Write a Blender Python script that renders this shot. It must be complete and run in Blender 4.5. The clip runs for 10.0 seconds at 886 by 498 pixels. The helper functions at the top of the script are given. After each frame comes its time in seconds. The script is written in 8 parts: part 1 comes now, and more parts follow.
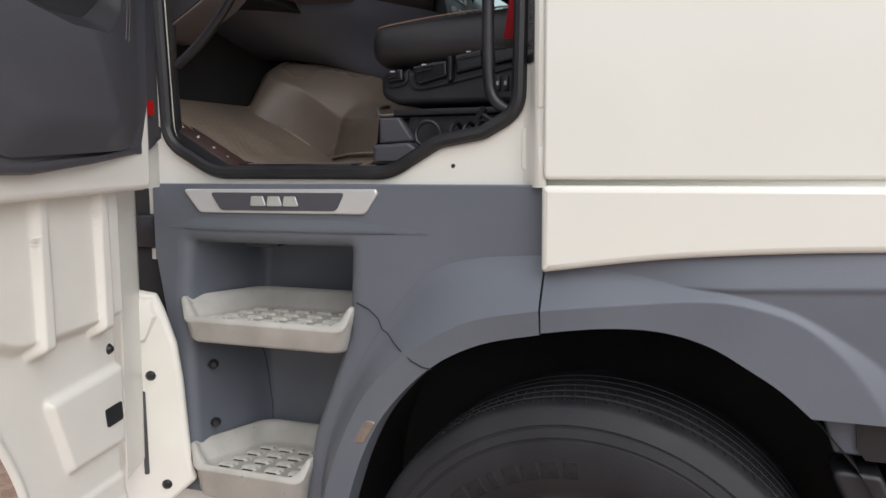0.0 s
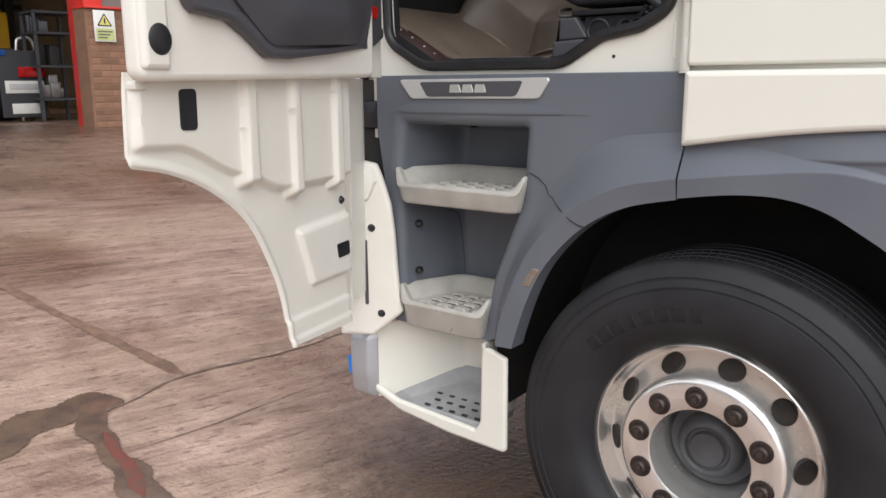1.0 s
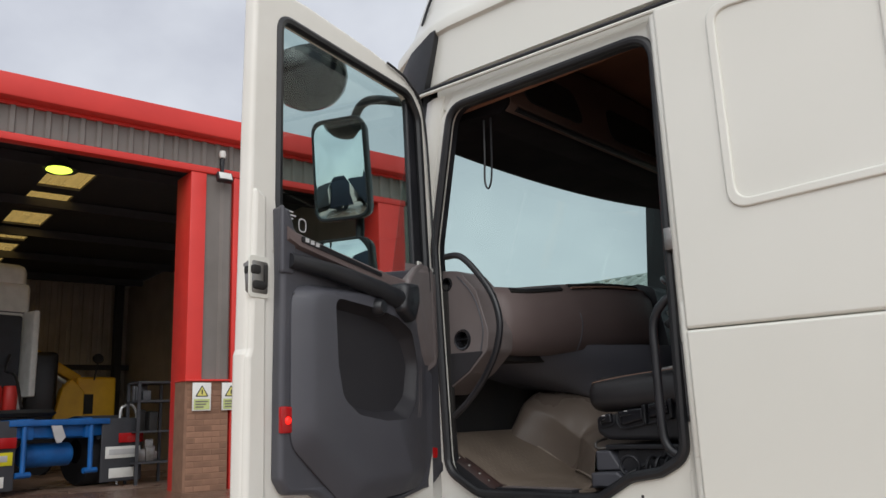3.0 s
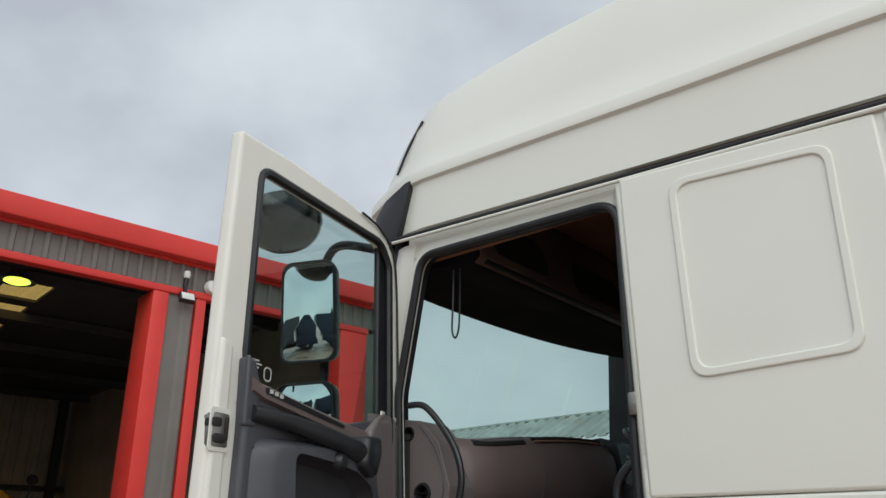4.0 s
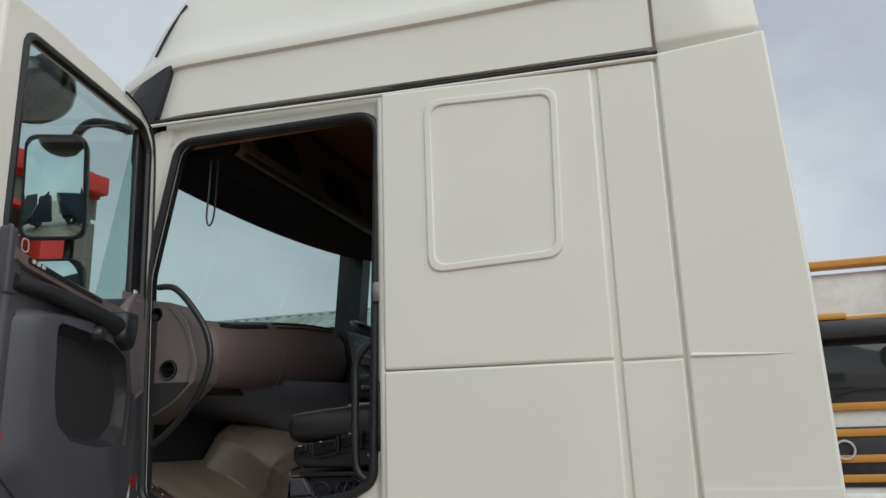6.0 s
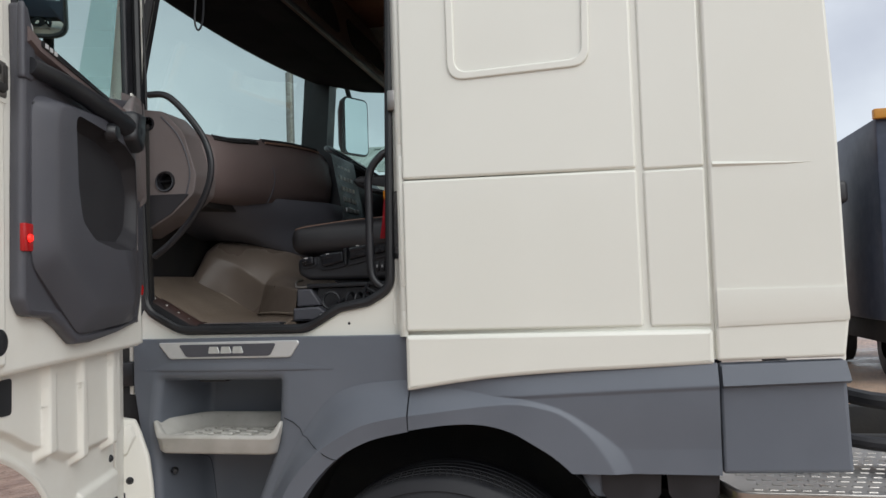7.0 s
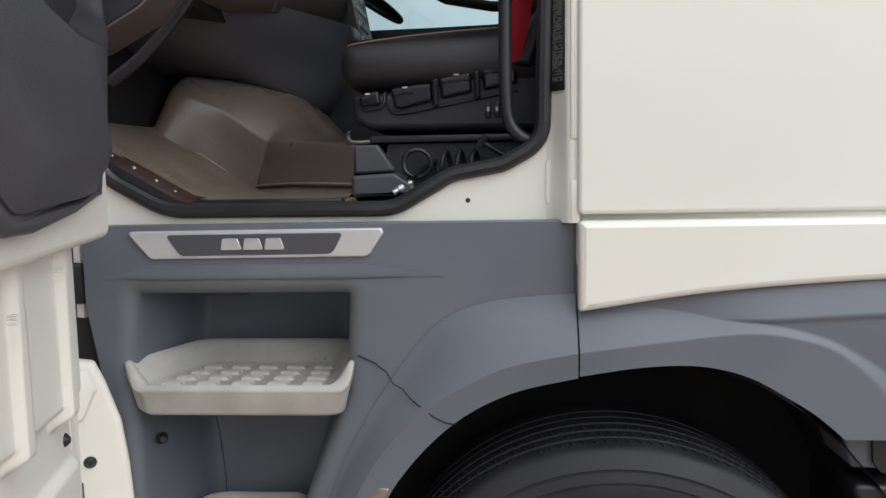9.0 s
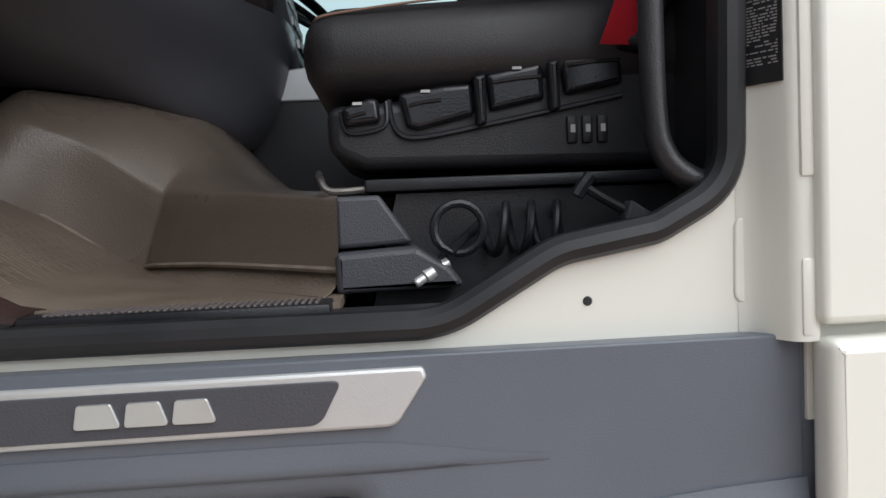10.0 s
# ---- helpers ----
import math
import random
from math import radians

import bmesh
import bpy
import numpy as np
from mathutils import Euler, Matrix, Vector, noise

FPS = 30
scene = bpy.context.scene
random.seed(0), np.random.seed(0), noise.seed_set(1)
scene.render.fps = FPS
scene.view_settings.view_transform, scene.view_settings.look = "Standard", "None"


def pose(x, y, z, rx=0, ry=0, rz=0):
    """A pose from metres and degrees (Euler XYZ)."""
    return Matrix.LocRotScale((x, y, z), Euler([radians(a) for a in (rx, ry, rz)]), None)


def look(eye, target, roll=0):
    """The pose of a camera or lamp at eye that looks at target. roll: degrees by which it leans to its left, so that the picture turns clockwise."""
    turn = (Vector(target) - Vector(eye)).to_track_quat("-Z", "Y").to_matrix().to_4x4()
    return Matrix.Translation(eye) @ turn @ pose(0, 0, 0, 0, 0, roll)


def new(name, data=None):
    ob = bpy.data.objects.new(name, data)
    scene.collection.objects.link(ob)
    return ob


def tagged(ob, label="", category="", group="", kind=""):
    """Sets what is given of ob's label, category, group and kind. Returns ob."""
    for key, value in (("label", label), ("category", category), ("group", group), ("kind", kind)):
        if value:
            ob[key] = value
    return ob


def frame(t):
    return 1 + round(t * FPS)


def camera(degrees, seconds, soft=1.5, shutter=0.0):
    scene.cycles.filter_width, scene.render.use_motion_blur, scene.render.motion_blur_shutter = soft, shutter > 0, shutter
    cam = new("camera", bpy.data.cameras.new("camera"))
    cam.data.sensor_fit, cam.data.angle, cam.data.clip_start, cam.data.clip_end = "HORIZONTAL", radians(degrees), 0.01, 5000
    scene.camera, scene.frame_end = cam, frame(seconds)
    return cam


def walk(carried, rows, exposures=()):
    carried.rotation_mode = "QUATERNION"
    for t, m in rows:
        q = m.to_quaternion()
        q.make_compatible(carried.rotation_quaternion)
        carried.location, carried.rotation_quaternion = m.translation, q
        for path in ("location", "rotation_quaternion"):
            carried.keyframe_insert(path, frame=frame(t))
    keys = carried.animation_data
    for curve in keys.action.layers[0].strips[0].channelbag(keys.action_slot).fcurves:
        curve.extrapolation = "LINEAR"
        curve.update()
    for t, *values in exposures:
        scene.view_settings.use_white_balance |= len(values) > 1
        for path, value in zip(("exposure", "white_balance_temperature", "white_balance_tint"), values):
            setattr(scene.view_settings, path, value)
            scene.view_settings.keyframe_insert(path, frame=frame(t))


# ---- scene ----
cam = camera(59.3, 10.0)
PATH = [
    (0, (0.123, 0.06, 1.549), (-0.572, 1.922, 1.328), -0.4),
    (0.5, (0.21, -0.165, 1.528), (-0.725, 1.567, 1.171), -1.0),
    (1, (0.448, -0.243, 1.467), (-0.735, 1.316, 1.057), -0.3),
    (1.5, (0.595, -0.351, 1.518), (-0.711, 1.136, 1.233), -1.7),
    (2, (0.702, -0.436, 1.646), (-0.64, 1.047, 1.635), -2.9),
    (2.5, (0.74, -0.46, 1.739), (-0.605, 1.001, 1.98), -2.9),
    (2.7, (0.746, -0.468, 1.765), (-0.591, 0.985, 2.084), -2.9),
    (3.8, (0.76, -0.503, 1.86), (-0.462, 0.93, 2.534), -0.7),
    (4, (0.767, -0.52, 1.876), (-0.409, 0.924, 2.604), -0.4),
    (4.5, (0.787, -0.543, 1.892), (-0.234, 0.949, 2.747), 0.1),
    (5, (0.787, -0.589, 1.894), (-0.02, 1.001, 2.8), -0.9),
    (5.5, (0.792, -0.684, 1.827), (0.133, 1.03, 2.62), -1.8),
    (6, (0.758, -0.797, 1.776), (0.165, 1.051, 2.259), -1.8),
    (6.2, (0.704, -0.839, 1.71), (0.148, 1.039, 2.116), -1.6),
    (7.3, (0.315, -0.847, 1.637), (-0.061, 1.117, 1.632), -1.7),
    (7.5, (0.24, -0.769, 1.614), (-0.103, 1.2, 1.552), -1.4),
    (8, (0.011, -0.543, 1.594), (-0.247, 1.433, 1.418), -1.1),
    (8.5, (-0.261, -0.269, 1.616), (-0.415, 1.714, 1.409), -1.5),
    (9, (-0.413, 0.107, 1.609), (-0.548, 2.091, 1.401), -1.0),
    (9.5, (-0.575, 0.508, 1.614), (-0.619, 2.498, 1.419), -1.2),
    (10, (-0.676, 0.919, 1.643), (-0.531, 2.911, 1.541), -2.4),
]
EXPOSURES = [(0, 0.62, 6430, 10), (1.0, 0.67, 6480, 10), (2.0, 0.66, 6420, 10), (2.7, 0.35, 6400, 9), (3.8, 0.1, 6300, 5), (4.5, 0.0, 6200, 0), (5.0, -0.15, 6150, -1), (5.5, -0.2, 6180, 0), (6.2, 0.1, 6350, 6), (7.3, 0.32, 6350, 7), (8.5, 0.42, 6320, 8), (9.0, 0.54, 6320, 8), (9.5, 0.58, 6300, 8), (10, 0.74, 6280, 8)]
walk(cam, [(t, look(eye, target, roll)) for t, eye, target, roll in PATH], EXPOSURES)

# world: an overcast sky, clouds over a pale Nishita dome
world = bpy.data.worlds.new("overcast_sky")
scene.world = world
world.use_nodes = True
wn, wl = world.node_tree.nodes, world.node_tree.links
wn.clear()
w_out = wn.new("ShaderNodeOutputWorld")
w_bg = wn.new("ShaderNodeBackground")
w_sky = wn.new("ShaderNodeTexSky")
w_sky.sky_type = "NISHITA"
w_sky.sun_disc = False
w_sky.sun_elevation = radians(38)
w_sky.sun_rotation = radians(200)
w_dim = wn.new("ShaderNodeMix")
w_dim.data_type = "RGBA"
w_dim.blend_type = "MULTIPLY"
w_dim.inputs["Factor"].default_value = 1.0
w_dim.inputs["B"].default_value = (0.1, 0.1, 0.1, 1)
w_co = wn.new("ShaderNodeTexCoord")
w_map = wn.new("ShaderNodeMapping")
w_map.inputs["Scale"].default_value = (1.0, 1.0, 1.5)
w_n1 = wn.new("ShaderNodeTexNoise")
w_n1.inputs["Scale"].default_value = 3.2
w_n1.inputs["Detail"].default_value = 5
w_n1.inputs["Roughness"].default_value = 0.5
w_ramp = wn.new("ShaderNodeValToRGB")
w_ramp.color_ramp.elements[0].position = 0.34
w_ramp.color_ramp.elements[0].color = (0.54, 0.545, 0.60, 1)
w_ramp.color_ramp.elements[1].position = 0.68
w_ramp.color_ramp.elements[1].color = (0.78, 0.79, 0.83, 1)
w_mix = wn.new("ShaderNodeMix")
w_mix.data_type = "RGBA"
w_mix.inputs["Factor"].default_value = 0.85
wl.new(w_co.outputs["Generated"], w_map.inputs["Vector"])
wl.new(w_map.outputs["Vector"], w_n1.inputs["Vector"])
wl.new(w_n1.outputs["Fac"], w_ramp.inputs["Fac"])
wl.new(w_sky.outputs["Color"], w_dim.inputs["A"])
wl.new(w_dim.outputs["Result"], w_mix.inputs["A"])
wl.new(w_ramp.outputs["Color"], w_mix.inputs["B"])
wl.new(w_mix.outputs["Result"], w_bg.inputs["Color"])
w_bg.inputs["Strength"].default_value = 0.98
wl.new(w_bg.outputs["Background"], w_out.inputs["Surface"])

# the sun behind thick cloud, over the camera's shoulder
sun = new("sun", bpy.data.lights.new("sun", "SUN"))
sun.data.energy = 1.5
sun.data.angle = radians(60)
sun.data.color = (1.0, 0.97, 0.92)
sun.matrix_world = look((5.0, -5.0, 6.0), (0, 0, 0))


# ---- materials ----
def mat(name, color, rough=0.5, metal=0.0, color2=None, scale=6.0, detail=4.0, bump=0.0, bump_scale=200.0, rough_var=0.0,
        coat=0.0, spots=None, spot_scale=30.0, spot_at=0.68, piece=0.0, spec=0.5):
    """Principled surface with broad and fine variation; color2 is blended in by a cloud of that scale, spots by a second, finer one."""
    m = bpy.data.materials.new(name)
    m.use_nodes = True
    nt = m.node_tree
    b = nt.nodes["Principled BSDF"]
    b.inputs["Metallic"].default_value = metal
    b.inputs["Roughness"].default_value = rough
    b.inputs["Coat Weight"].default_value = coat
    b.inputs["Coat Roughness"].default_value = 0.08
    b.inputs["Specular IOR Level"].default_value = spec
    co = nt.nodes.new("ShaderNodeTexCoord")
    n1 = nt.nodes.new("ShaderNodeTexNoise")
    n1.inputs["Scale"].default_value = scale
    n1.inputs["Detail"].default_value = detail
    nt.links.new(co.outputs["Object"], n1.inputs["Vector"])
    mx = nt.nodes.new("ShaderNodeMix")
    mx.data_type = "RGBA"
    mx.inputs["A"].default_value = (*color, 1)
    mx.inputs["B"].default_value = (*(color2 or [c * 0.88 for c in color]), 1)
    ramp = nt.nodes.new("ShaderNodeMapRange")
    ramp.inputs["From Min"].default_value = 0.38
    ramp.inputs["From Max"].default_value = 0.66
    nt.links.new(n1.outputs["Fac"], ramp.inputs["Value"])
    nt.links.new(ramp.outputs["Result"], mx.inputs["Factor"])
    last = mx.outputs["Result"]
    n2 = nt.nodes.new("ShaderNodeTexNoise")
    n2.inputs["Scale"].default_value = bump_scale if not spots else spot_scale
    n2.inputs["Detail"].default_value = 3
    nt.links.new(co.outputs["Object"], n2.inputs["Vector"])
    if spots:
        r2 = nt.nodes.new("ShaderNodeMapRange")
        r2.inputs["From Min"].default_value = spot_at
        r2.inputs["From Max"].default_value = spot_at + 0.08
        nt.links.new(n2.outputs["Fac"], r2.inputs["Value"])
        m3 = nt.nodes.new("ShaderNodeMix")
        m3.data_type = "RGBA"
        nt.links.new(r2.outputs["Result"], m3.inputs["Factor"])
        nt.links.new(last, m3.inputs["A"])
        m3.inputs["B"].default_value = (*spots, 1)
        last = m3.outputs["Result"]
    if piece:
        info = nt.nodes.new("ShaderNodeObjectInfo")
        r4 = nt.nodes.new("ShaderNodeMapRange")
        r4.inputs["To Min"].default_value = 1 - piece
        r4.inputs["To Max"].default_value = 1 + piece
        nt.links.new(info.outputs["Random"], r4.inputs["Value"])
        m4 = nt.nodes.new("ShaderNodeVectorMath")
        m4.operation = "SCALE"
        nt.links.new(last, m4.inputs[0])
        nt.links.new(r4.outputs["Result"], m4.inputs["Scale"])
        last = m4.outputs["Vector"]
    nt.links.new(last, b.inputs["Base Color"])
    if rough_var:
        r3 = nt.nodes.new("ShaderNodeMapRange")
        r3.inputs["From Min"].default_value = 0.35
        r3.inputs["From Max"].default_value = 0.65
        r3.inputs["To Min"].default_value = max(0.02, rough - rough_var)
        r3.inputs["To Max"].default_value = min(1, rough + rough_var)
        nt.links.new(n1.outputs["Fac"], r3.inputs["Value"])
        nt.links.new(r3.outputs["Result"], b.inputs["Roughness"])
    if bump:
        n3 = nt.nodes.new("ShaderNodeTexNoise")
        n3.inputs["Scale"].default_value = bump_scale
        n3.inputs["Detail"].default_value = 2
        nt.links.new(co.outputs["Object"], n3.inputs["Vector"])
        bp = nt.nodes.new("ShaderNodeBump")
        bp.inputs["Strength"].default_value = bump
        bp.inputs["Distance"].default_value = 0.004
        nt.links.new(n3.outputs["Fac"], bp.inputs["Height"])
        nt.links.new(bp.outputs["Normal"], b.inputs["Normal"])
    return m


def glow(name, color, strength):
    m = bpy.data.materials.new(name)
    m.use_nodes = True
    b = m.node_tree.nodes["Principled BSDF"]
    b.inputs["Base Color"].default_value = (*color, 1)
    b.inputs["Emission Color"].default_value = (*color, 1)
    b.inputs["Emission Strength"].default_value = strength
    return m


def glass(name, color, rough=0.0):
    """Thin tinted pane: mostly clear, with a mirror gloss that grows at a slant."""
    m = bpy.data.materials.new(name)
    m.use_nodes = True
    nt = m.node_tree
    nt.nodes.remove(nt.nodes["Principled BSDF"])
    out = nt.nodes["Material Output"]
    t = nt.nodes.new("ShaderNodeBsdfTransparent")
    t.inputs["Color"].default_value = (*color, 1)
    g = nt.nodes.new("ShaderNodeBsdfGlossy")
    g.inputs["Roughness"].default_value = rough
    lw = nt.nodes.new("ShaderNodeLayerWeight")
    pw = nt.nodes.new("ShaderNodeMath")
    pw.operation = "POWER"
    pw.inputs[1].default_value = 4.0
    fr = nt.nodes.new("ShaderNodeMath")
    fr.operation = "MULTIPLY_ADD"
    fr.inputs[1].default_value = 0.6
    fr.inputs[2].default_value = 0.03
    nt.links.new(lw.outputs["Facing"], pw.inputs[0])
    nt.links.new(pw.outputs["Value"], fr.inputs[0])
    mx = nt.nodes.new("ShaderNodeMixShader")
    nt.links.new(fr.outputs["Value"], mx.inputs["Fac"])
    nt.links.new(t.outputs["BSDF"], mx.inputs[1])
    nt.links.new(g.outputs["BSDF"], mx.inputs[2])
    nt.links.new(mx.outputs["Shader"], out.inputs["Surface"])
    return m


WHITE = mat("white_paint", (0.785, 0.783, 0.718), 0.32, 0, (0.762, 0.760, 0.694), 1.6, 2, 0.02, 350, 0.04, coat=0.4)
WHITE_IN = mat("white_inner_paint", (0.82, 0.81, 0.75), 0.4, 0, (0.78, 0.765, 0.70), 5, 6, 0.05, 120, 0.08, spots=(0.5, 0.46, 0.38), spot_scale=14, spot_at=0.76)
GREY = mat("grey_plastic", (0.121, 0.136, 0.163), 0.42, 0, (0.136, 0.151, 0.179), 3, 5, 0.12, 500, 0.06)
STEPGREY = mat("step_grey", (0.50, 0.49, 0.46), 0.55, 0, (0.40, 0.39, 0.36), 9, 6, 0.15, 300, 0.05, spots=(0.3, 0.29, 0.26), spot_scale=40, spot_at=0.66)
STEPCLEAT = mat("step_cleat_grey", (0.56, 0.55, 0.51), 0.5, 0, (0.42, 0.41, 0.38), 30, 5, 0.2, 300, spots=(0.3, 0.29, 0.26), spot_scale=60, spot_at=0.62)
STEPDARK = mat("step_tread_grey", (0.36, 0.37, 0.38), 0.5, 0, (0.29, 0.29, 0.30), 12, 5, 0.2, 260)
RUBBER = mat("tyre_rubber", (0.0150, 0.0154, 0.0184), 0.58, 0, (0.0250, 0.0256, 0.0286), 5, 6, 0.15, 160, 0.08, spec=0.36)
RUBBER_WORN = mat("scuffed_tyre_rubber", (0.020, 0.020, 0.021), 0.7, 0, (0.012, 0.012, 0.013), 25, 5, 0.3, 160, spec=0.25)
BLACK = mat("black_plastic", (0.014, 0.015, 0.018), 0.38, 0, (0.022, 0.022, 0.026), 8, 4, 0.2, 500, 0.08)
KICKBLACK = mat("matt_black_liner", (0.010, 0.010, 0.012), 0.7, 0, (0.015, 0.014, 0.016), 10, 4, 0.2, 300, spec=0.25)
SEAL = mat("black_rubber_seal", (0.012, 0.013, 0.015), 0.42, 0, (0.02, 0.02, 0.022), 10)
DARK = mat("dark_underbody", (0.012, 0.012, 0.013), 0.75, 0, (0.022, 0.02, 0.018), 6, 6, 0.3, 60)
TRIM = mat("charcoal_trim", (0.068, 0.069, 0.082), 0.42, 0, (0.080, 0.081, 0.094), 4, 4, 0.22, 420, 0.06)
DASHLOW = mat("charcoal_lower_dash", (0.110, 0.112, 0.132), 0.27, 0, (0.118, 0.121, 0.142), 4, 4, 0.10, 420, spec=0.7)
SEATGLOSS = mat("glossy_black_plastic", (0.012, 0.012, 0.015), 0.18, 0, (0.018, 0.018, 0.021), 8, 3, 0.05, 300)
REDBROWN = mat("worn_dark_brown_edge", (0.045, 0.024, 0.021), 0.5, 0, (0.028, 0.017, 0.016), 12, 5, 0.2, 200)
TRIM_DARK = mat("charcoal_trim_darkened", (0.020, 0.019, 0.023), 0.6, 0, (0.026, 0.025, 0.029), 4, 4, 0.25, 420)
BROWN = mat("brown_dash_skin", (0.13, 0.098, 0.094), 0.48, 0, (0.15, 0.115, 0.11), 4, 4, 0.25, 380, 0.05)
TAUPE = mat("taupe_floor_liner", (0.172, 0.138, 0.114), 0.32, 0, (0.148, 0.119, 0.098), 4, 6, 0.25, 300, 0.08, spots=(0.24, 0.20, 0.16), spot_scale=18, spot_at=0.68)
WELT = mat("pale_rubber_welt", (0.30, 0.25, 0.205), 0.5, 0, (0.22, 0.18, 0.15), 30, 4)
TAUPE_MAT = mat("taupe_floor_mat", (0.160, 0.124, 0.096), 0.55, 0, (0.20, 0.160, 0.126), 7, 8, 0.5, 180, 0.08)
VENTGREY = mat("mauve_grey_dash_end", (0.17, 0.145, 0.143), 0.48, 0, (0.185, 0.16, 0.157), 4, 4, 0.2, 400)
LEATHER = mat("black_leather", (0.02, 0.019, 0.021), 0.45, 0, (0.03, 0.028, 0.03), 6, 4, 0.16, 420, 0.06)
STITCH = mat("tan_stitching", (0.26, 0.16, 0.12), 0.6)
RED = mat("red_paint", (0.72, 0.045, 0.034), 0.45, 0, (0.64, 0.038, 0.030), 1.5, 5, 0.05, 120, 0.08)
REDBELT = mat("red_belt_webbing", (0.5, 0.01, 0.025), 0.6, 0, (0.42, 0.01, 0.02), 20, 2, 0.3, 500)
CHROME = mat("polished_aluminium", (0.88, 0.875, 0.86), 0.22, 0.84, (0.84, 0.82, 0.78), 9, 6, 0.03, 200, 0.06, spots=(0.45, 0.42, 0.38), spot_scale=55, spot_at=0.75)
SATIN = mat("satin_metal", (0.74, 0.745, 0.745), 0.36, 0.55, (0.66, 0.67, 0.67), 10, 4, 0.05, 400, 0.05)
TANKMETAL = mat("brushed_tank_aluminium", (0.60, 0.57, 0.53), 0.36, 1.0, (0.52, 0.49, 0.45), 5, 6, 0.08, 120, 0.1)
STEEL = mat("dull_steel", (0.30, 0.29, 0.28), 0.45, 0.9, (0.22, 0.20, 0.18), 12, 5, 0.2, 120, 0.1)
HUBGREY = mat("grey_hub_paint", (0.10, 0.105, 0.115), 0.5, 0.2, (0.06, 0.06, 0.065), 8, 5, 0.2, 100)
SILVERPAINT = mat("silver_paint", (0.52, 0.54, 0.58), 0.35, 0.5, (0.45, 0.47, 0.51), 6, 5, 0.05, 300, 0.06)
BLUEMARK = mat("blue_paint_mark", (0.01, 0.22, 0.75), 0.5)
ORANGE = mat("orange_lens", (0.85, 0.28, 0.01), 0.25)
YELLOW = mat("yellow_paint", (0.74, 0.43, 0.012), 0.45, 0, (0.62, 0.34, 0.01), 3, 5, 0.1, 60)
SIGNYELLOW = mat("faded_sign_yellow", (0.72, 0.66, 0.16), 0.6, 0, (0.66, 0.60, 0.20), 20)
YELLOWLABEL = mat("yellow_label", (0.75, 0.68, 0.02), 0.5)
BLUE = mat("blue_chassis_paint", (0.01, 0.13, 0.42), 0.45, 0, (0.01, 0.09, 0.30), 4, 5, 0.1, 60)
REFLECTOR = mat("amber_reflector", (0.20, 0.165, 0.14), 0.2, 0.2, (0.28, 0.24, 0.20), 40)
REDLENS = mat("red_lens", (0.45, 0.01, 0.012), 0.25)
REDGLOW = glow("lit_red_lamp", (1.0, 0.01, 0.006), 2)
LAMPGLOW = glow("lit_bay_lamp", (0.80, 1.0, 0.10), 1.6)
MIRROR = mat("mirror_glass", (0.78, 0.88, 0.88), 0.02, 1.0, (0.77, 0.87, 0.87))
GLASS = glass("tinted_window", (0.76, 0.85, 0.83))
SCREEN = glass("windscreen_glass", (0.80, 0.88, 0.86))
CLADDING = mat("grey_brown_cladding", (0.20, 0.18, 0.165), 0.6, 0, (0.15, 0.135, 0.12), 1.2, 6, 0.1, 40)
CLADDING_IN = mat("dim_inner_cladding", (0.50, 0.465, 0.41), 0.8, 0, (0.38, 0.35, 0.31), 1.0, 5)
ROOFSTEEL = mat("dark_roof_steel", (0.05, 0.052, 0.06), 0.7)
BRICK = mat("brown_brick", (0.30, 0.165, 0.105), 0.85, 0, (0.23, 0.125, 0.08), 3, 6, 0.3, 80, piece=0.2)
MORTAR = mat("brick_mortar", (0.27, 0.152, 0.098), 0.9, 0, (0.22, 0.122, 0.08), 6)
PAPER = mat("white_sign_face", (0.8, 0.8, 0.76), 0.5)
PALEGREEN = mat("pale_green_sign_face", (0.55, 0.62, 0.25), 0.5)
SHEETROOF = mat("weathered_sheet_roof", (0.40, 0.45, 0.43), 0.7, 0, (0.27, 0.31, 0.29), 0.7, 7, 0.1, 10)
PALEWALL = mat("pale_wall", (0.55, 0.55, 0.53), 0.8)
TARP = mat("dark_blue_tarpaulin", (0.02, 0.03, 0.055), 0.4, 0, (0.04, 0.05, 0.08), 5, 6, 0.5, 8)
OCHRE = mat("ochre_lorry_paint", (0.58, 0.27, 0.04), 0.45, 0, (0.5, 0.22, 0.03), 2)
HEADLINER = mat("brown_headliner", (0.36, 0.17, 0.10), 0.8, 0, (0.30, 0.14, 0.085), 4, 4, 0.2, 200)
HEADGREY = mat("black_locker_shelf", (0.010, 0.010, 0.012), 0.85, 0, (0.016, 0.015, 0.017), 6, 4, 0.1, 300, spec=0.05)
LOCKERBROWN = mat("brown_locker_front", (0.13, 0.085, 0.072), 0.45, 0, (0.15, 0.10, 0.082), 4, 4, 0.2, 300)
SCREENDARK = mat("dark_screen_glass", (0.03, 0.035, 0.035), 0.06, 0, (0.05, 0.055, 0.055), 1.0)
NUTBROWN = mat("rusty_nut_steel", (0.075, 0.060, 0.054), 0.42, 0.6, (0.04, 0.032, 0.03), 60, 5, 0.2, 200)
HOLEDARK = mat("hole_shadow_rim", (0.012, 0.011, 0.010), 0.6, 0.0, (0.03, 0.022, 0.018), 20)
LOGO = mat("silver_emblem", (0.72, 0.74, 0.74), 0.28, 0.8)
LABELBLACK = mat("black_label_film", (0.02, 0.02, 0.022), 0.35)
INK = mat("label_print", (0.55, 0.55, 0.55), 0.6)
LABELINK = mat("worn_label_print", (0.33, 0.33, 0.33), 0.6)
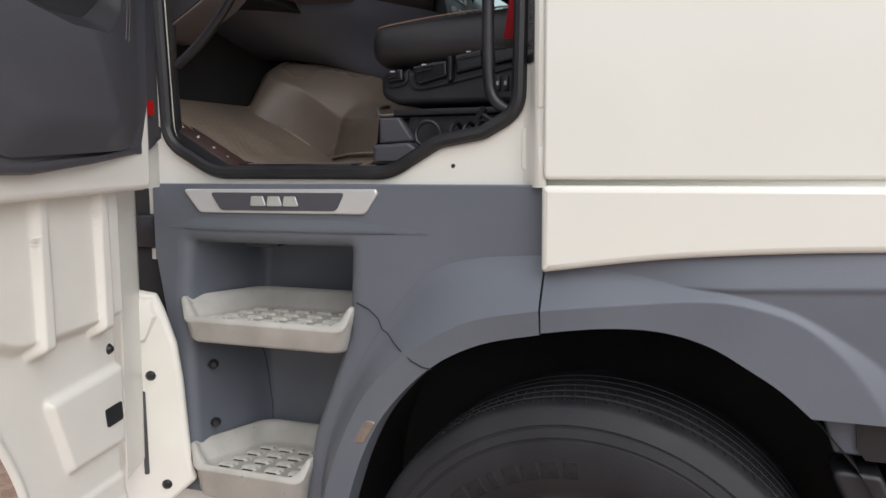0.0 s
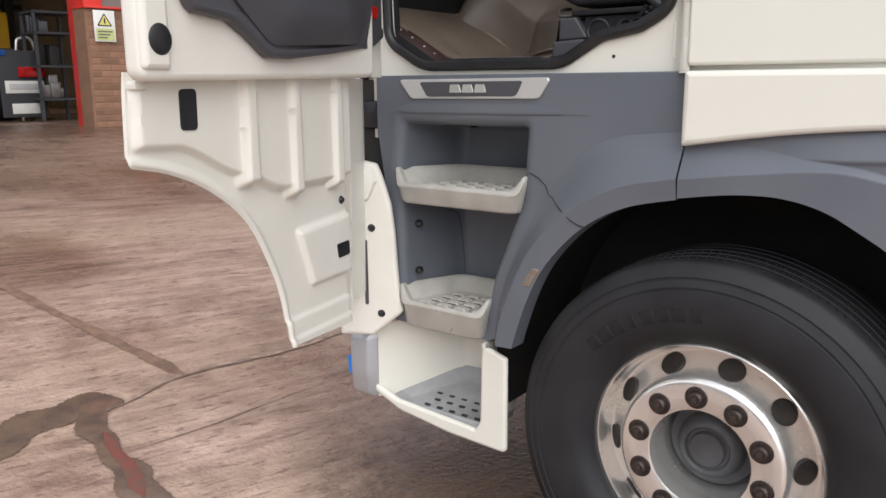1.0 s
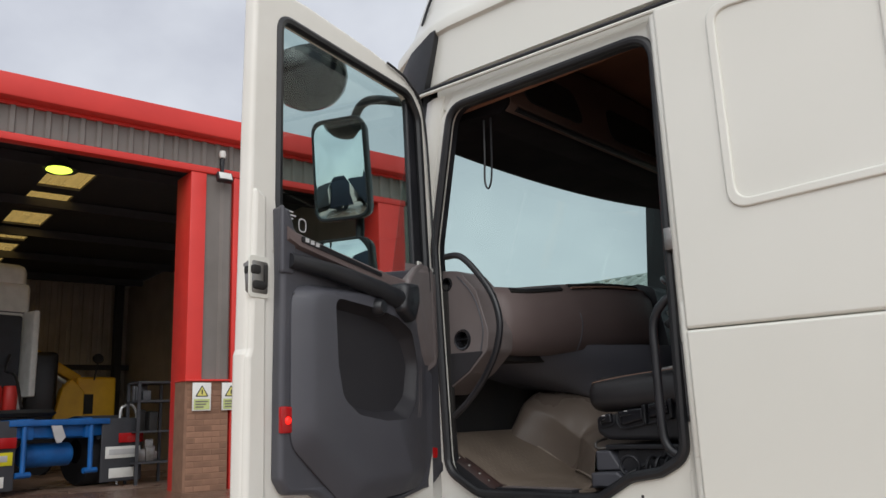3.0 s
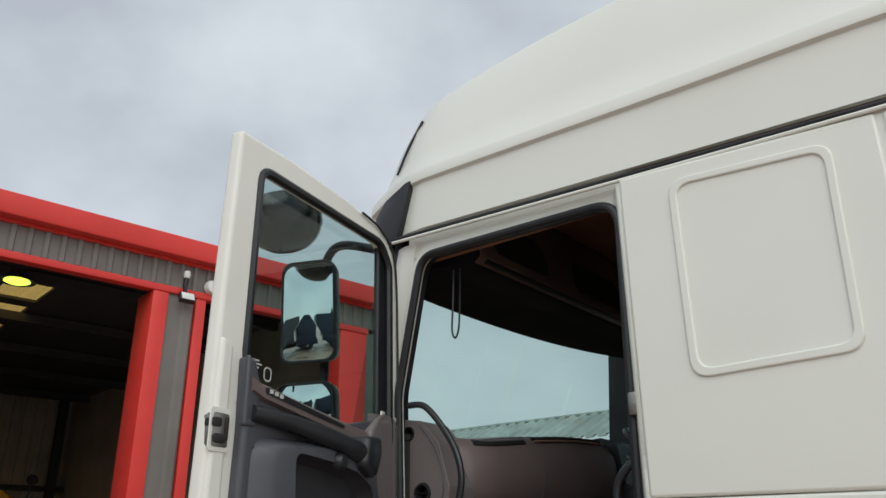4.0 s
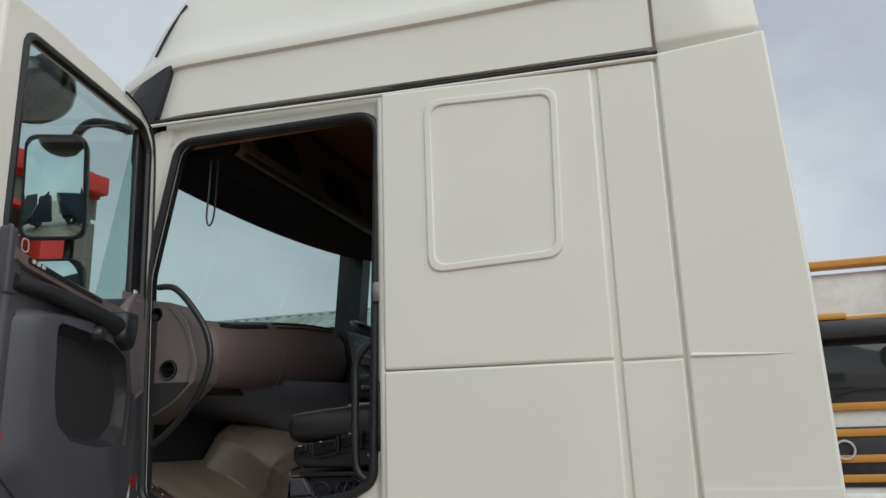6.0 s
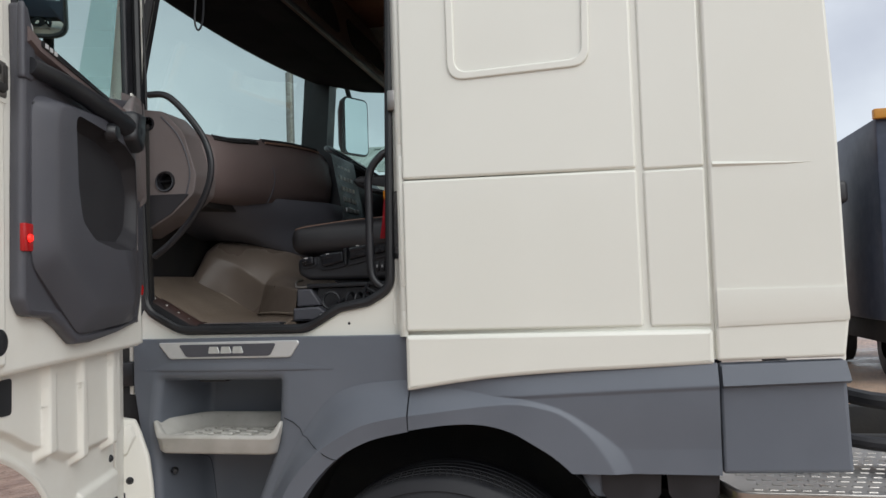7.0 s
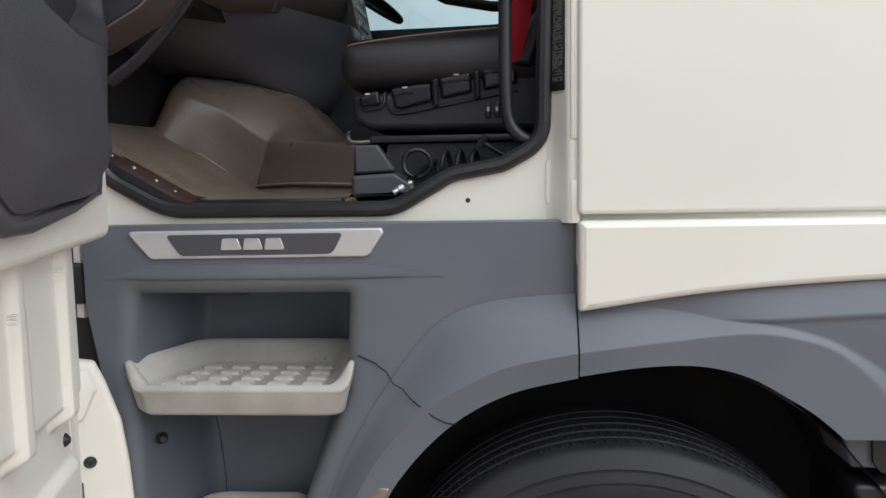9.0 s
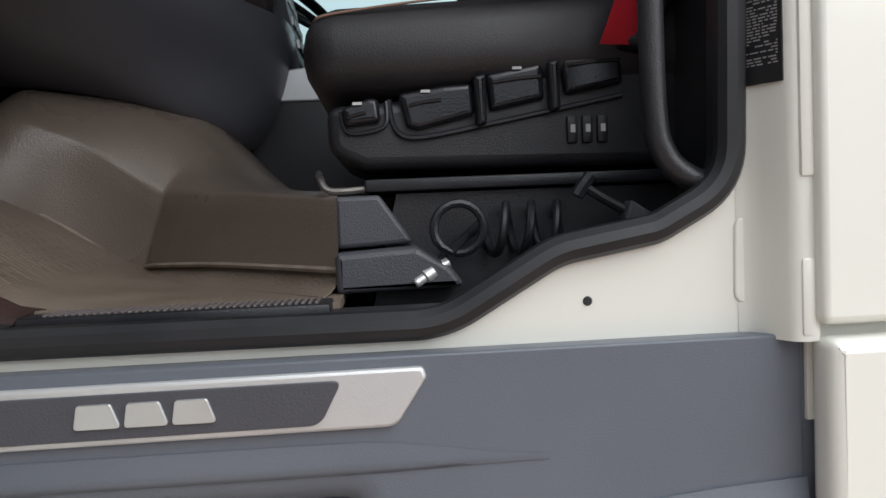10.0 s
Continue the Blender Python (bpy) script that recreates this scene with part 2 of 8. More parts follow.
CRACK = mat("dark_crack", (0.01, 0.01, 0.012), 0.9)


def wet_concrete():
    """Brushed yard concrete: tracked-in brown dirt, tamped ridges with their shade painted in, dark damp patches that
    shine.
    """
    m = bpy.data.materials.new("wet_yard_concrete")
    m.use_nodes = True
    nt = m.node_tree
    b = nt.nodes["Principled BSDF"]
    co = nt.nodes.new("ShaderNodeTexCoord")
    big = nt.nodes.new("ShaderNodeTexNoise")
    big.inputs["Scale"].default_value = 0.55
    big.inputs["Detail"].default_value = 7
    big.inputs["Roughness"].default_value = 0.62
    nt.links.new(co.outputs["Object"], big.inputs["Vector"])
    mp = nt.nodes.new("ShaderNodeMapping")
    mp.vector_type = "TEXTURE"
    mp.inputs["Rotation"].default_value = (0, 0, radians(73))
    mp.inputs["Scale"].default_value = (8.0, 1.0, 1.0)
    nt.links.new(co.outputs["Object"], mp.inputs["Vector"])
    streak = nt.nodes.new("ShaderNodeTexNoise")
    streak.inputs["Scale"].default_value = 14.0
    streak.inputs["Detail"].default_value = 6
    streak.inputs["Roughness"].default_value = 0.65
    nt.links.new(mp.outputs["Vector"], streak.inputs["Vector"])
    grit = nt.nodes.new("ShaderNodeTexNoise")
    grit.inputs["Scale"].default_value = 45
    grit.inputs["Detail"].default_value = 4
    nt.links.new(co.outputs["Object"], grit.inputs["Vector"])
    c1 = nt.nodes.new("ShaderNodeValToRGB")
    c1.color_ramp.elements[0].position = 0.34
    c1.color_ramp.elements[0].color = (0.21, 0.130, 0.098, 1)
    c1.color_ramp.elements[1].position = 0.64
    c1.color_ramp.elements[1].color = (0.68, 0.495, 0.395, 1)
    mot = nt.nodes.new("ShaderNodeTexNoise")
    mot.inputs["Scale"].default_value = 7.0
    mot.inputs["Detail"].default_value = 9
    mot.inputs["Roughness"].default_value = 0.72
    nt.links.new(co.outputs["Object"], mot.inputs["Vector"])
    both = nt.nodes.new("ShaderNodeMix")
    both.data_type = "FLOAT"
    both.inputs["Factor"].default_value = 0.42
    nt.links.new(streak.outputs["Fac"], both.inputs["A"])
    nt.links.new(mot.outputs["Fac"], both.inputs["B"])
    nt.links.new(both.outputs["Result"], c1.inputs["Fac"])
    c2 = nt.nodes.new("ShaderNodeValToRGB")
    c2.color_ramp.elements[0].position = 0.40
    c2.color_ramp.elements[0].color = (0.50, 0.42, 0.37, 1)
    c2.color_ramp.elements[1].position = 0.60
    c2.color_ramp.elements[1].color = (1, 1, 1, 1)
    nt.links.new(big.outputs["Fac"], c2.inputs["Fac"])
    mx = nt.nodes.new("ShaderNodeMix")
    mx.data_type = "RGBA"
    mx.blend_type = "MULTIPLY"
    mx.inputs["Factor"].default_value = 0.8
    sand = nt.nodes.new("ShaderNodeTexNoise")
    sand.inputs["Scale"].default_value = 0.9
    sand.inputs["Detail"].default_value = 6
    nt.links.new(mp.outputs["Vector"], sand.inputs["Vector"])
    sr = nt.nodes.new("ShaderNodeMapRange")
    sr.inputs["From Min"].default_value = 0.45
    sr.inputs["From Max"].default_value = 0.68
    sr.inputs["To Max"].default_value = 0.65
    nt.links.new(sand.outputs["Fac"], sr.inputs["Value"])
    sm = nt.nodes.new("ShaderNodeMix")
    sm.data_type = "RGBA"
    sm.inputs["B"].default_value = (0.60, 0.455, 0.335, 1)
    nt.links.new(sr.outputs["Result"], sm.inputs["Factor"])
    nt.links.new(c1.outputs["Color"], sm.inputs["A"])
    nt.links.new(sm.outputs["Result"], mx.inputs["A"])
    nt.links.new(c2.outputs["Color"], mx.inputs["B"])
    # short dark streaks in the colour, standing for shadows of the tamped ridges
    ridge_shade = nt.nodes.new("ShaderNodeTexNoise")
    ridge_shade.inputs["Scale"].default_value = 38
    ridge_shade.inputs["Detail"].default_value = 5
    ridge_shade.inputs["Roughness"].default_value = 0.6
    pm = nt.nodes.new("ShaderNodeMapping")
    pm.vector_type = "TEXTURE"
    pm.inputs["Rotation"].default_value = (0, 0, radians(73))
    pm.inputs["Scale"].default_value = (3.4, 1.0, 1.0)
    nt.links.new(co.outputs["Object"], pm.inputs["Vector"])
    nt.links.new(pm.outputs["Vector"], ridge_shade.inputs["Vector"])
    pr = nt.nodes.new("ShaderNodeMapRange")
    pr.inputs["From Min"].default_value = 0.575
    pr.inputs["From Max"].default_value = 0.635
    pr.inputs["To Max"].default_value = 0.55
    nt.links.new(ridge_shade.outputs["Fac"], pr.inputs["Value"])
    pc = nt.nodes.new("ShaderNodeMix")
    pc.data_type = "RGBA"
    pc.inputs["B"].default_value = (0.095, 0.055, 0.042, 1)
    nt.links.new(pr.outputs["Result"], pc.inputs["Factor"])
    nt.links.new(mx.outputs["Result"], pc.inputs["A"])
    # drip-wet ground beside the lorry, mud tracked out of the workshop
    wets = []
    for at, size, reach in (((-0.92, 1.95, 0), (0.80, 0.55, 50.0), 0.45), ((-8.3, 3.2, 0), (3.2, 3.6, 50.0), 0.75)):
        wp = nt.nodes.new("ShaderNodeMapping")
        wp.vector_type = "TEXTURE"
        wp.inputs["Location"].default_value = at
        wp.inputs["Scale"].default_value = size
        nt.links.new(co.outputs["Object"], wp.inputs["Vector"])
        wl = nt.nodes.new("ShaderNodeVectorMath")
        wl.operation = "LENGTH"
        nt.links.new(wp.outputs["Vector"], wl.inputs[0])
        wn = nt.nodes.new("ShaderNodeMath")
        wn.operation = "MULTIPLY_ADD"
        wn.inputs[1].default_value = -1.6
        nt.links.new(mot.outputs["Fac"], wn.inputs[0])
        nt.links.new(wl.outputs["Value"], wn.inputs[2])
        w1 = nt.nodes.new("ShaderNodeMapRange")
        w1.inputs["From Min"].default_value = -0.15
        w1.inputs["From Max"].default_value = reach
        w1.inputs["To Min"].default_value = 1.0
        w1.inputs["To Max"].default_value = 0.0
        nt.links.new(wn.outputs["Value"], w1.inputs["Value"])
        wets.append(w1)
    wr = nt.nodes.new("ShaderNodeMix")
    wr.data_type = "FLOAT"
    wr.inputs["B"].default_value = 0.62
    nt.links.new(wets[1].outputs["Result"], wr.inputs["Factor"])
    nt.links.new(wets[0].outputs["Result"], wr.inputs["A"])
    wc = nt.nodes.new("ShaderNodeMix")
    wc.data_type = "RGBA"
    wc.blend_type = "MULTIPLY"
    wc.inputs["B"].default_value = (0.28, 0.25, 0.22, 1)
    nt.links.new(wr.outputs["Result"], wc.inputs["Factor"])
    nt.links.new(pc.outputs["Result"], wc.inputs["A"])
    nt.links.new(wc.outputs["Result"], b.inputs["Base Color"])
    r = nt.nodes.new("ShaderNodeMapRange")
    r.inputs["From Min"].default_value = 0.40
    r.inputs["From Max"].default_value = 0.62
    r.inputs["To Min"].default_value = 0.22
    r.inputs["To Max"].default_value = 0.62
    nt.links.new(big.outputs["Fac"], r.inputs["Value"])
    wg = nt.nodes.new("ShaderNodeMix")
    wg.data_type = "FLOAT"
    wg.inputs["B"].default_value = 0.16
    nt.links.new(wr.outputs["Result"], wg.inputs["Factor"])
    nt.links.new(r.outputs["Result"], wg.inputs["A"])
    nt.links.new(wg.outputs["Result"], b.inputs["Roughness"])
    add = nt.nodes.new("ShaderNodeMath")
    add.operation = "ADD"
    nt.links.new(streak.outputs["Fac"], add.inputs[0])
    nt.links.new(grit.outputs["Fac"], add.inputs[1])
    bp = nt.nodes.new("ShaderNodeBump")
    bp.inputs["Strength"].default_value = 0.75
    bp.inputs["Distance"].default_value = 0.014
    nt.links.new(add.outputs["Value"], bp.inputs["Height"])
    nt.links.new(bp.outputs["Normal"], b.inputs["Normal"])
    return m


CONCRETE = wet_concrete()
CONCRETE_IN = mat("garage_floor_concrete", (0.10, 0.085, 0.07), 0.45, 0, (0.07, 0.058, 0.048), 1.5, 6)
PATCH = mat("brown_patched_concrete", (0.27, 0.170, 0.118), 0.6, 0, (0.17, 0.105, 0.075), 11, 9, 0.6, 50, 0.15)
PUDDLE = mat("muddy_wet_joint", (0.19, 0.130, 0.092), 0.26, 0, (0.095, 0.068, 0.052), 9, 9, 0.3, 40, 0.10)
JOINTLINE = mat("thin_dirt_joint", (0.16, 0.105, 0.08), 0.5, 0, (0.30, 0.21, 0.165), 14, 6, 0.2, 60)
TROWEL = mat("trowelled_joint_margin", (0.46, 0.335, 0.265), 0.55, 0, (0.22, 0.15, 0.115), 13, 10, 0.6, 50, 0.1)
REDMARK = mat("worn_red_floor_paint", (0.22, 0.065, 0.045), 0.4, 0, (0.15, 0.09, 0.065), 16, 7)


# ---- mesh tools ----
PLACED = {}


def settle(me, angle=35):
    me.polygons.foreach_set("use_smooth", [True] * len(me.polygons))
    me.set_sharp_from_angle(angle=radians(angle))
    me.update()
    return me


def to_mesh(bm, name, angle=35):
    bmesh.ops.recalc_face_normals(bm, faces=bm.faces)
    me = bpy.data.meshes.new(name)
    bm.to_mesh(me)
    bm.free()
    return settle(me, angle)


def thing(name, at, label, category, group="", kind=""):
    """An Empty at a thing's base; its parts hang under it."""
    ob = new(name)
    ob.empty_display_size = 0.1
    ob.matrix_basis = at if isinstance(at, Matrix) else pose(*at)
    PLACED[ob] = ob.matrix_basis.copy()
    return tagged(ob, label, category, group, kind)


def part(name, shape, material, parent=None, label="", m=None):
    """One mesh object under a thing or a part. The shape is in the space of m (the world, if not given)."""
    me = shape if isinstance(shape, bpy.types.Mesh) else to_mesh(shape, name)
    if not me.materials:
        me.materials.append(material)
    ob = new(name, me)
    m = m if m is not None else Matrix()
    ob.matrix_basis = m
    PLACED[ob] = m.copy()
    if parent is not None:
        ob.parent = parent
        ob.matrix_parent_inverse = PLACED[parent].inverted()
    if label:
        ob["label"] = label
    return ob


def solid(name, shape, material, label, category, kind="", group="", m=None):
    """A thing that is one mesh."""
    return tagged(part(name, shape, material, None, "", m), label, category, group, kind)


def arc_poly(pts, r=0.03, n=6, even=False):
    """A polygon with rounded corners; a third number in a point is its own radius."""
    out = []
    k = len(pts)
    for i in range(k):
        p0, p1, p2 = (Vector(pts[(i + j) % k][:2]) for j in (-1, 0, 1))
        rad = pts[i][2] if len(pts[i]) > 2 else r
        a, b = (p0 - p1), (p2 - p1)
        la, lb = a.length, b.length
        a.normalize(), b.normalize()
        cosv = max(-0.9999, min(0.9999, a.dot(b)))
        half = math.acos(cosv) / 2
        d = min(rad / math.tan(half), la * 0.48, lb * 0.48) if rad > 0 else 0
        if (d < 1e-5 or half > radians(88)) and not even:
            out.append((p1.x, p1.y))
            continue
        s, e = p1 + a * d, p1 + b * d
        for j in range(n + 1):
            t = j / n
            q = s * (1 - t) ** 2 + p1 * 2 * t * (1 - t) + e * t * t
            out.append((q.x, q.y))
    return out


def glide(pts, n=6, closed=False):
    """Catmull-Rom through the points, in 2D or 3D."""
    P = [Vector(p) for p in pts]
    k = len(P)
    out = []
    for i in range(k if closed else k - 1):
        if closed:
            a, b, c, d = P[i - 1], P[i], P[(i + 1) % k], P[(i + 2) % k]
        else:
            a, b, c, d = P[max(i - 1, 0)], P[i], P[i + 1], P[min(i + 2, k - 1)]
        for j in range(n):
            t = j / n
            out.append(tuple(0.5 * (2 * b + (c - a) * t + (2 * a - 5 * b + 4 * c - d) * t * t + (3 * b - a - 3 * c + d) * t ** 3)))
    if not closed:
        out.append(tuple(P[-1]))
    return out


def plate(loops, t, bevel=0.0, res=2, angle=35):
    """A flat plate from outlines (holes are loops inside), its back at local z 0, its face at z t, with rounded rims."""
    cu = bpy.data.curves.new("outline", "CURVE")
    cu.dimensions, cu.fill_mode = "2D", "BOTH"
    for lp in loops:
        sp = cu.splines.new("POLY")
        sp.points.add(len(lp) - 1)
        for p, q in zip(sp.points, lp):
            p.co = (q[0], q[1], 0, 1)
        sp.use_cyclic_u = True
    b = min(bevel, t * 0.49)
    cu.extrude = t / 2 - b
    cu.bevel_depth, cu.bevel_resolution, cu.offset = b, res, -b
    ob = bpy.data.objects.new("outline", cu)
    scene.collection.objects.link(ob)
    dg = bpy.context.evaluated_depsgraph_get()
    me = bpy.data.meshes.new_from_object(ob.evaluated_get(dg))
    bpy.data.objects.remove(ob)
    bpy.data.curves.remove(cu)
    bm = bmesh.new()
    bm.from_mesh(me)
    bpy.data.meshes.remove(me)
    bmesh.ops.remove_doubles(bm, verts=bm.verts, dist=1e-5)
    bmesh.ops.translate(bm, vec=(0, 0, t / 2), verts=bm.verts)
    me = to_mesh(bm, "plate", angle)
    for p in me.polygons:
        if abs(p.normal.z) > 0.999:
            p.use_smooth = False
    return me


def add_box(bm, x0, x1, y0, y1, z0, z1, bevel=0.0, seg=2, m=None):
    r = bmesh.ops.create_cube(bm, size=1)
    vs = r["verts"]
    for v in vs:
        v.co = Vector((x0 + (v.co.x + 0.5) * (x1 - x0), y0 + (v.co.y + 0.5) * (y1 - y0), z0 + (v.co.z + 0.5) * (z1 - z0)))
    if m is not None:
        for v in vs:
            v.co = m @ v.co
    if bevel:
        es = list({e for v in vs for e in v.link_edges})
        bmesh.ops.bevel(bm, geom=es, offset=bevel, segments=seg, affect="EDGES", profile=0.5)
    return bm


def box(x0, x1, y0, y1, z0, z1, bevel=0.0, seg=2):
    return add_box(bmesh.new(), x0, x1, y0, y1, z0, z1, bevel, seg)


def add_tube(bm, path, r, n=10, cap=True):
    P = [Vector(p) for p in path]
    rings = []
    up = None
    for i, p in enumerate(P):
        d = (P[min(i + 1, len(P) - 1)] - P[max(i - 1, 0)]).normalized()
        if up is None:
            up = d.orthogonal().normalized()
        up = (up - d * up.dot(d)).normalized()
        side = d.cross(up)
        rad = r[i] if isinstance(r, (list, tuple)) else r
        rings.append([bm.verts.new(p + (up * math.cos(a) + side * math.sin(a)) * rad) for a in (2 * math.pi * k / n for k in range(n))])
    for a, b in zip(rings, rings[1:]):
        for k in range(n):
            bm.faces.new((a[k], a[(k + 1) % n], b[(k + 1) % n], b[k]))
    if cap:
        bm.faces.new(rings[0])
        bm.faces.new(rings[-1])
    return bm


def tube(path, r, n=10, cap=True):
    return add_tube(bmesh.new(), path, r, n, cap)


def loft(rings, closed=True, cap=True):
    """Skin over rings of equal length."""
    bm = bmesh.new()
    R = [[bm.verts.new(p) for p in ring] for ring in rings]
    for a, b in zip(R, R[1:]):
        k = len(a)
        for i in range(k if closed else k - 1):
            bm.faces.new((a[i], a[(i + 1) % k], b[(i + 1) % k], b[i]))
    if closed and cap in (True, "first"):
        bm.faces.new(R[0])
    if closed and cap in (True, "last"):
        bm.faces.new(list(reversed(R[-1])))
    return bm


def surface(rows, n=6):
    """A smooth open skin through a grid of points."""
    fine = [glide(r, n) for r in rows]
    cols = [glide([r[i] for r in fine], n) for i in range(len(fine[0]))]
    return loft(cols, False, False)


def shell(bm, t):
    """Gives an open skin a thickness t on its back."""
    bmesh.ops.recalc_face_normals(bm, faces=bm.faces)
    bmesh.ops.solidify(bm, geom=list(bm.faces), thickness=t)
    return bm


def lathe(profile, n=48, closed=False):
    """Turns (radius, height) about local z."""
    bm = bmesh.new()
    rows = [[bm.verts.new((r * math.cos(a), r * math.sin(a), h)) for a in (2 * math.pi * k / n for k in range(n))] for r, h in profile]
    pairs = list(zip(rows, rows[1:]))
    if closed:
        pairs.append((rows[-1], rows[0]))
    for a, b in pairs:
        for k in range(n):
            bm.faces.new((a[k], a[(k + 1) % n], b[(k + 1) % n], b[k]))
    return bm


def side(y):
    """Plates drawn in x and z, their face towards the near side of the truck."""
    return pose(0, y, 0, 90, 0, 0)


# ---- yard and garage ----
GARAGE = pose(-8.676, 4.822, 0.985, 0, 0, 81.6)
GINV = GARAGE.inverted()


def ground_z(x, y):
    """Level under the truck, rising towards the garage apron."""
    g = -(GINV @ Vector((x, y, 0))).y
    t = min(1, max(0, (7.6 - g) / 7.6))
    return t * t * (3 - 2 * t) * 0.35 + t * 0.65 if g < 7.6 else 0.0


def ground_sheet():
    xs = [-2500, -600, -150, -60, -30, -20] + [-15 + 0.3 * i for i in range(57)] + [3, 6, 12, 30, 80, 300, 2500]
    ys = [-2500, -300, -60, -20, -8, -3] + [-1.5 + 0.3 * i for i in range(52)] + [16, 22, 40, 90, 300, 2500]
    bm = bmesh.new()
    rows = [[bm.verts.new((x, y, ground_z(x, y))) for y in ys] for x in xs]
    for a, b in zip(rows, rows[1:]):
        for k in range(len(ys) - 1):
            bm.faces.new((a[k], b[k], b[k + 1], a[k + 1]))
    return bm


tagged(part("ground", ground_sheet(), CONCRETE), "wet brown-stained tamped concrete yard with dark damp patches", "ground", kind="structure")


def ground_strip(path, width, rise, jag=0.015):
    """A thin uneven patch lying on the ground along a path of (x, y)."""
    rnd = random.Random(len(path) * 7 + int(width * 1000))
    P = [Vector(p) for p in glide(path, 40)]
    bm = bmesh.new()
    rows = []
    for i, p in enumerate(P):
        d = (P[min(i + 1, len(P) - 1)] - P[max(i - 1, 0)]).normalized()
        n = Vector((-d.y, d.x))
        ends = min(1.0, 0.12 + 5.0 * min(i, len(P) - 1 - i) / len(P))
        w = [ends * (width / 2 + jag * (0.5 * math.sin(3.1 * p.x + 5 * p.y + 2 * q) + 0.35 * math.sin(11 * p.x - 7 * p.y + q) + 0.3 * math.sin(31 * p.x + 23 * p.y + 3 * q)) + rnd.uniform(-0.12, 0.12) * jag) for q in range(2)]
        row = []
        for k in range(5):
            q = p + n * (-w[0] + (w[0] + w[1]) * k / 4)
            row.append(bm.verts.new((q.x, q.y, ground_z(q.x, q.y) + (rise if 0 < k < 4 else rise * 0.85))))
        rows.append(row)
    for a, b in zip(rows, rows[1:]):
        for k in range(4):
            bm.faces.new((a[k], b[k], b[k + 1], a[k + 1]))
    return bm


JOINT = "dark dirty joint between concrete slabs"
JA = [(-8.0, 1.55), (-4.5, 1.70), (-3.46, 1.75), (-2.90, 1.785), (-2.64, 1.80)]
JB = [(-2.50, 6.5), (-2.48, 4.0), (-2.50, 2.8), (-2.53, 2.3), (-2.64, 1.80), (-2.60, 1.5), (-2.57, 1.27)]
JC = [(-2.24, 1.25), (-2.19, 1.60), (-2.165, 1.97), (-2.12, 2.35), (-2.05, 3.2)]
tagged(part("ground_joint", ground_strip(JA, 0.062, 0.005, 0.014), PATCH), JOINT, "slab joint", kind="structure")
tagged(part("ground_joint", ground_strip([(x - 0.015, y) for x, y in JB], 0.038, 0.003, 0.010), TROWEL), "smooth pale trowelled slab margin", "slab joint", kind="structure")
tagged(part("ground_joint", ground_strip(JB, 0.010, 0.006, 0.008), JOINTLINE), JOINT, "slab joint", kind="structure")
tagged(part("ground_joint", ground_strip(JC, 0.007, 0.003, 0.006), JOINTLINE), JOINT, "slab joint", kind="structure")
WET = "dark puddled strip along a broken slab edge"
tagged(part("wet_patch", ground_strip([(-2.50, 0.62), (-2.62, 0.80), (-2.68, 0.98), (-2.68, 1.20), (-2.66, 1.36), (-2.60, 1.46)], 0.20, 0.006, 0.060), PUDDLE), WET, "puddle", kind="structure")
tagged(part("wet_patch", ground_strip([(-2.76, 1.36), (-2.62, 1.29), (-2.39, 1.22), (-2.07, 1.15), (-1.5, 1.07), (-0.6, 1.0)], 0.11, 0.009, 0.040), PUDDLE), WET, "puddle", kind="structure")
tagged(part("red_floor_mark", ground_strip([(-2.42, 1.262), (-2.25, 1.215), (-2.10, 1.178), (-1.93, 1.125)], 0.050, 0.012, 0.010), REDMARK), "worn red paint mark on wet concrete", "floor marking", kind="structure")


leaf_z = ground_z(-2.815, 0.96) + 0.012
leaf = bmesh.new()
mid_v = [leaf.verts.new((-2.84 + 0.012 * k, 0.955 + 0.004 * k, leaf_z + 0.004 * math.sin(k))) for k in range(6)]
up_v = [leaf.verts.new((v.co.x - 0.004, v.co.y + 0.016 * math.sin(math.pi * (k + 0.3) / 5.6), leaf_z + 0.006)) for k, v in enumerate(mid_v)]
dn_v = [leaf.verts.new((v.co.x + 0.004, v.co.y - 0.014 * math.sin(math.pi * (k + 0.3) / 5.6), leaf_z + 0.005)) for k, v in enumerate(mid_v)]
for a, b in ((up_v, mid_v), (mid_v, dn_v)):
    for k in range(5):
        leaf.faces.new((a[k], a[k + 1], b[k + 1], b[k]))
solid("fallen_leaf", leaf, YELLOW, "small yellow fallen leaf lying in a puddle", "leaf")


def corrugated(x0, x1, z0, z1, y, pitch=0.2, depth=0.035, t=0.02):
    """Trapezoid-profiled cladding standing on local x, facing -y."""
    xs = []
    n = max(1, int((x1 - x0) / pitch))
    p = (x1 - x0) / n
    for i in range(n):
        s = x0 + i * p
        xs += [(s, 0), (s + p * 0.55, 0), (s + p * 0.65, depth), (s + p * 0.9, depth)]
    xs.append((x1, 0))
    bm = bmesh.new()
    lo = [bm.verts.new((x, y - d, z0)) for x, d in xs]
    hi = [bm.verts.new((x, y - d, z1)) for x, d in xs]
    lo2 = [bm.verts.new((x, y - d + t, z0)) for x, d in xs]
    hi2 = [bm.verts.new((x, y - d + t, z1)) for x, d in xs]
    for i in range(len(xs) - 1):
        bm.faces.new((lo[i], lo[i + 1], hi[i + 1], hi[i]))
        bm.faces.new((lo2[i + 1], lo2[i], hi2[i], hi2[i + 1]))
        bm.faces.new((hi[i], hi[i + 1], hi2[i + 1], hi2[i]))
        bm.faces.new((lo2[i], lo2[i + 1], lo[i + 1], lo[i]))
    return bm


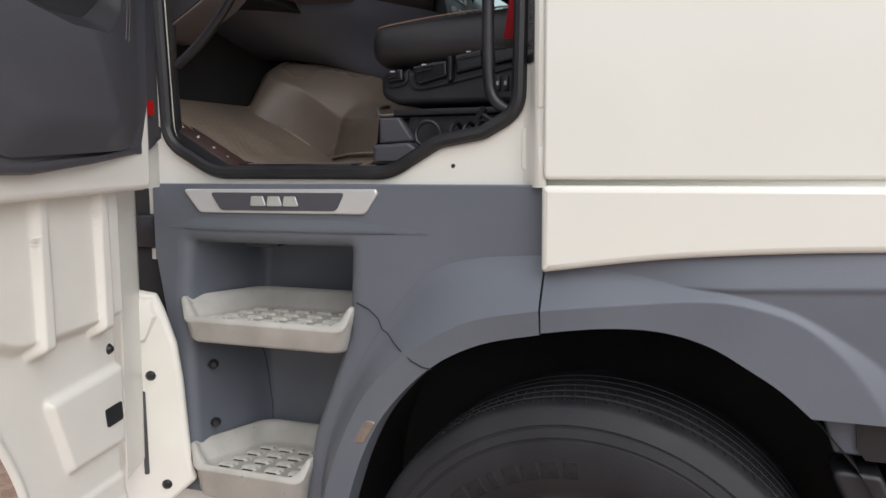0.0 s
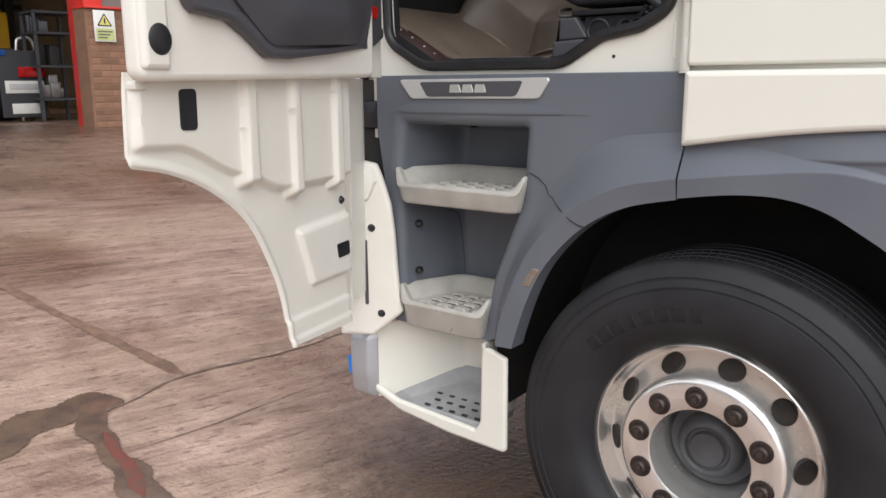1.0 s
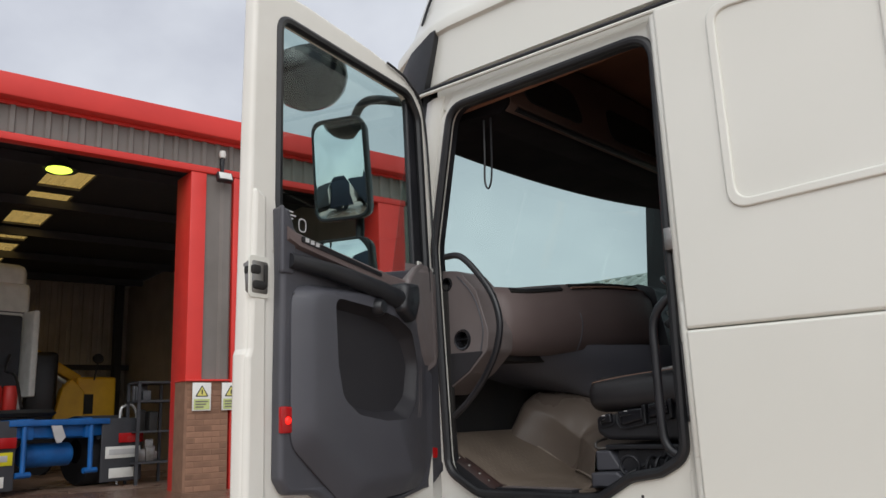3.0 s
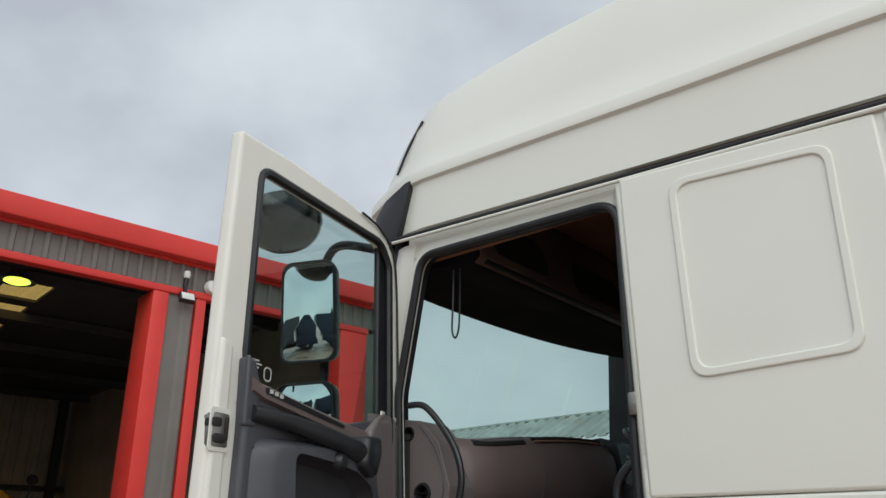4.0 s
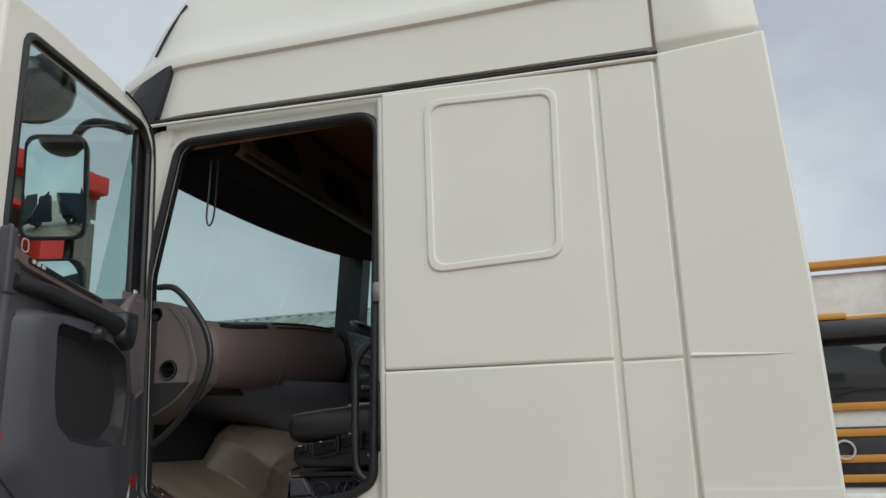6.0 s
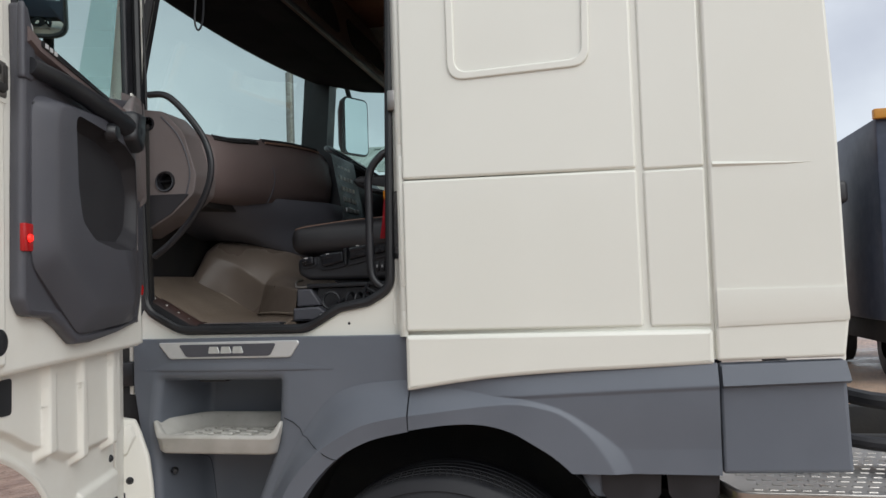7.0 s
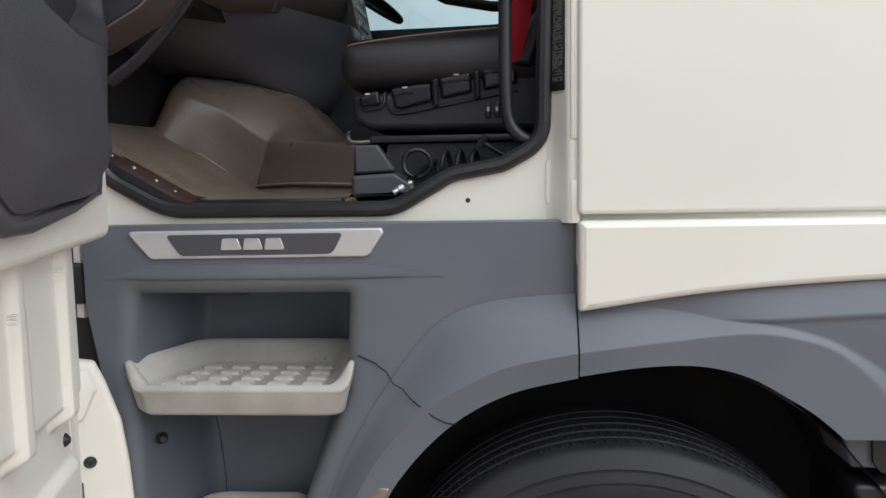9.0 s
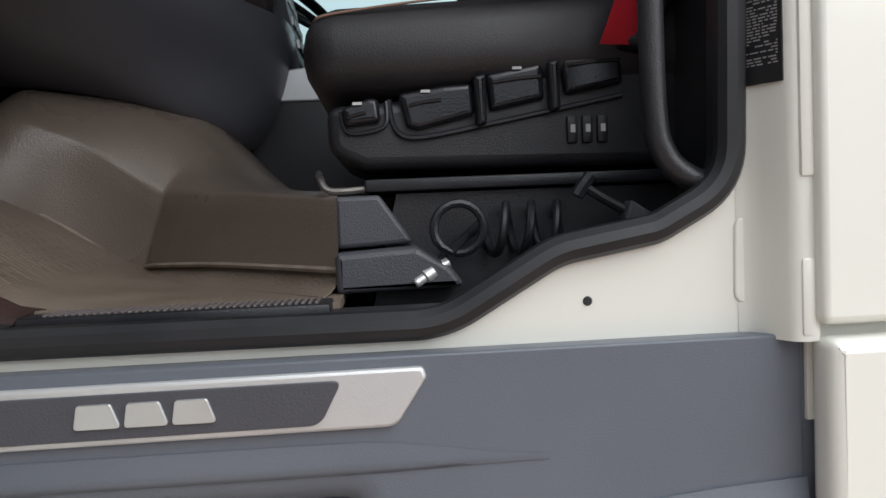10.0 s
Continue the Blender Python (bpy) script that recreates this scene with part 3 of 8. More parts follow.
garage = thing("garage_building", GARAGE, "grey clad workshop with red gutter, jambs and open bays", "building")
G = GARAGE
part("wall", corrugated(-9, 4.0, 4.37, 4.80, 0.0), CLADDING, garage, "grey-brown corrugated cladding", G)
part("wall", corrugated(0.2, 0.58, 1.42, 4.3, 0.0, 0.19), CLADDING, garage, "grey-brown corrugated cladding", G)
part("wall", corrugated(3.6, 4.0, 0, 4.3, 0.0), CLADDING, garage, "grey-brown corrugated cladding", G)
bm = box(-9.1, 4.05, -0.22, 0.05, 4.76, 5.06, 0.03)
add_box(bm, -9.1, 4.02, -0.05, 0.1, 4.72, 4.76)
part("gutter", bm, RED, garage, "bright red painted gutter", G)
part("lintel", box(-9, 3.62, -0.045, 0.12, 4.27, 4.365, 0.01), RED, garage, "red painted lintel", G)
part("jamb", box(-0.02, 0.2, -0.03, 0.5, -0.05, 4.27, 0.012), RED, garage, "red painted steel jamb", G)
part("jamb", box(0.60, 0.75, -0.03, 0.5, -0.05, 4.27, 0.012), RED, garage, "red painted steel jamb", G)
part("jamb", box(3.08, 3.6, -0.03, 0.5, -0.05, 4.27, 0.012), RED, garage, "red painted steel jamb", G)
part("plinth", box(-0.03, 0.56, -0.055, 0.3, -0.3, 1.40), MORTAR, garage, "brown brick plinth", G)
part("coping", box(-0.04, 0.58, -0.095, 0.3, 1.40, 1.425, 0.004), RED, garage, "thin red coping strip", G)
# shell of the hall
part("back_wall", corrugated(-9, 4, -0.1, 5.3, 15.0, 0.3), CLADDING_IN, garage, "dim inner cladding", G)
part("end_wall", box(-9.2, -9, 0.1, 15, -0.1, 5.2), CLADDING_IN, garage, "dim inner cladding", G)
part("end_wall", box(3.8, 4.0, 0.1, 15, -0.1, 5.2), CLADDING_IN, garage, "dim inner cladding", G)
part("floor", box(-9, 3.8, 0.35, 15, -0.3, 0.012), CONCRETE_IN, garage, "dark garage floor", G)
LIGHTS = [(3.9 + 1.6 * i, 5.1 + 1.6 * i) for i in range(6)]
bm = bmesh.new()
add_box(bm, -9, 4.0, 0.06, 1.0, 4.98, 5.03)
add_box(bm, -9, -0.95, 1.0, 15, 5.25, 5.3)
add_box(bm, -9, 4.0, 0.98, 1.02, 4.98, 5.3)
add_box(bm, -0.2, 4.0, 1.0, 15, 5.25, 5.3)
edges = [1.0] + [v for pair in LIGHTS for v in pair] + [15]
for y0, y1 in zip(edges[0::2], edges[1::2]):
    add_box(bm, -0.95, -0.2, y0, y1, 5.25, 5.3)
part("roof", bm, ROOFSTEEL, garage, "dark profiled roof sheets", G)
ROOFPANE = glass("amber_roof_light", (0.85, 0.68, 0.36))
for y0, y1 in LIGHTS:
    part("roof_light", corrugated(-0.95, -0.2, 0, y1 - y0, 0, 0.2, 0.02, 0.004), ROOFPANE, garage, "yellowed translucent roof light", G @ pose(0, y0, 5.28, -90, 0, 0))
for k in range(5):
    part("rafter", box(-9, 3.8, 3.2 + 2.6 * k, 3.32 + 2.6 * k, 5.05, 5.22), ROOFSTEEL, garage, "dark steel rafter", G)
for a in (-7, -3.5, 0.3, 3.4):
    part("column", box(a - 0.1, a + 0.1, 14.4, 14.7, 0, 5.2), ROOFSTEEL, garage, "dark steel column", G)
part("rail", box(-9, 3.8, 14.6, 14.7, 2.6, 2.75), ROOFSTEEL, garage, "dark steel sheeting rail", G)

# bay lamp, flood lamp, signs on the facade
lamp = thing("bay_lamp", G @ pose(-1.12, 2.6, 4.76), "lit round high-bay lamp under the garage roof", "lamp")
part("housing", lathe([(0.02, 0.3), (0.1, 0.28), (0.14, 0.16), (0.26, 0.06), (0.27, 0.05), (0.25, 0.05), (0.0, 0.12)], 24), ROOFSTEEL, lamp, "", G @ pose(-1.12, 2.6, 4.76))
part("lens", lathe([(0.0, 0.02), (0.13, 0.025), (0.19, 0.05), (0.18, 0.07), (0.0, 0.08)], 24), LAMPGLOW, lamp, "glowing yellow-green lens", G @ pose(-1.12, 2.6, 4.76))
flood = thing("flood_lamp", G @ pose(0.4, -0.1, 4.3), "small black flood lamp with sensor on the cladding", "lamp")
FM = G @ pose(0.4, -0.16, 4.2, -25, 0, 0)
part("housing", box(-0.11, 0.11, -0.04, 0.04, -0.07, 0.07, 0.01), BLACK, flood, "", FM)
part("lens", box(-0.09, 0.09, -0.048, -0.038, -0.055, 0.055, 0.003), PAPER, flood, "pale lens", FM)
bm = box(-0.02, 0.02, -0.1, 0.0, 0.08, 0.2, 0.006)
add_tube(bm, [(0, -0.06, 0.2), (0, -0.07, 0.3)], 0.035)
part("bracket", bm, BLACK, flood, "", G @ pose(0.4, 0, 4.2))
part("sensor", lathe([(0, -0.05), (0.04, -0.05), (0.05, 0), (0.04, 0.05), (0, 0.06)], 12), PAPER, flood, "white motion sensor", G @ pose(0.4, -0.08, 4.56))
horn = thing("wall_lamp", G @ pose(0.75, -0.02, 4.46), "round cream bulkhead lamp on the cladding", "lamp")
part("lens", lathe([(0, 0.1), (0.09, 0.09), (0.11, 0.02), (0.11, 0)], 20), PAPER, horn, "cream lens", G @ pose(0.8, -0.03, 4.46, 90, 0, 0))

for a0 in (0.07, 0.47):
    sg = thing("warning_sign", G @ pose(a0, -0.1, 1.0), "white warning sign with yellow triangle on brick plinth", "sign")
    SM = G @ pose(a0 + 0.115, -0.082, 1.2)
    part("board", box(-0.125, 0.125, -0.006, 0.006, -0.18, 0.18, 0.002), PAPER, sg, "", SM)
    part("panel", box(-0.105, 0.105, -0.010, -0.004, -0.165, -0.03), PALEGREEN, sg, "pale green text panel", SM)
    part("triangle", plate([arc_poly([(-0.09, 0.0), (0.09, 0.0), (0, 0.15)], 0.012)], 0.006), LABELBLACK, sg, "black triangle border", SM @ pose(0, -0.004, 0, 90, 0, 0))
    part("triangle_face", plate([arc_poly([(-0.068, 0.012), (0.068, 0.012), (0, 0.126)], 0.006)], 0.004), SIGNYELLOW, sg, "pale yellow face", SM @ pose(0, -0.009, 0, 90, 0, 0))
    part("mark", box(-0.008, 0.008, -0.016, -0.012, 0.03, 0.09), LABELBLACK, sg, "", SM)
    for k in range(3):
        part("text_bar", box(-0.085, 0.085 - 0.03 * k, -0.013, -0.008, -0.07 - 0.035 * k, -0.055 - 0.035 * k), CLADDING, sg, "", SM)

# bricks of the plinth
brick_me = {}
for wide in (0.215, 0.1025):
    brick_me[wide] = to_mesh(box(-wide / 2, wide / 2, -0.05, 0.05, -0.0325, 0.0325, 0.004, 1), "brick")
    brick_me[wide].materials.append(BRICK)
plinth_ob = [o for o in garage.children if o.name.startswith("plinth")][0]
rnd = random.Random(11)
for row in range(18):
    z = 0.01 + 0.075 * row + 0.0325
    x = 0.004 if row % 2 else -0.1085
    while x < 0.55:
        wide = 0.215
        if x < 0:
            x, wide = 0.004, 0.1025
        elif x + wide > 0.565:
            wide = 0.1025
            if x + wide > 0.58:
                break
        part("brick", brick_me[wide], BRICK, plinth_ob, "", G @ pose(x + wide / 2, -0.0085 + rnd.uniform(-0.001, 0.001), z))
        x += wide + 0.011


# ---- what stands in the garage ----
T2 = G @ pose(-1.08, 2.0, 0.012, 0, 0, 14.7) @ pose(0.085, 0, 0)  # local: x across, y ahead into the hall
tt = thing("tractor_unit", T2, "white tractor unit with bright blue chassis, seen from behind", "truck")
part("cab", to_mesh(box(-1.26, 1.26, 3.7, 5.8, 1.05, 3.55, 0.10, 3), "cab2", 40), PAPER, tt, "white cab seen from behind", T2)
part("cab_roof", to_mesh(box(-1.22, 1.22, 3.75, 5.6, 3.40, 3.92, 0.16, 3), "cabroof", 40), PAPER, tt, "", T2)
part("cab_back_trim", to_mesh(box(-1.10, 1.10, 3.62, 3.72, 1.55, 2.93, 0.05, 3), "backtrim", 40), ROOFSTEEL, tt, "dark rear bulkhead", T2)
part("roof_seam", box(-1.2, 1.2, 3.69, 3.705, 2.98, 3.0), ROOFSTEEL, tt, "", T2)
for x in (-1.19, 1.19):
    part("side_fairing", to_mesh(box(x - 0.06, x + 0.06, 3.3, 3.75, 1.45, 3.0, 0.03, 3), "fairing", 40), PAPER, tt, "white side fairing", T2)
part("air_hose", tube(glide([(0.9, 3.6, 2.2), (0.7, 3.3, 1.9), (0.55, 2.6, 1.75), (0.3, 1.8, 1.2)], 6), 0.025, 8), BLACK, tt, "black coiled air hose", T2)
for x in (-0.42, 0.42):
    part("chassis_rail", box(x - 0.05, x + 0.05, 0.0, 4.5, 0.72, 1.0, 0.01), BLUE, tt, "bright blue chassis rail", T2)
part("cross_member", box(-0.66, 0.66, 0.05, 0.2, 0.74, 0.96, 0.02), BLUE, tt, "bright blue cross member", T2)
part("light_rail", box(-0.72, 0.72, -0.05, 0.03, 0.90, 0.985, 0.015), BLUE, tt, "bright blue rear beam", T2)
part("rag", to_mesh(loft([[(-0.16, -0.06, 0.90), (-0.02, -0.07, 0.90), (-0.02, -0.05, 0.90), (-0.16, -0.045, 0.90)], [(-0.13, -0.09, 0.76), (0.04, -0.08, 0.74), (0.03, -0.05, 0.74), (-0.12, -0.05, 0.76)], [(-0.08, -0.085, 0.66), (-0.02, -0.08, 0.67), (-0.03, -0.06, 0.67), (-0.08, -0.06, 0.66)]]), "rag", 60), INK, tt, "pale rag over the rear beam", T2)
for x in (-0.50, 0.45):
    part("stay", tube([(x, 0.0, 0.92), (x, -0.02, 0.24)], 0.035, 10), BLUE, tt, "bright blue stay", T2)
    part("stay_foot", tube([(x - 0.10, -0.02, 0.26), (x + 0.10, -0.02, 0.26)], 0.04, 10), BLUE, tt, "", T2)
part("air_tank", lathe([(0, 0), (0.13, 0.0), (0.165, 0.03), (0.165, 0.68), (0.13, 0.71), (0, 0.71)], 24), BLUE, tt, "bright blue air tank", T2 @ pose(-0.38, 0.35, 0.50, 0, 90, 0))
part("fifth_wheel", lathe([(0, 0.06), (0.4, 0.05), (0.45, 0.0), (0.4, -0.05), (0, -0.06)], 28), DARK, tt, "black coupling plate", T2 @ pose(0, 1.1, 1.10))
for x in (-0.94, 0.94):
    w = part("wheel", lathe([(0.18, -0.28), (0.48, -0.27), (0.515, -0.22), (0.515, 0.22), (0.48, 0.27), (0.18, 0.28)], 32), RUBBER, tt, "black twin tyres", T2 @ pose(x, 0.78, 0.515, 0, 90, 0))
    gs = [(0.60 * math.cos(t), 0.60 * math.sin(t)) for t in (radians(6 * k) for k in range(4, 31))]
    part("mudguard", shell(loft([[(x - 0.33, 0.72 - c * 1.15, 0.44 + q) for c, q in gs], [(x + 0.33, 0.72 - c * 1.15, 0.44 + q) for c, q in gs]], False, False), 0.015), ROOFSTEEL, tt, "black plastic mudguard", T2)
    fl = part("mudflap", to_mesh(box(x - 0.33, x + 0.33, -0.03, 0.0, 0.07, 0.98, 0.012, 3), "flap", 40), ROOFSTEEL, tt, "black mudflap", T2)
    part("emblem", box(x - 0.20, x + 0.20, -0.038, -0.028, 0.12, 0.26, 0.004), PAPER, fl, "plain white emblem bar", T2)
    part("tail_lamp", box(x - 0.07, x + 0.32, -0.07, -0.025, 0.62, 0.76, 0.01), REDLENS, fl, "red tail lamp", T2)
    part("number_plate", box(x - 0.27, x + 0.29, -0.045, -0.028, 0.40, 0.57, 0.004), PAPER if x > 0 else YELLOWLABEL, fl, "blank plate" if x > 0 else "yellow plate", T2)
    part("plate_bar", box(x - 0.22, x + 0.22, -0.050, -0.044, 0.45, 0.53, 0.002), INK, fl, "", T2)
for x in (0.36, 0.62):
    part("red_cylinder", lathe([(0, 0), (0.10, 0.0), (0.12, 0.03), (0.12, 0.44), (0.10, 0.49), (0, 0.50)], 20), RED, tt, "red cylinder behind the cab", T2 @ pose(x, 2.9, 1.12))
part("catwalk", box(-0.6, 0.85, 2.6, 3.4, 1.04, 1.10, 0.01), DARK, tt, "dark catwalk", T2)
# yellow loader
Y0 = G @ pose(0.78, 7.75, 0.012)
Y2 = G @ Matrix.Translation((-3.85, -10.09, 0.754)) @ Matrix.Scale(1.168, 4) @ Matrix.Translation((3.85, 10.09, -0.754)) @ pose(0.12, 5.2, 0.012)
yl = thing("yellow_loader", Y0, "yellow telescopic loader standing in the dark garage", "machine")
part("engine_cover", to_mesh(box(-0.19, 0.49, -0.2, 0.9, 0.90, 1.76, 0.05, 3), "cover", 40), YELLOW, yl, "yellow engine cover", Y2)
part("chassis", to_mesh(box(-1.35, 0.40, -0.15, 1.0, 0.45, 0.95, 0.05, 2), "lchassis", 40), DARK, yl, "dark chassis", Y2)
part("side_frame", plate([arc_poly([(-0.62, 0.80), (-0.08, 0.80), (-0.08, 1.50), (-0.30, 1.72), (-0.45, 1.55)], 0.04)], 0.25, 0.02), YELLOW, yl, "yellow boom frame", Y2 @ side(-0.05))
part("cabin", to_mesh(box(-1.05, -0.50, -0.2, 0.9, 0.95, 2.20, 0.08, 3), "lcab", 40), LABELBLACK, yl, "dark glazed cabin", Y2)
part("cover_grille", box(-0.12, 0.10, -0.215, -0.195, 1.10, 1.45, 0.01), DARK, yl, "dark grille", Y2)
BM = Y2 @ pose(-0.545, 0.25, 2.02, 0, 31.5, 0)
bo2 = part("boom", box(-1.2, 0.56, -0.10, 0.10, -0.085, 0.085, 0.02), YELLOW, yl, "raised yellow boom", BM)
part("ram", tube([(-0.5, -0.16, -0.15), (0.5, -0.16, -0.18)], 0.04, 10), SATIN, bo2, "bright hydraulic ram", BM)
for x in (-0.95, 0.12):
    part("wheel", lathe([(0.15, -0.18), (0.42, -0.17), (0.47, -0.1), (0.47, 0.1), (0.42, 0.17), (0.15, 0.18)], 28), RUBBER, yl, "", Y2 @ pose(x, -0.25, 0.47, 90, 0, 0))
part("lamp_stalk", tube([(0.10, -0.2, 1.7), (0.13, -0.25, 2.0)], 0.015, 8), BLACK, yl, "", Y2)
part("lamp", lathe([(0, 0.03), (0.09, 0.03), (0.10, 0.0), (0, -0.05)], 16), BLACK, yl, "", Y2 @ pose(0.13, -0.27, 2.08, 70, 0, 0))
# clutter by the jamb
ck = thing("tool_rack", G @ pose(0.30, 2.2, 0.012), "dark steel rack of tools and hoses behind the jamb", "rack")
bm = bmesh.new()
for x in (-0.5, 0.0):
    for y in (2.0, 2.5):
        add_box(bm, x - 0.02, x + 0.02, y - 0.02, y + 0.02, 0, 1.5)
for z in (0.3, 0.75, 1.2, 1.48):
    add_box(bm, -0.52, 0.02, 1.98, 2.52, z, z + 0.03)
part("frame", bm, ROOFSTEEL, ck, "", G @ pose(0.56, 0, 0.012))
rnd = random.Random(9)
for k in range(14):
    x, z = rnd.uniform(-0.45, -0.1), (0.33, 0.78, 1.23)[k % 3]
    h = rnd.uniform(0.12, 0.34)
    part("tool_box", box(x - 0.06, x + 0.06, 2.05 + 0.1 * (k % 4), 2.13 + 0.1 * (k % 4), z, z + h, 0.01), (STEEL, DARK, HUBGREY)[k % 3], ck, "", G @ pose(0.56, 0, 0.012))
hoop = thing("hose_hoop", G @ pose(0.17, 2.75, 0.012), "pale curved hose on a stand beside the rack", "hose")
part("hose", tube(glide([(-0.15, 0, 0.0), (-0.15, 0, 1.15), (-0.08, 0, 1.32), (0.03, 0, 1.33), (0.1, 0, 1.2), (0.1, 0, 1.05)], 6), 0.02, 8), SATIN, hoop, "", G @ pose(0.17, 2.75, -0.138))


# ---- the truck ----
truck = thing("truck", (-0.17, 2.9, 0), "white tractor unit with grey lower panels, near-side door open", "truck")
YS = 1.675  # near side of the cab

DOOR_HOLE = [(-1.250, 1.604, 0.09), (-1.105, 1.5245, 0.16), (-0.62, 1.5225, 0.12), (-0.50, 1.592, 0.1), (-0.395, 1.610, 0.06), (-0.312, 1.655, 0.10),
             (-0.282, 2.985, 0.10), (-1.165, 3.0, 0.09), (-1.282, 2.45, 0.3)]
hole = arc_poly(DOOR_HOLE, 0.08, 8)


def scale_loop(lp, d):
    """Grows a loop outwards by d."""
    k = len(lp)
    area = sum(lp[i][0] * lp[(i + 1) % k][1] - lp[(i + 1) % k][0] * lp[i][1] for i in range(k))
    s = -1 if area > 0 else 1
    out = []
    for i in range(k):
        a, b = Vector(lp[i - 1]), Vector(lp[(i + 1) % k])
        t = (b - a)
        if t.length < 1e-9:
            out.append(lp[i])
            continue
        t.normalize()
        out.append((lp[i][0] - t.y * s * d, lp[i][1] + t.x * s * d))
    return out


# door surround
part("door_surround", plate([arc_poly([(-1.335, 1.490), (-0.252, 1.490), (-0.252, 3.04), (-1.15, 3.06), (-1.235, 2.95), (-1.345, 2.4)], 0.02), hole], 0.04, 0.010), WHITE, truck, "cream-white door surround", side(YS + 0.080))
ret = [(-0.306, YS + 0.043), (-0.300, YS + 0.041), (-0.291, YS + 0.036), (-0.283, YS + 0.025), (-0.276, YS + 0.012), (-0.270, YS + 0.001), (-0.266, YS - 0.004), (-0.260, YS - 0.006), (-0.246, YS - 0.006)]
part("pillar_return", to_mesh(shell(loft([[(x, y, 1.495) for x, y in ret], [(x, y, 2.2) for x, y in ret], [(x, y, 3.02) for x, y in ret]], False, False), 0.004), "ret", 50), WHITE, truck, "rounded white pillar edge")
for z0, z1, d in ((1.500, 1.580, 0.006), (1.660, 2.10, 0.007), (2.14, 3.0, 0.006)):
    part("hinge_cover", box(-0.264, -0.249, YS - 0.006 - d, YS + 0.01, z0, z1, 0.004), WHITE, truck)
part("pillar_pad", plate([arc_poly([(-0.312, 1.53), (-0.278, 1.53), (-0.276, 1.625), (-0.310, 1.622)], 0.014)], 0.006, 0.0028, 3), WHITE, truck, "", side(YS + 0.043))
# reveal of the opening
part("door_reveal", loft([[(x, YS + 0.045, z) for x, z in scale_loop(hole, 0.004)], [(x, YS + 0.092, z) for x, z in scale_loop(hole, -0.004)]], True, False), BLACK, truck)
sealpath = [(x, YS + 0.034, z) for x, z in scale_loop(hole, -0.004)]
part("door_seal", tube(sealpath + sealpath[:2], 0.0165, 10, False), SEAL, truck, "black rubber door seal")

part("upper_frame", box(-1.24, -0.25, YS + 0.045, YS + 0.095, 3.0, 3.13, 0.004), WHITE, truck, "white frame over the door opening")

# sleeper side
part("sleeper_frame", box(-0.25, 0.712, YS + 0.009, YS + 0.06, 1.41, 3.02), WHITE, truck)
part("sleeper_panel", plate([arc_poly([(-0.25, 2.018), (0.513, 2.012), (0.513, 3.0), (-0.25, 3.028)], 0.012)], 0.03, 0.009), WHITE, truck, "", side(YS + 0.03))
part("sleeper_panel", plate([arc_poly([(-0.25, 1.512), (0.515, 1.512), (0.513, 2.0085), (-0.25, 2.0145)], 0.012)], 0.03, 0.009), WHITE, truck, "", side(YS + 0.03))
part("corner_panel", plate([arc_poly([(0.535, 1.512), (0.718, 1.512), (0.718, 2.003), (0.532, 2.003)], 0.012)], 0.03, 0.008), WHITE, truck, "", side(YS + 0.03))
part("corner_panel", plate([arc_poly([(0.532, 2.006), (0.718, 2.006), (0.718, 2.99), (0.531, 2.998)], 0.012)], 0.03, 0.008), WHITE, truck, "", side(YS + 0.03))
WB = [(-0.25, 1.318), (-0.011, 1.352), (0.225, 1.371), (0.455, 1.381), (0.720, 1.393)]
part("side_skirt", plate([arc_poly([(-0.25, 1.318, 0.008)] + [(x, z, 0) for x, z in glide(WB, 4)[1:-1]] + [(0.720, 1.393, 0.01), (0.720, 1.5, 0.012), (-0.25, 1.5, 0.012)])], 0.045, 0.014), WHITE, truck, "", side(YS + 0.03))
emb_o = arc_poly([(-0.084, 2.336), (0.380, 2.352), (0.394, 2.950), (-0.086, 2.972)], 0.06)
emb_i = arc_poly([(-0.057, 2.363), (0.355, 2.378), (0.368, 2.926), (-0.059, 2.947)], 0.045)
part("window_blank", plate([emb_o, emb_i], 0.012, 0.0055, 3), WHITE, truck, "raised bead of a blanked window", side(YS + 0.004))

# the panels stand a little proud towards the door
lean = Matrix(((1, 0, 0, 0), (0.030, 1, 0, -0.030 * 0.516), (0, 0, 1, 0), (0, 0, 0, 1)))
for ob in [o for o in truck.children if o.name.split(".")[0] in ("sleeper_panel", "side_skirt", "window_blank")]:
    m = PLACED[ob]
    ob.data.transform(m.inverted() @ lean @ m)

part("joint_filler", box(-0.264, -0.240, YS + 0.014, YS + 0.05, 1.20, 1.49), GREY, truck)
# rear side deflector
part("side_deflector", plate([arc_poly([(0.727, 1.402), (1.092, 1.412), (1.108, 1.53, 0.03), (1.10, 2.2, 0.3), (1.068, 3.03), (0.727, 3.012)], 0.012)], 0.05, 0.010), WHITE, truck, "", side(YS + 0.045))
part("deflector_skirt", plate([arc_poly([(0.731, 1.058), (1.10, 1.068), (1.092, 1.404), (0.731, 1.394)], 0.012)], 0.045, 0.012), GREY, truck, "grey lower deflector panel", side(YS + 0.05))

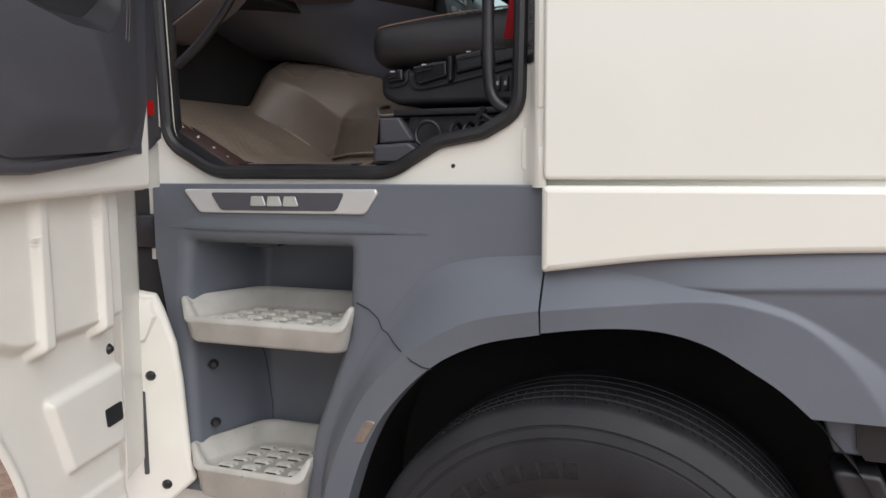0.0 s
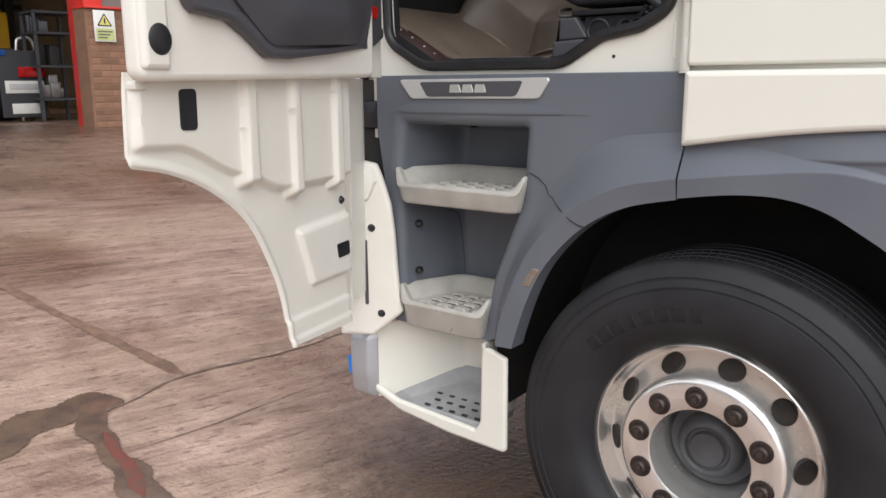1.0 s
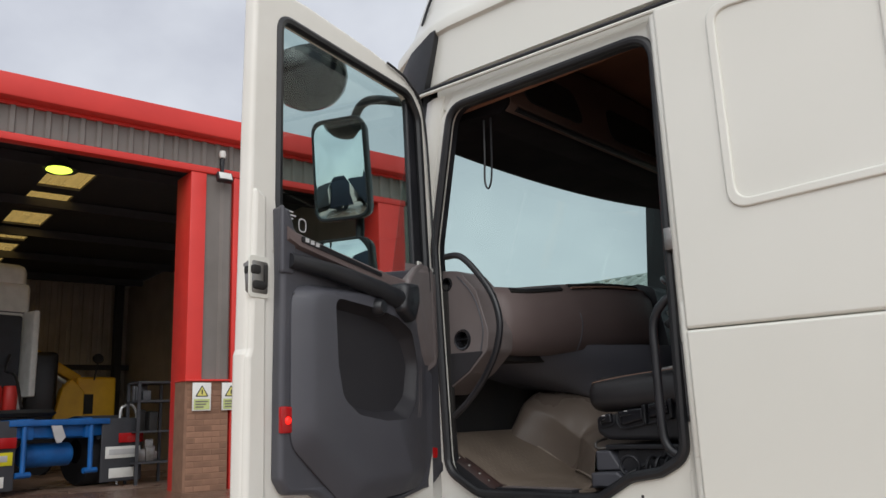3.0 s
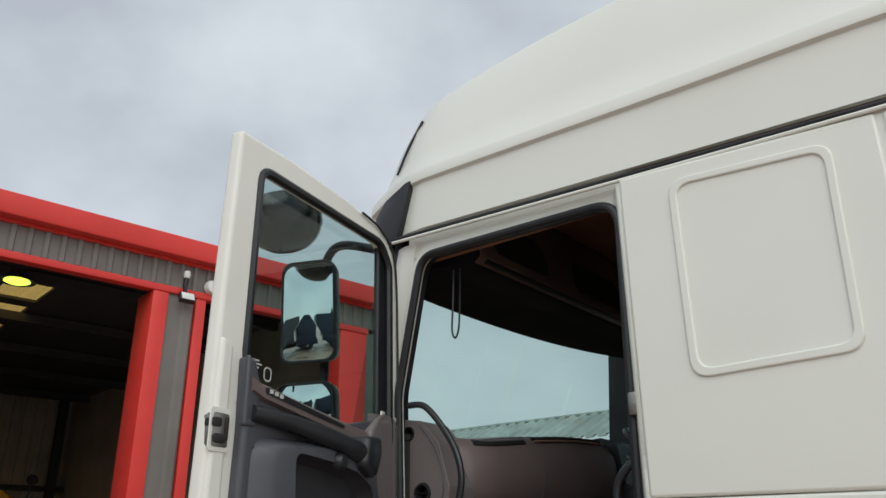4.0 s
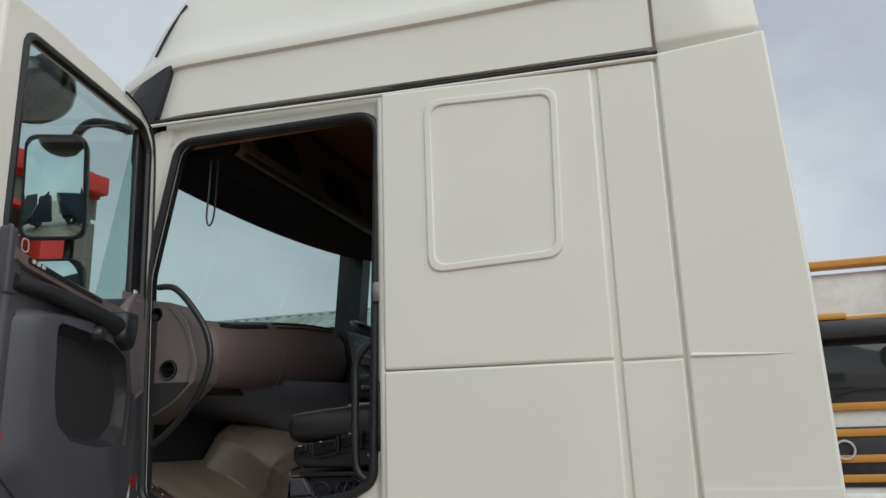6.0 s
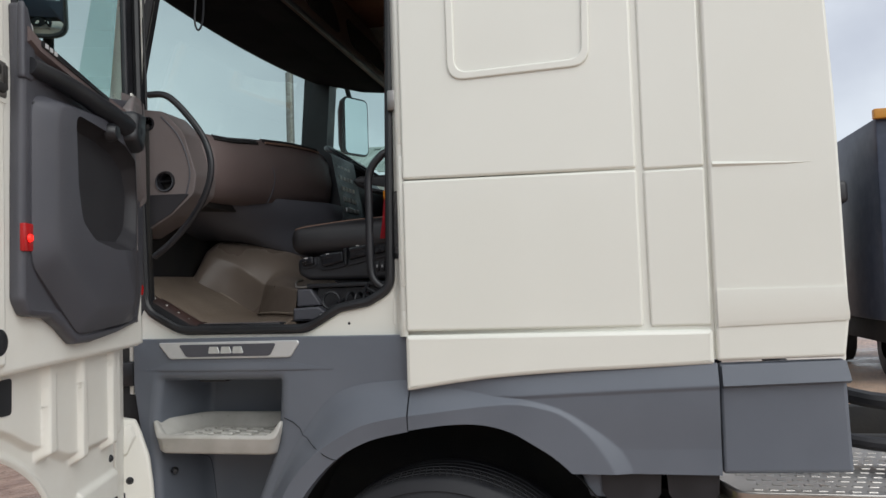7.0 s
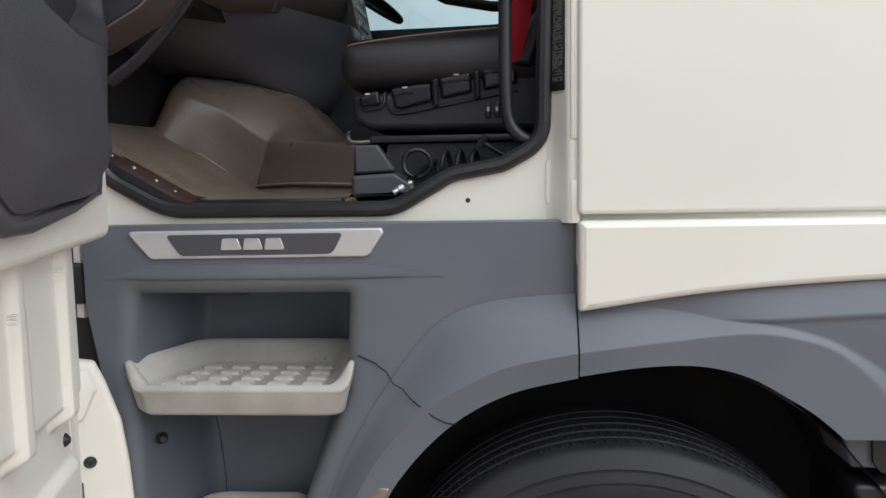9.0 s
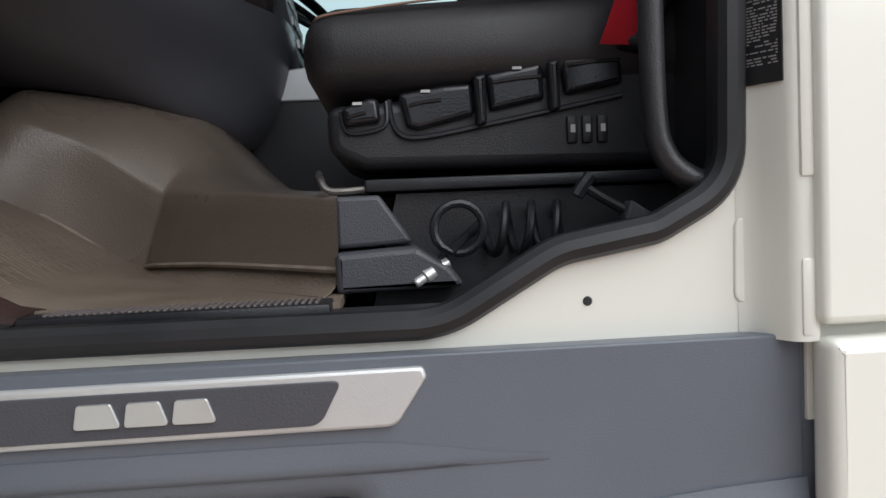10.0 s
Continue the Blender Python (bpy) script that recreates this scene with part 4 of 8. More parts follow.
# far side, front, back and floor of the cab
FAR = 4.175
far_hole = arc_poly([(-1.43, 2.30), (-0.75, 2.31), (-0.35, 2.32), (-0.32, 3.03), (-1.40, 3.05)], 0.06)
part("far_side", plate([arc_poly([(-1.62, 1.3), (0.72, 1.3), (0.72, 3.10), (-1.50, 3.12), (-1.60, 2.2)], 0.02), far_hole], 0.05), WHITE, truck, "", side(FAR))
part("far_trim", plate([arc_poly([(-1.60, 1.3), (0.72, 1.3), (0.72, 3.10), (-1.49, 3.12), (-1.58, 2.2)], 0.02), far_hole], 0.01), TRIM, truck, "dark inner lining", side(FAR - 0.052))
part("far_window", plate([far_hole], 0.006), GLASS, truck, "tinted side window", side(FAR - 0.02)).visible_shadow = False
part("cab_back", box(0.64, 0.70, YS + 0.09, FAR - 0.06, 1.3, 3.4), TRIM, truck, "dark rear wall lining")
part("cab_floor", box(-1.3, 0.66, YS + 0.06, FAR - 0.06, 1.40, 1.50), DARK, truck)
# roof
ROOF = [(-1.52, 3.33, 3.44), (-1.40, 3.352, 3.70), (-1.24, 3.362, 3.85), (-0.70, 3.352, 3.96), (-0.05, 3.338, 4.0), (0.42, 3.334, 3.98), (0.72, 3.326, 3.93)]


def roof_lean(z):
    """How far the rear edge of the roof leans forward at a height."""
    return 0.33 * max(0.0, min(z, 3.92) - 3.31) ** 2


def roof_ring(x, zc, zt, nose):
    """Cross-section from the near rail over the top to the far rail."""
    base = 3.045 + (0.72 - x) * 0.035
    h = zt - zc
    prof = [(0.014, base), (0.018, zc - 0.060), (0.017, zc - 0.046), (0.010, zc - 0.041), (0.001, zc - 0.037), (0.000, zc - 0.031), (0.004, zc + 0.006), (0.008, zc + 0.018), (0.016, zc + 0.030), (0.05, zc + h * 0.25), (0.085, zc + h * 0.55), (0.15, zc + h * 0.82), (0.27, zc + h * 0.97), (0.5, zc + h * 1.01)]
    w = FAR - YS - 2 * nose
    s = min(1, max(0, (x + 0.5) / 1.22))
    near = [(x - roof_lean(z) * s, YS + nose + d, z) for d, z in prof]
    far = [(x - roof_lean(z) * s, FAR - nose - d, z) for d, z in reversed(prof)]
    return near + far


rings = []
for x, zc, zt in glide(ROOF, 4):
    nose = max(0, (-1.2 - x)) * 0.32
    rings.append(roof_ring(x, zc, zt, nose))
part("roof", to_mesh(shell(loft(rings, False, False), 0.02), "roof", 28), WHITE, truck, "smooth moulded white high roof")
part("roof_rail", tube([(-1.29, YS + 0.006, 3.092), (-0.25, YS + 0.004, 3.05), (0.735, YS + 0.004, 3.016)], 0.008, 8), BLACK, truck, "thin dark roof drip rail")
part("roof_rail", tube([(-1.29, YS + 0.0, 3.076), (-0.25, YS - 0.002, 3.034), (0.735, YS - 0.002, 3.0)], 0.007, 8), WHITE, truck)
rows = []
for d, z, xr, pull in ((0.034, 3.014, 1.050, 0.0), (0.006, 3.040, 1.054, 0.0), (0.004, 3.060, 1.058, 0.0), (0.012, 3.27, 1.040, 0.0), (0.020, 3.34, 1.030, 0.0), (0.050, 3.454, 1.014, 0.0), (0.085, 3.644, 0.992, 0.0), (0.150, 3.816, 0.978, 0.0), (0.215, 3.905, 0.972, 0.01), (0.25, 3.96, 0.972, 0.06), (0.29, 4.05, 0.975, 0.16), (0.36, 4.13, 0.980, 0.24), (0.50, 4.21, 0.990, 0.31), (0.72, 4.26, 1.0, 0.35), (1.0, 4.28, 1.0, 0.37)):
    xf = 0.733 - roof_lean(z) - pull
    low = min(z, 3.90)
    rows.append([(xf - 0.25 * (z - low) - 0.002, YS + d + 0.012, low), (xf, YS + d, z), (xf + 0.012, YS + d - 0.006, z), ((xf + xr) / 2, YS + d - 0.006, z + 0.002), (xr - 0.02, YS + d - 0.004, z), (xr, YS + d + 0.012, z)])
rows += [[(x, YS + FAR - y, z) for x, y, z in r] for r in reversed(rows)]
part("roof_deflector", to_mesh(shell(loft(rows, False, False), 0.02), "deflector", 45), WHITE, truck, "white rear roof deflector")
part("gap_seal", box(0.70, 0.748, YS + 0.065, YS + 0.085, 1.06, 1.40), SEAL, truck, "black seal behind the panel gap")
part("gap_filler", box(0.712, 0.738, YS + 0.012, YS + 0.050, 1.41, 3.0), WHITE, truck)
part("corner_cap", to_mesh(loft([[(x0, YS + d, z + 0.38 * (x0 - xb) * max(0.0, z - 3.10) / 0.235) for x0, d in ((xa, 0.03), (xa + 0.06, 0.004), (xb - 0.02, -0.006), (xb, 0.0), (xb, 0.03))] for z, xa, xb in ((3.085, -1.40, -1.275), (3.10, -1.41, -1.268), (3.20, -1.42, -1.235), (3.30, -1.42, -1.205), (3.335, -1.40, -1.20))]), "cap", 45), BLACK, truck, "black corner cap")
part("marker_strip", tube(glide([(-1.345, YS + 0.082, 3.44), (-1.29, YS + 0.092, 3.56), (-1.22, YS + 0.108, 3.68)], 6), 0.006, 8), BLACK, truck, "thin dark roof-corner strip")
part("side_crease", loft([[(0.74, YS - 0.005, 2.018), (0.74, YS - 0.013, 2.008), (0.74, YS - 0.005, 2.0)], [(0.95, YS - 0.005, 2.004), (0.95, YS - 0.009, 2.0), (0.95, YS - 0.005, 1.996)], [(1.03, YS - 0.004, 2.001), (1.03, YS - 0.005, 1.999), (1.03, YS - 0.004, 1.997)]]), WHITE, truck)

# grey lower panels
ARCH = [(-0.730, 0.70), (-0.718, 0.745), (-0.675, 0.87), (-0.615, 0.98), (-0.51, 1.09), (-0.39, 1.157), (-0.25, 1.19), (-0.123, 1.208), (-0.011, 1.209), (0.083, 1.186), (0.161, 1.143), (0.223, 1.103), (0.277, 1.056)]
arch = glide(ARCH, 4)
left_arch = [p for p in arch if p[0] <= -0.25] + [(-0.252, 1.19)]
NICHE = [(-1.210, 0.700, 0.02), (-0.838, 0.700, 0.02), (-0.80, 0.88, 0.06), (-0.70, 1.13, 0.05), (-0.685, 1.385, 0.05), (-1.205, 1.385, 0.05), (-1.222, 1.22, 0.3)]
niche = arc_poly(NICHE, 0.03, 5)
outer = [(-1.285, 1.50), (-1.285, 1.33), (-1.247, 1.10), (-1.232, 0.90), (-1.226, 0.688), (-0.84, 0.688), (-0.815, 0.70)] + left_arch + [(-0.253, 1.50)]
part("step_panel", plate([outer, niche], 0.03, 0.003), GREY, truck, "grey moulded step panel", side(YS + 0.042))


def resample(pts, n):
    """n points at even steps along a 2D or 3D line."""
    P = [Vector(p) for p in pts]
    L = [0]
    for a, b in zip(P, P[1:]):
        L.append(L[-1] + (b - a).length)
    out = []
    j = 0
    for i in range(n):
        s = L[-1] * i / (n - 1)
        while j < len(P) - 2 and L[j + 1] < s:
            j += 1
        t = (s - L[j]) / max(1e-9, L[j + 1] - L[j])
        out.append(tuple(P[j].lerp(P[j + 1], t)))
    return out


def skin(curves, n=28):
    """Skin across several curves, each given as ([(x, z), ...], y)."""
    rows = []
    for pts, y in curves:
        sm = resample(glide(pts, 8), n)
        rows.append([(x, y, z) if not isinstance(y, (list, tuple)) else (x, y[0] + (y[1] - y[0]) * i / (n - 1), z) for i, (x, z) in enumerate(sm)])
    return loft(rows, False, False)


def mid_line(a, b, f, n=8):
    """A line between two lines of (x, z)."""
    return [tuple(p + (q - p) * f for p, q in zip(u, v)) for u, v in zip(resample(glide(a, 6), n), resample(glide(b, 6), n))]


UC = [(-0.810, 0.70), (-0.80, 0.80), (-0.755, 0.95), (-0.685, 1.09), (-0.60, 1.215), (-0.525, 1.296), (-0.42, 1.335), (-0.252, 1.350)]
UC2 = [(-0.802, 0.70), (-0.79, 0.80), (-0.738, 0.95), (-0.662, 1.08), (-0.575, 1.185), (-0.50, 1.262), (-0.41, 1.298), (-0.252, 1.310)]
RID = [(-0.775, 0.70), (-0.765, 0.77), (-0.72, 0.90), (-0.655, 1.02), (-0.565, 1.115), (-0.47, 1.175), (-0.385, 1.212), (-0.252, 1.238)]
ARL = [(-0.730, 0.70), (-0.718, 0.745), (-0.675, 0.87), (-0.615, 0.98), (-0.51, 1.09), (-0.39, 1.157), (-0.252, 1.190)]
part("arch_flare", to_mesh(shell(skin([(UC, YS + 0.0125), (mid_line(UC, UC2, 0.5), YS + 0.008), (UC2, YS - 0.001), (mid_line(UC2, RID, 0.5), YS - 0.024), (RID, YS - 0.042), (ARL, YS - 0.034), (ARL, YS + 0.03)]), 0.004), "flare", 26), GREY, truck, "flared grey wheel arch lip")
RR = [(-0.248, 1.238), (-0.09, 1.258), (0.068, 1.274), (0.161, 1.266), (0.254, 1.236), (0.331, 1.173), (0.385, 1.10), (0.408, 1.056)]
ARR = [(-0.248, 1.190), (-0.123, 1.208), (-0.011, 1.209), (0.083, 1.186), (0.161, 1.143), (0.223, 1.103), (0.277, 1.056)]


def on_line(line, x):
    """Height of a line of (x, z) at x."""
    for (x0, z0), (x1, z1) in zip(line, line[1:]):
        if x0 <= x <= x1:
            return z0 + (z1 - z0) * (x - x0) / (x1 - x0)
    return line[0][1] if x < line[0][0] else line[-1][1]


def ease(a, b, x):
    t = min(1.0, max(0.0, (x - a) / (b - a)))
    return t * t * (3 - 2 * t)


CREASE = [(-0.248, 1.300), (0.0, 1.300), (0.125, 1.300), (0.40, 1.314), (0.74, 1.330)]


def arch_sheet():
    """Wheel arch panel: a tilted upper face down to a crease, a lower face that falls away, and the flare round the wheel."""
    ridge = [(Vector(a), Vector(b) - Vector(a)) for a, b in zip(glide(RR, 10), glide(RR, 10)[1:])]
    top, low = glide(WB, 4), glide(ARR, 6)
    rows = []
    for i in range(161):
        x = -0.248 + 0.976 * i / 160
        zt = on_line(top, x) + 0.002
        zb = on_line(low, x) if x < 0.277 else 1.056
        col = [(x, YS + 0.030, zt + 0.001), (x, YS + 0.004, zt)]
        for k in range(71):
            z = zt + (zb - zt) * k / 70
            zc = on_line(CREASE, x)
            h = 0.022 * (zt - z) / max(0.01, zt - zc) if z > zc else 0.022 - 0.020 * ease(zc, 1.056, z) - 0.006 * ease(zc, zc - 0.012, z)
            h *= ease(-0.10, 0.16, x)
            p = Vector((x, z))
            foot, d = min(((a + d * min(1.0, max(0.0, (p - a).dot(d) / d.length_squared)), d) for a, d in ridge), key=lambda q: (p - q[0]).length_squared)
            gap = (p - foot).length
            out = (p - foot).x * -d.y + (p - foot).y * d.x > 0
            along = ease(-0.25, 0.45, foot.x)
            wide = 0.075 - 0.040 * ease(-0.2, 0.1, foot.x) + 0.020 * ease(0.25, 0.42, foot.x)
            peak = 0.042 - 0.024 * along
            f = peak * (1.0 - min(1.0, gap / wide)) if out else peak - 0.10 * gap * (1 - along)
            col.append((x, YS - 0.001 - max(h, f), z))
        col.append((x, YS + 0.03, zb + 0.003))
        rows.append(col)
    return shell(loft(rows, False, False), 0.003)


part("arch_panel", to_mesh(arch_sheet(), "arch_panel", 60), GREY, truck, "grey wheel arch panel with a flared lip")
part("swage", to_mesh(shell(skin([([(0.74, 1.389), (1.092, 1.400)], YS + 0.003), ([(0.74, 1.330), (1.10, 1.345)], YS - 0.014), ([(0.74, 1.323), (1.10, 1.338)], YS + 0.003)], 6), 0.004), "swage", 25), GREY, truck)
part("swage", to_mesh(shell(skin([([(0.735, 1.62), (1.10, 1.62)], YS - 0.0052), ([(0.735, 1.525), (1.106, 1.540)], YS - 0.0105), ([(0.735, 1.508), (1.106, 1.522)], YS - 0.0052)], 6), 0.004), "swage", 25), WHITE, truck)

# niche behind the steps
cx, cz = -0.955, 1.05
def niche_ring(y, inset, fx=1.0, fz=1.0):
    """The recess outline pulled in, at one depth."""
    return [(cx + (x - cx) * fx, y, cz + (z - cz) * fz) for x, z in scale_loop(niche, -inset)]


rim_r = 0.034
lip_rows = [niche_ring(YS + 0.0118, -0.010), niche_ring(YS + 0.0116, -0.004)] + [niche_ring(YS + 0.0125 + rim_r * (1 - math.cos(a)), rim_r * math.sin(a)) for a in (radians(15 * k) for k in range(1, 7))]
part("step_niche", to_mesh(loft(lip_rows + [niche_ring(YS + 0.07, rim_r + 0.004), niche_ring(YS + 0.25, rim_r, 0.86, 0.95), niche_ring(YS + 0.29, rim_r, 0.82, 0.93), niche_ring(YS + 0.305, rim_r, 0.74, 0.88)], True, "last"), "niche", 60), GREY, truck, "recess behind the steps")
part("courtesy_lamp", to_mesh(box(-1.06, -0.95, YS + 0.07, YS + 0.12, 1.338, 1.358, 0.008), "lamp"), BLACK, truck, "small black courtesy lamp")
for z in (1.02, 0.86):
    part("screw", lathe([(0, 0.012), (0.007, 0.012), (0.012, 0.006), (0.014, 0)], 10), BLACK, truck, "", pose(-1.160, YS + 0.070, z, 90, 0, 35))


def tray(x0, x1, y0, y1, z0, drop):
    """Moulded step tray: low front lip, side walls that sweep up to a high back rim, sunk tread."""
    def ring(dx, df, db, z, rim, pinch=0.055):
        pts = arc_poly([(x0 + dx, y0 + df + 0.036, 0.024), (x0 + dx + 0.040, y0 + df, 0.024), (x1 - dx, y0 + df, 0.040), (x1 - pinch - dx, y1 - db, 0.05), (x0 + pinch + 0.02 + dx, y1 - db, 0.06)], 0.03, 9)
        out = []
        for x, y in pts:
            f = min(1, max(0, (y - y0) / 0.032))
            g = min(1, max(0, (y - y0) / (y1 - y0)))
            out.append((x, y, z + rim * (0.050 * f * f * (3 - 2 * f) - 0.006 * g)))
        return out
    return loft([ring(0.026, 0.012, 0.02, z0 - drop, 0), ring(0.022, 0.004, 0.01, z0 - drop + 0.008, 0), ring(0.012, 0.002, 0.005, z0 + 0.043, 0), ring(0.004, 0.000, 0.0, z0 + 0.046, 0.5), ring(0.0, 0.0, 0.0, z0 + 0.050, 1),
                 ring(0.003, 0.003, 0.004, z0 + 0.054, 1), ring(0.009, 0.006, 0.010, z0 + 0.054, 1), ring(0.016, 0.010, 0.020, z0 + 0.050, 0.85), ring(0.034, 0.016, 0.042, z0 + 0.048, 0.12), ring(0.044, 0.022, 0.055, z0 + 0.047, 0.0)])


def cleat_shape():
    """One worn raised cleat."""
    return loft([[(x, y, z) for x, y in arc_poly([(-a, -b), (a, -b), (a, b), (-a, b)], 0.006, 2)] for z, a, b in ((-0.003, 0.0245, 0.0150), (0.0035, 0.0225, 0.0130), (0.0050, 0.0200, 0.0105))])


CLEAT = to_mesh(cleat_shape(), "cleat", 50)
# thin dark dash laid in front of a cleat as its shadow
CLEAT_SHADE = to_mesh(box(-0.015, 0.015, -0.0022, 0.0022, -0.002, 0.0004), "tread_slot")
SY = YS - 0.026
st = part("step", to_mesh(tray(-1.210, -0.703, SY, SY + 0.290, 1.106, 0.006), "tray", 55), STEPGREY, truck, "pale grey moulded step, scuffed")
for i in range(5):
    for j in range(4):
        x, y = -1.112 + 0.077 * i + 0.006 * j - 0.012 * (i - 2) * j / 3, SY + 0.058 + 0.047 * j
        part("cleat", CLEAT, STEPCLEAT, st, "", pose(x, y, 1.1545))
st = part("step", to_mesh(tray(-1.200, -0.826, SY, SY + 0.290, 0.718, 0.026), "tray", 55), STEPGREY, truck, "pale grey moulded step, scuffed")
for i in range(4):
    for j in range(4):
        x, y = -1.098 + 0.070 * i + 0.006 * j - 0.010 * (i - 1.5) * j / 3, SY + 0.058 + 0.047 * j
        part("cleat", CLEAT, STEPCLEAT, st, "", pose(x, y, 0.7665))
        part("tread_slot", CLEAT_SHADE, DARK, st, "", pose(x, y - 0.017, 0.7662))


CLEAT2 = to_mesh(box(-0.012, 0.012, -0.006, 0.006, -0.003, 0.002, 0.003, 1), "slot")
# lowest step: white box with a grey tread
bs = part("bottom_step", plate([arc_poly([(-1.30, 0.447, 0.01), (-1.20, 0.413, 0.1), (-0.875, 0.392, 0.01), (-0.856, 0.42, 0.05), (-0.852, 0.682, 0.03), (-0.760, 0.652, 0.01), (-0.758, 0.340, 0.02), (-0.974, 0.348, 0.3), (-1.19, 0.375, 0.2), (-1.30, 0.420, 0.01)], 0.01)], 0.022, 0.010), WHITE, truck, "white lowest step moulding", side(YS + 0.008))
WALL = [(-1.300, YS + 0.004, 0.662), (-1.19, YS + 0.125, 0.687), (-1.115, YS + 0.215, 0.720), (-1.07, YS + 0.245, 0.727), (-0.97, YS + 0.252, 0.726), (-0.885, YS + 0.245, 0.720), (-0.852, YS + 0.19, 0.707), (-0.850, YS + 0.11, 0.687), (-0.848, YS + 0.055, 0.685), (-0.846, YS + 0.004, 0.678)]
wall = glide(WALL, 5)
part("back_wall", to_mesh(shell(loft([[(x, y, 0.40) for x, y, z in wall], [(x, y, 0.425 + (z - 0.425) * 0.5) for x, y, z in wall], wall], False, False), 0.012), "steps_back", 50), WHITE, bs, "white wrap-round wall of the lowest step")
dish = [(-1.275, YS + 0.014), (-0.862, YS + 0.014), (-0.858, YS + 0.05), (-0.862, YS + 0.12), (-0.87, YS + 0.235), (-1.09, YS + 0.235)]
def dish_ring(f, z, lift):
    c = Vector((-1.01, YS + 0.115))
    out = []
    for x, y in arc_poly(dish, 0.03, 5, True):
        p = c + (Vector((x, y)) - c) * f
        out.append((p.x, p.y, z + lift * max(0, (y - YS - 0.02) / 0.22)))
    return out
part("tread_tray", to_mesh(loft([dish_ring(0.98, 0.36, 0), dish_ring(1.0, 0.400, 0.09), dish_ring(0.96, 0.404, 0.09), dish_ring(0.80, 0.390, 0.055), dish_ring(0.76, 0.388, 0.052)]), "dish", 50), STEPDARK, bs, "grey lowest tread")
for i in range(5):
    for j in range(4):
        part("drain_slot", CLEAT2, BLACK, bs, "", pose(-1.115 + 0.052 * i + 0.016 * (j % 2), YS + 0.05 + 0.036 * j, 0.396 + 0.0085 * j, 13.3, 0, 0))
def cap_ring(z, back, top):
    return [(x + 0.3 * back, y + back, z) for x, y in arc_poly([(-1.40, YS + 0.06), (-1.412, YS - 0.012), (-1.385, YS - 0.040), (-1.315, YS - 0.036), (-1.288, YS - 0.004), (-1.31, YS + 0.06)], 0.014, 4, True)]
part("corner_cap", to_mesh(loft([cap_ring(0.400, 0.022, 0), cap_ring(0.418, 0.006, 0), cap_ring(0.50, 0.0, 0), cap_ring(0.605, 0.0, 0), cap_ring(0.615, 0.004, 0), cap_ring(0.672, 0.034, 0), cap_ring(0.676, 0.042, 0)]), "endcap", 40), SILVERPAINT, bs, "silver-grey end cap")
part("paint_mark", plate([arc_poly([(-1.408, 0.535), (-1.392, 0.54), (-1.390, 0.475), (-1.404, 0.47)], 0.006)], 0.003), BLUEMARK, bs, "blue paint mark", Matrix.Translation((0, 0, 0)) @ side(YS - 0.030))
part("bolt", lathe([(0, 0.01), (0.008, 0.01), (0.012, 0.004), (0.016, 0)], 10), BLACK, bs, "", pose(-1.235, YS + 0.074, 0.592, 90, 0, 47))

# white pillar cover beside the steps
COLM = Matrix.Translation((-1.187, YS + 0.018, 0)) @ Matrix.Rotation(radians(27), 4, "Z") @ pose(0, 0, 0, 90, 0, 0)
colo = arc_poly([(-0.215, 0.640, 0.01), (-0.10, 0.642, 0.01), (0.004, 0.728, 0.015), (-0.008, 0.78, 0.05), (-0.016, 0.90, 0.2), (-0.022, 1.0, 0.15), (-0.033, 1.09, 0.1), (-0.060, 1.178, 0.04), (-0.078, 1.222, 0.014), (-0.122, 1.232, 0.02), (-0.215, 1.225, 0.01)], 0.02)
cv = part("pillar_cover", plate([colo], 0.035, 0.013, 3), WHITE_IN, truck, "white pillar cover with bolts", COLM)
part("cover_facet", to_mesh(loft([[(x, z, h) for x, z in arc_poly([(-0.15 + d, 1.085 + d), (-0.105, 1.10 + d), (-0.072 - d, 1.165), (-0.086 - d, 1.212 - d), (-0.15 + d, 1.218 - d)], 0.012, 4)] for h, d in ((0.028, 0.0), (0.040, 0.004), (0.047, 0.012))]), "facet", 40), WHITE_IN, cv, "", COLM)
part("slot", plate([arc_poly([(-0.124, 0.752), (-0.112, 0.752), (-0.113, 0.972), (-0.125, 0.972)], 0.005)], 0.002), HUBGREY, cv, "", COLM @ pose(0, 0, 0.0355))
for u, z in ((-0.098, 1.012), (-0.070, 0.722)):
    part("bolt", lathe([(0, 0.008), (0.007, 0.008), (0.010, 0.004), (0.0135, 0)], 10), BLACK, cv, "", COLM @ pose(u, z, 0.035))
# dark box added as the shade in the gap behind the cover
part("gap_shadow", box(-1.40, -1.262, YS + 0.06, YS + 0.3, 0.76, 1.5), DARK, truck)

# brand plate over the steps
pl_o = arc_poly([(-1.185, 1.487), (-0.645, 1.489), (-0.642, 1.478, 0.006), (-0.674, 1.430, 0.02), (-1.135, 1.428, 0.02)], 0.008)
bp = part("sill_plate", plate([pl_o], 0.010, 0.004), SATIN, truck, "brushed metal sill plate", side(YS + 0.014))
part("inlay", plate([arc_poly([(-1.098, 1.479), (-0.725, 1.480), (-0.748, 1.437, 0.02), (-1.068, 1.435, 0.02)], 0.006)], 0.004, 0.001), TRIM, bp, "dark inlay", side(YS + 0.005))
for x0, w in ((-0.981, 0.045), (-0.934, 0.043), (-0.889, 0.043)):
    part("emblem", plate([arc_poly([(x0, 1.447), (x0 + w, 1.447), (x0 + w * 0.8, 1.471), (x0 + 0.004, 1.471)], 0.004)], 0.004, 0.001), LOGO, bp, "plain silver emblem bar", side(YS + 0.002))
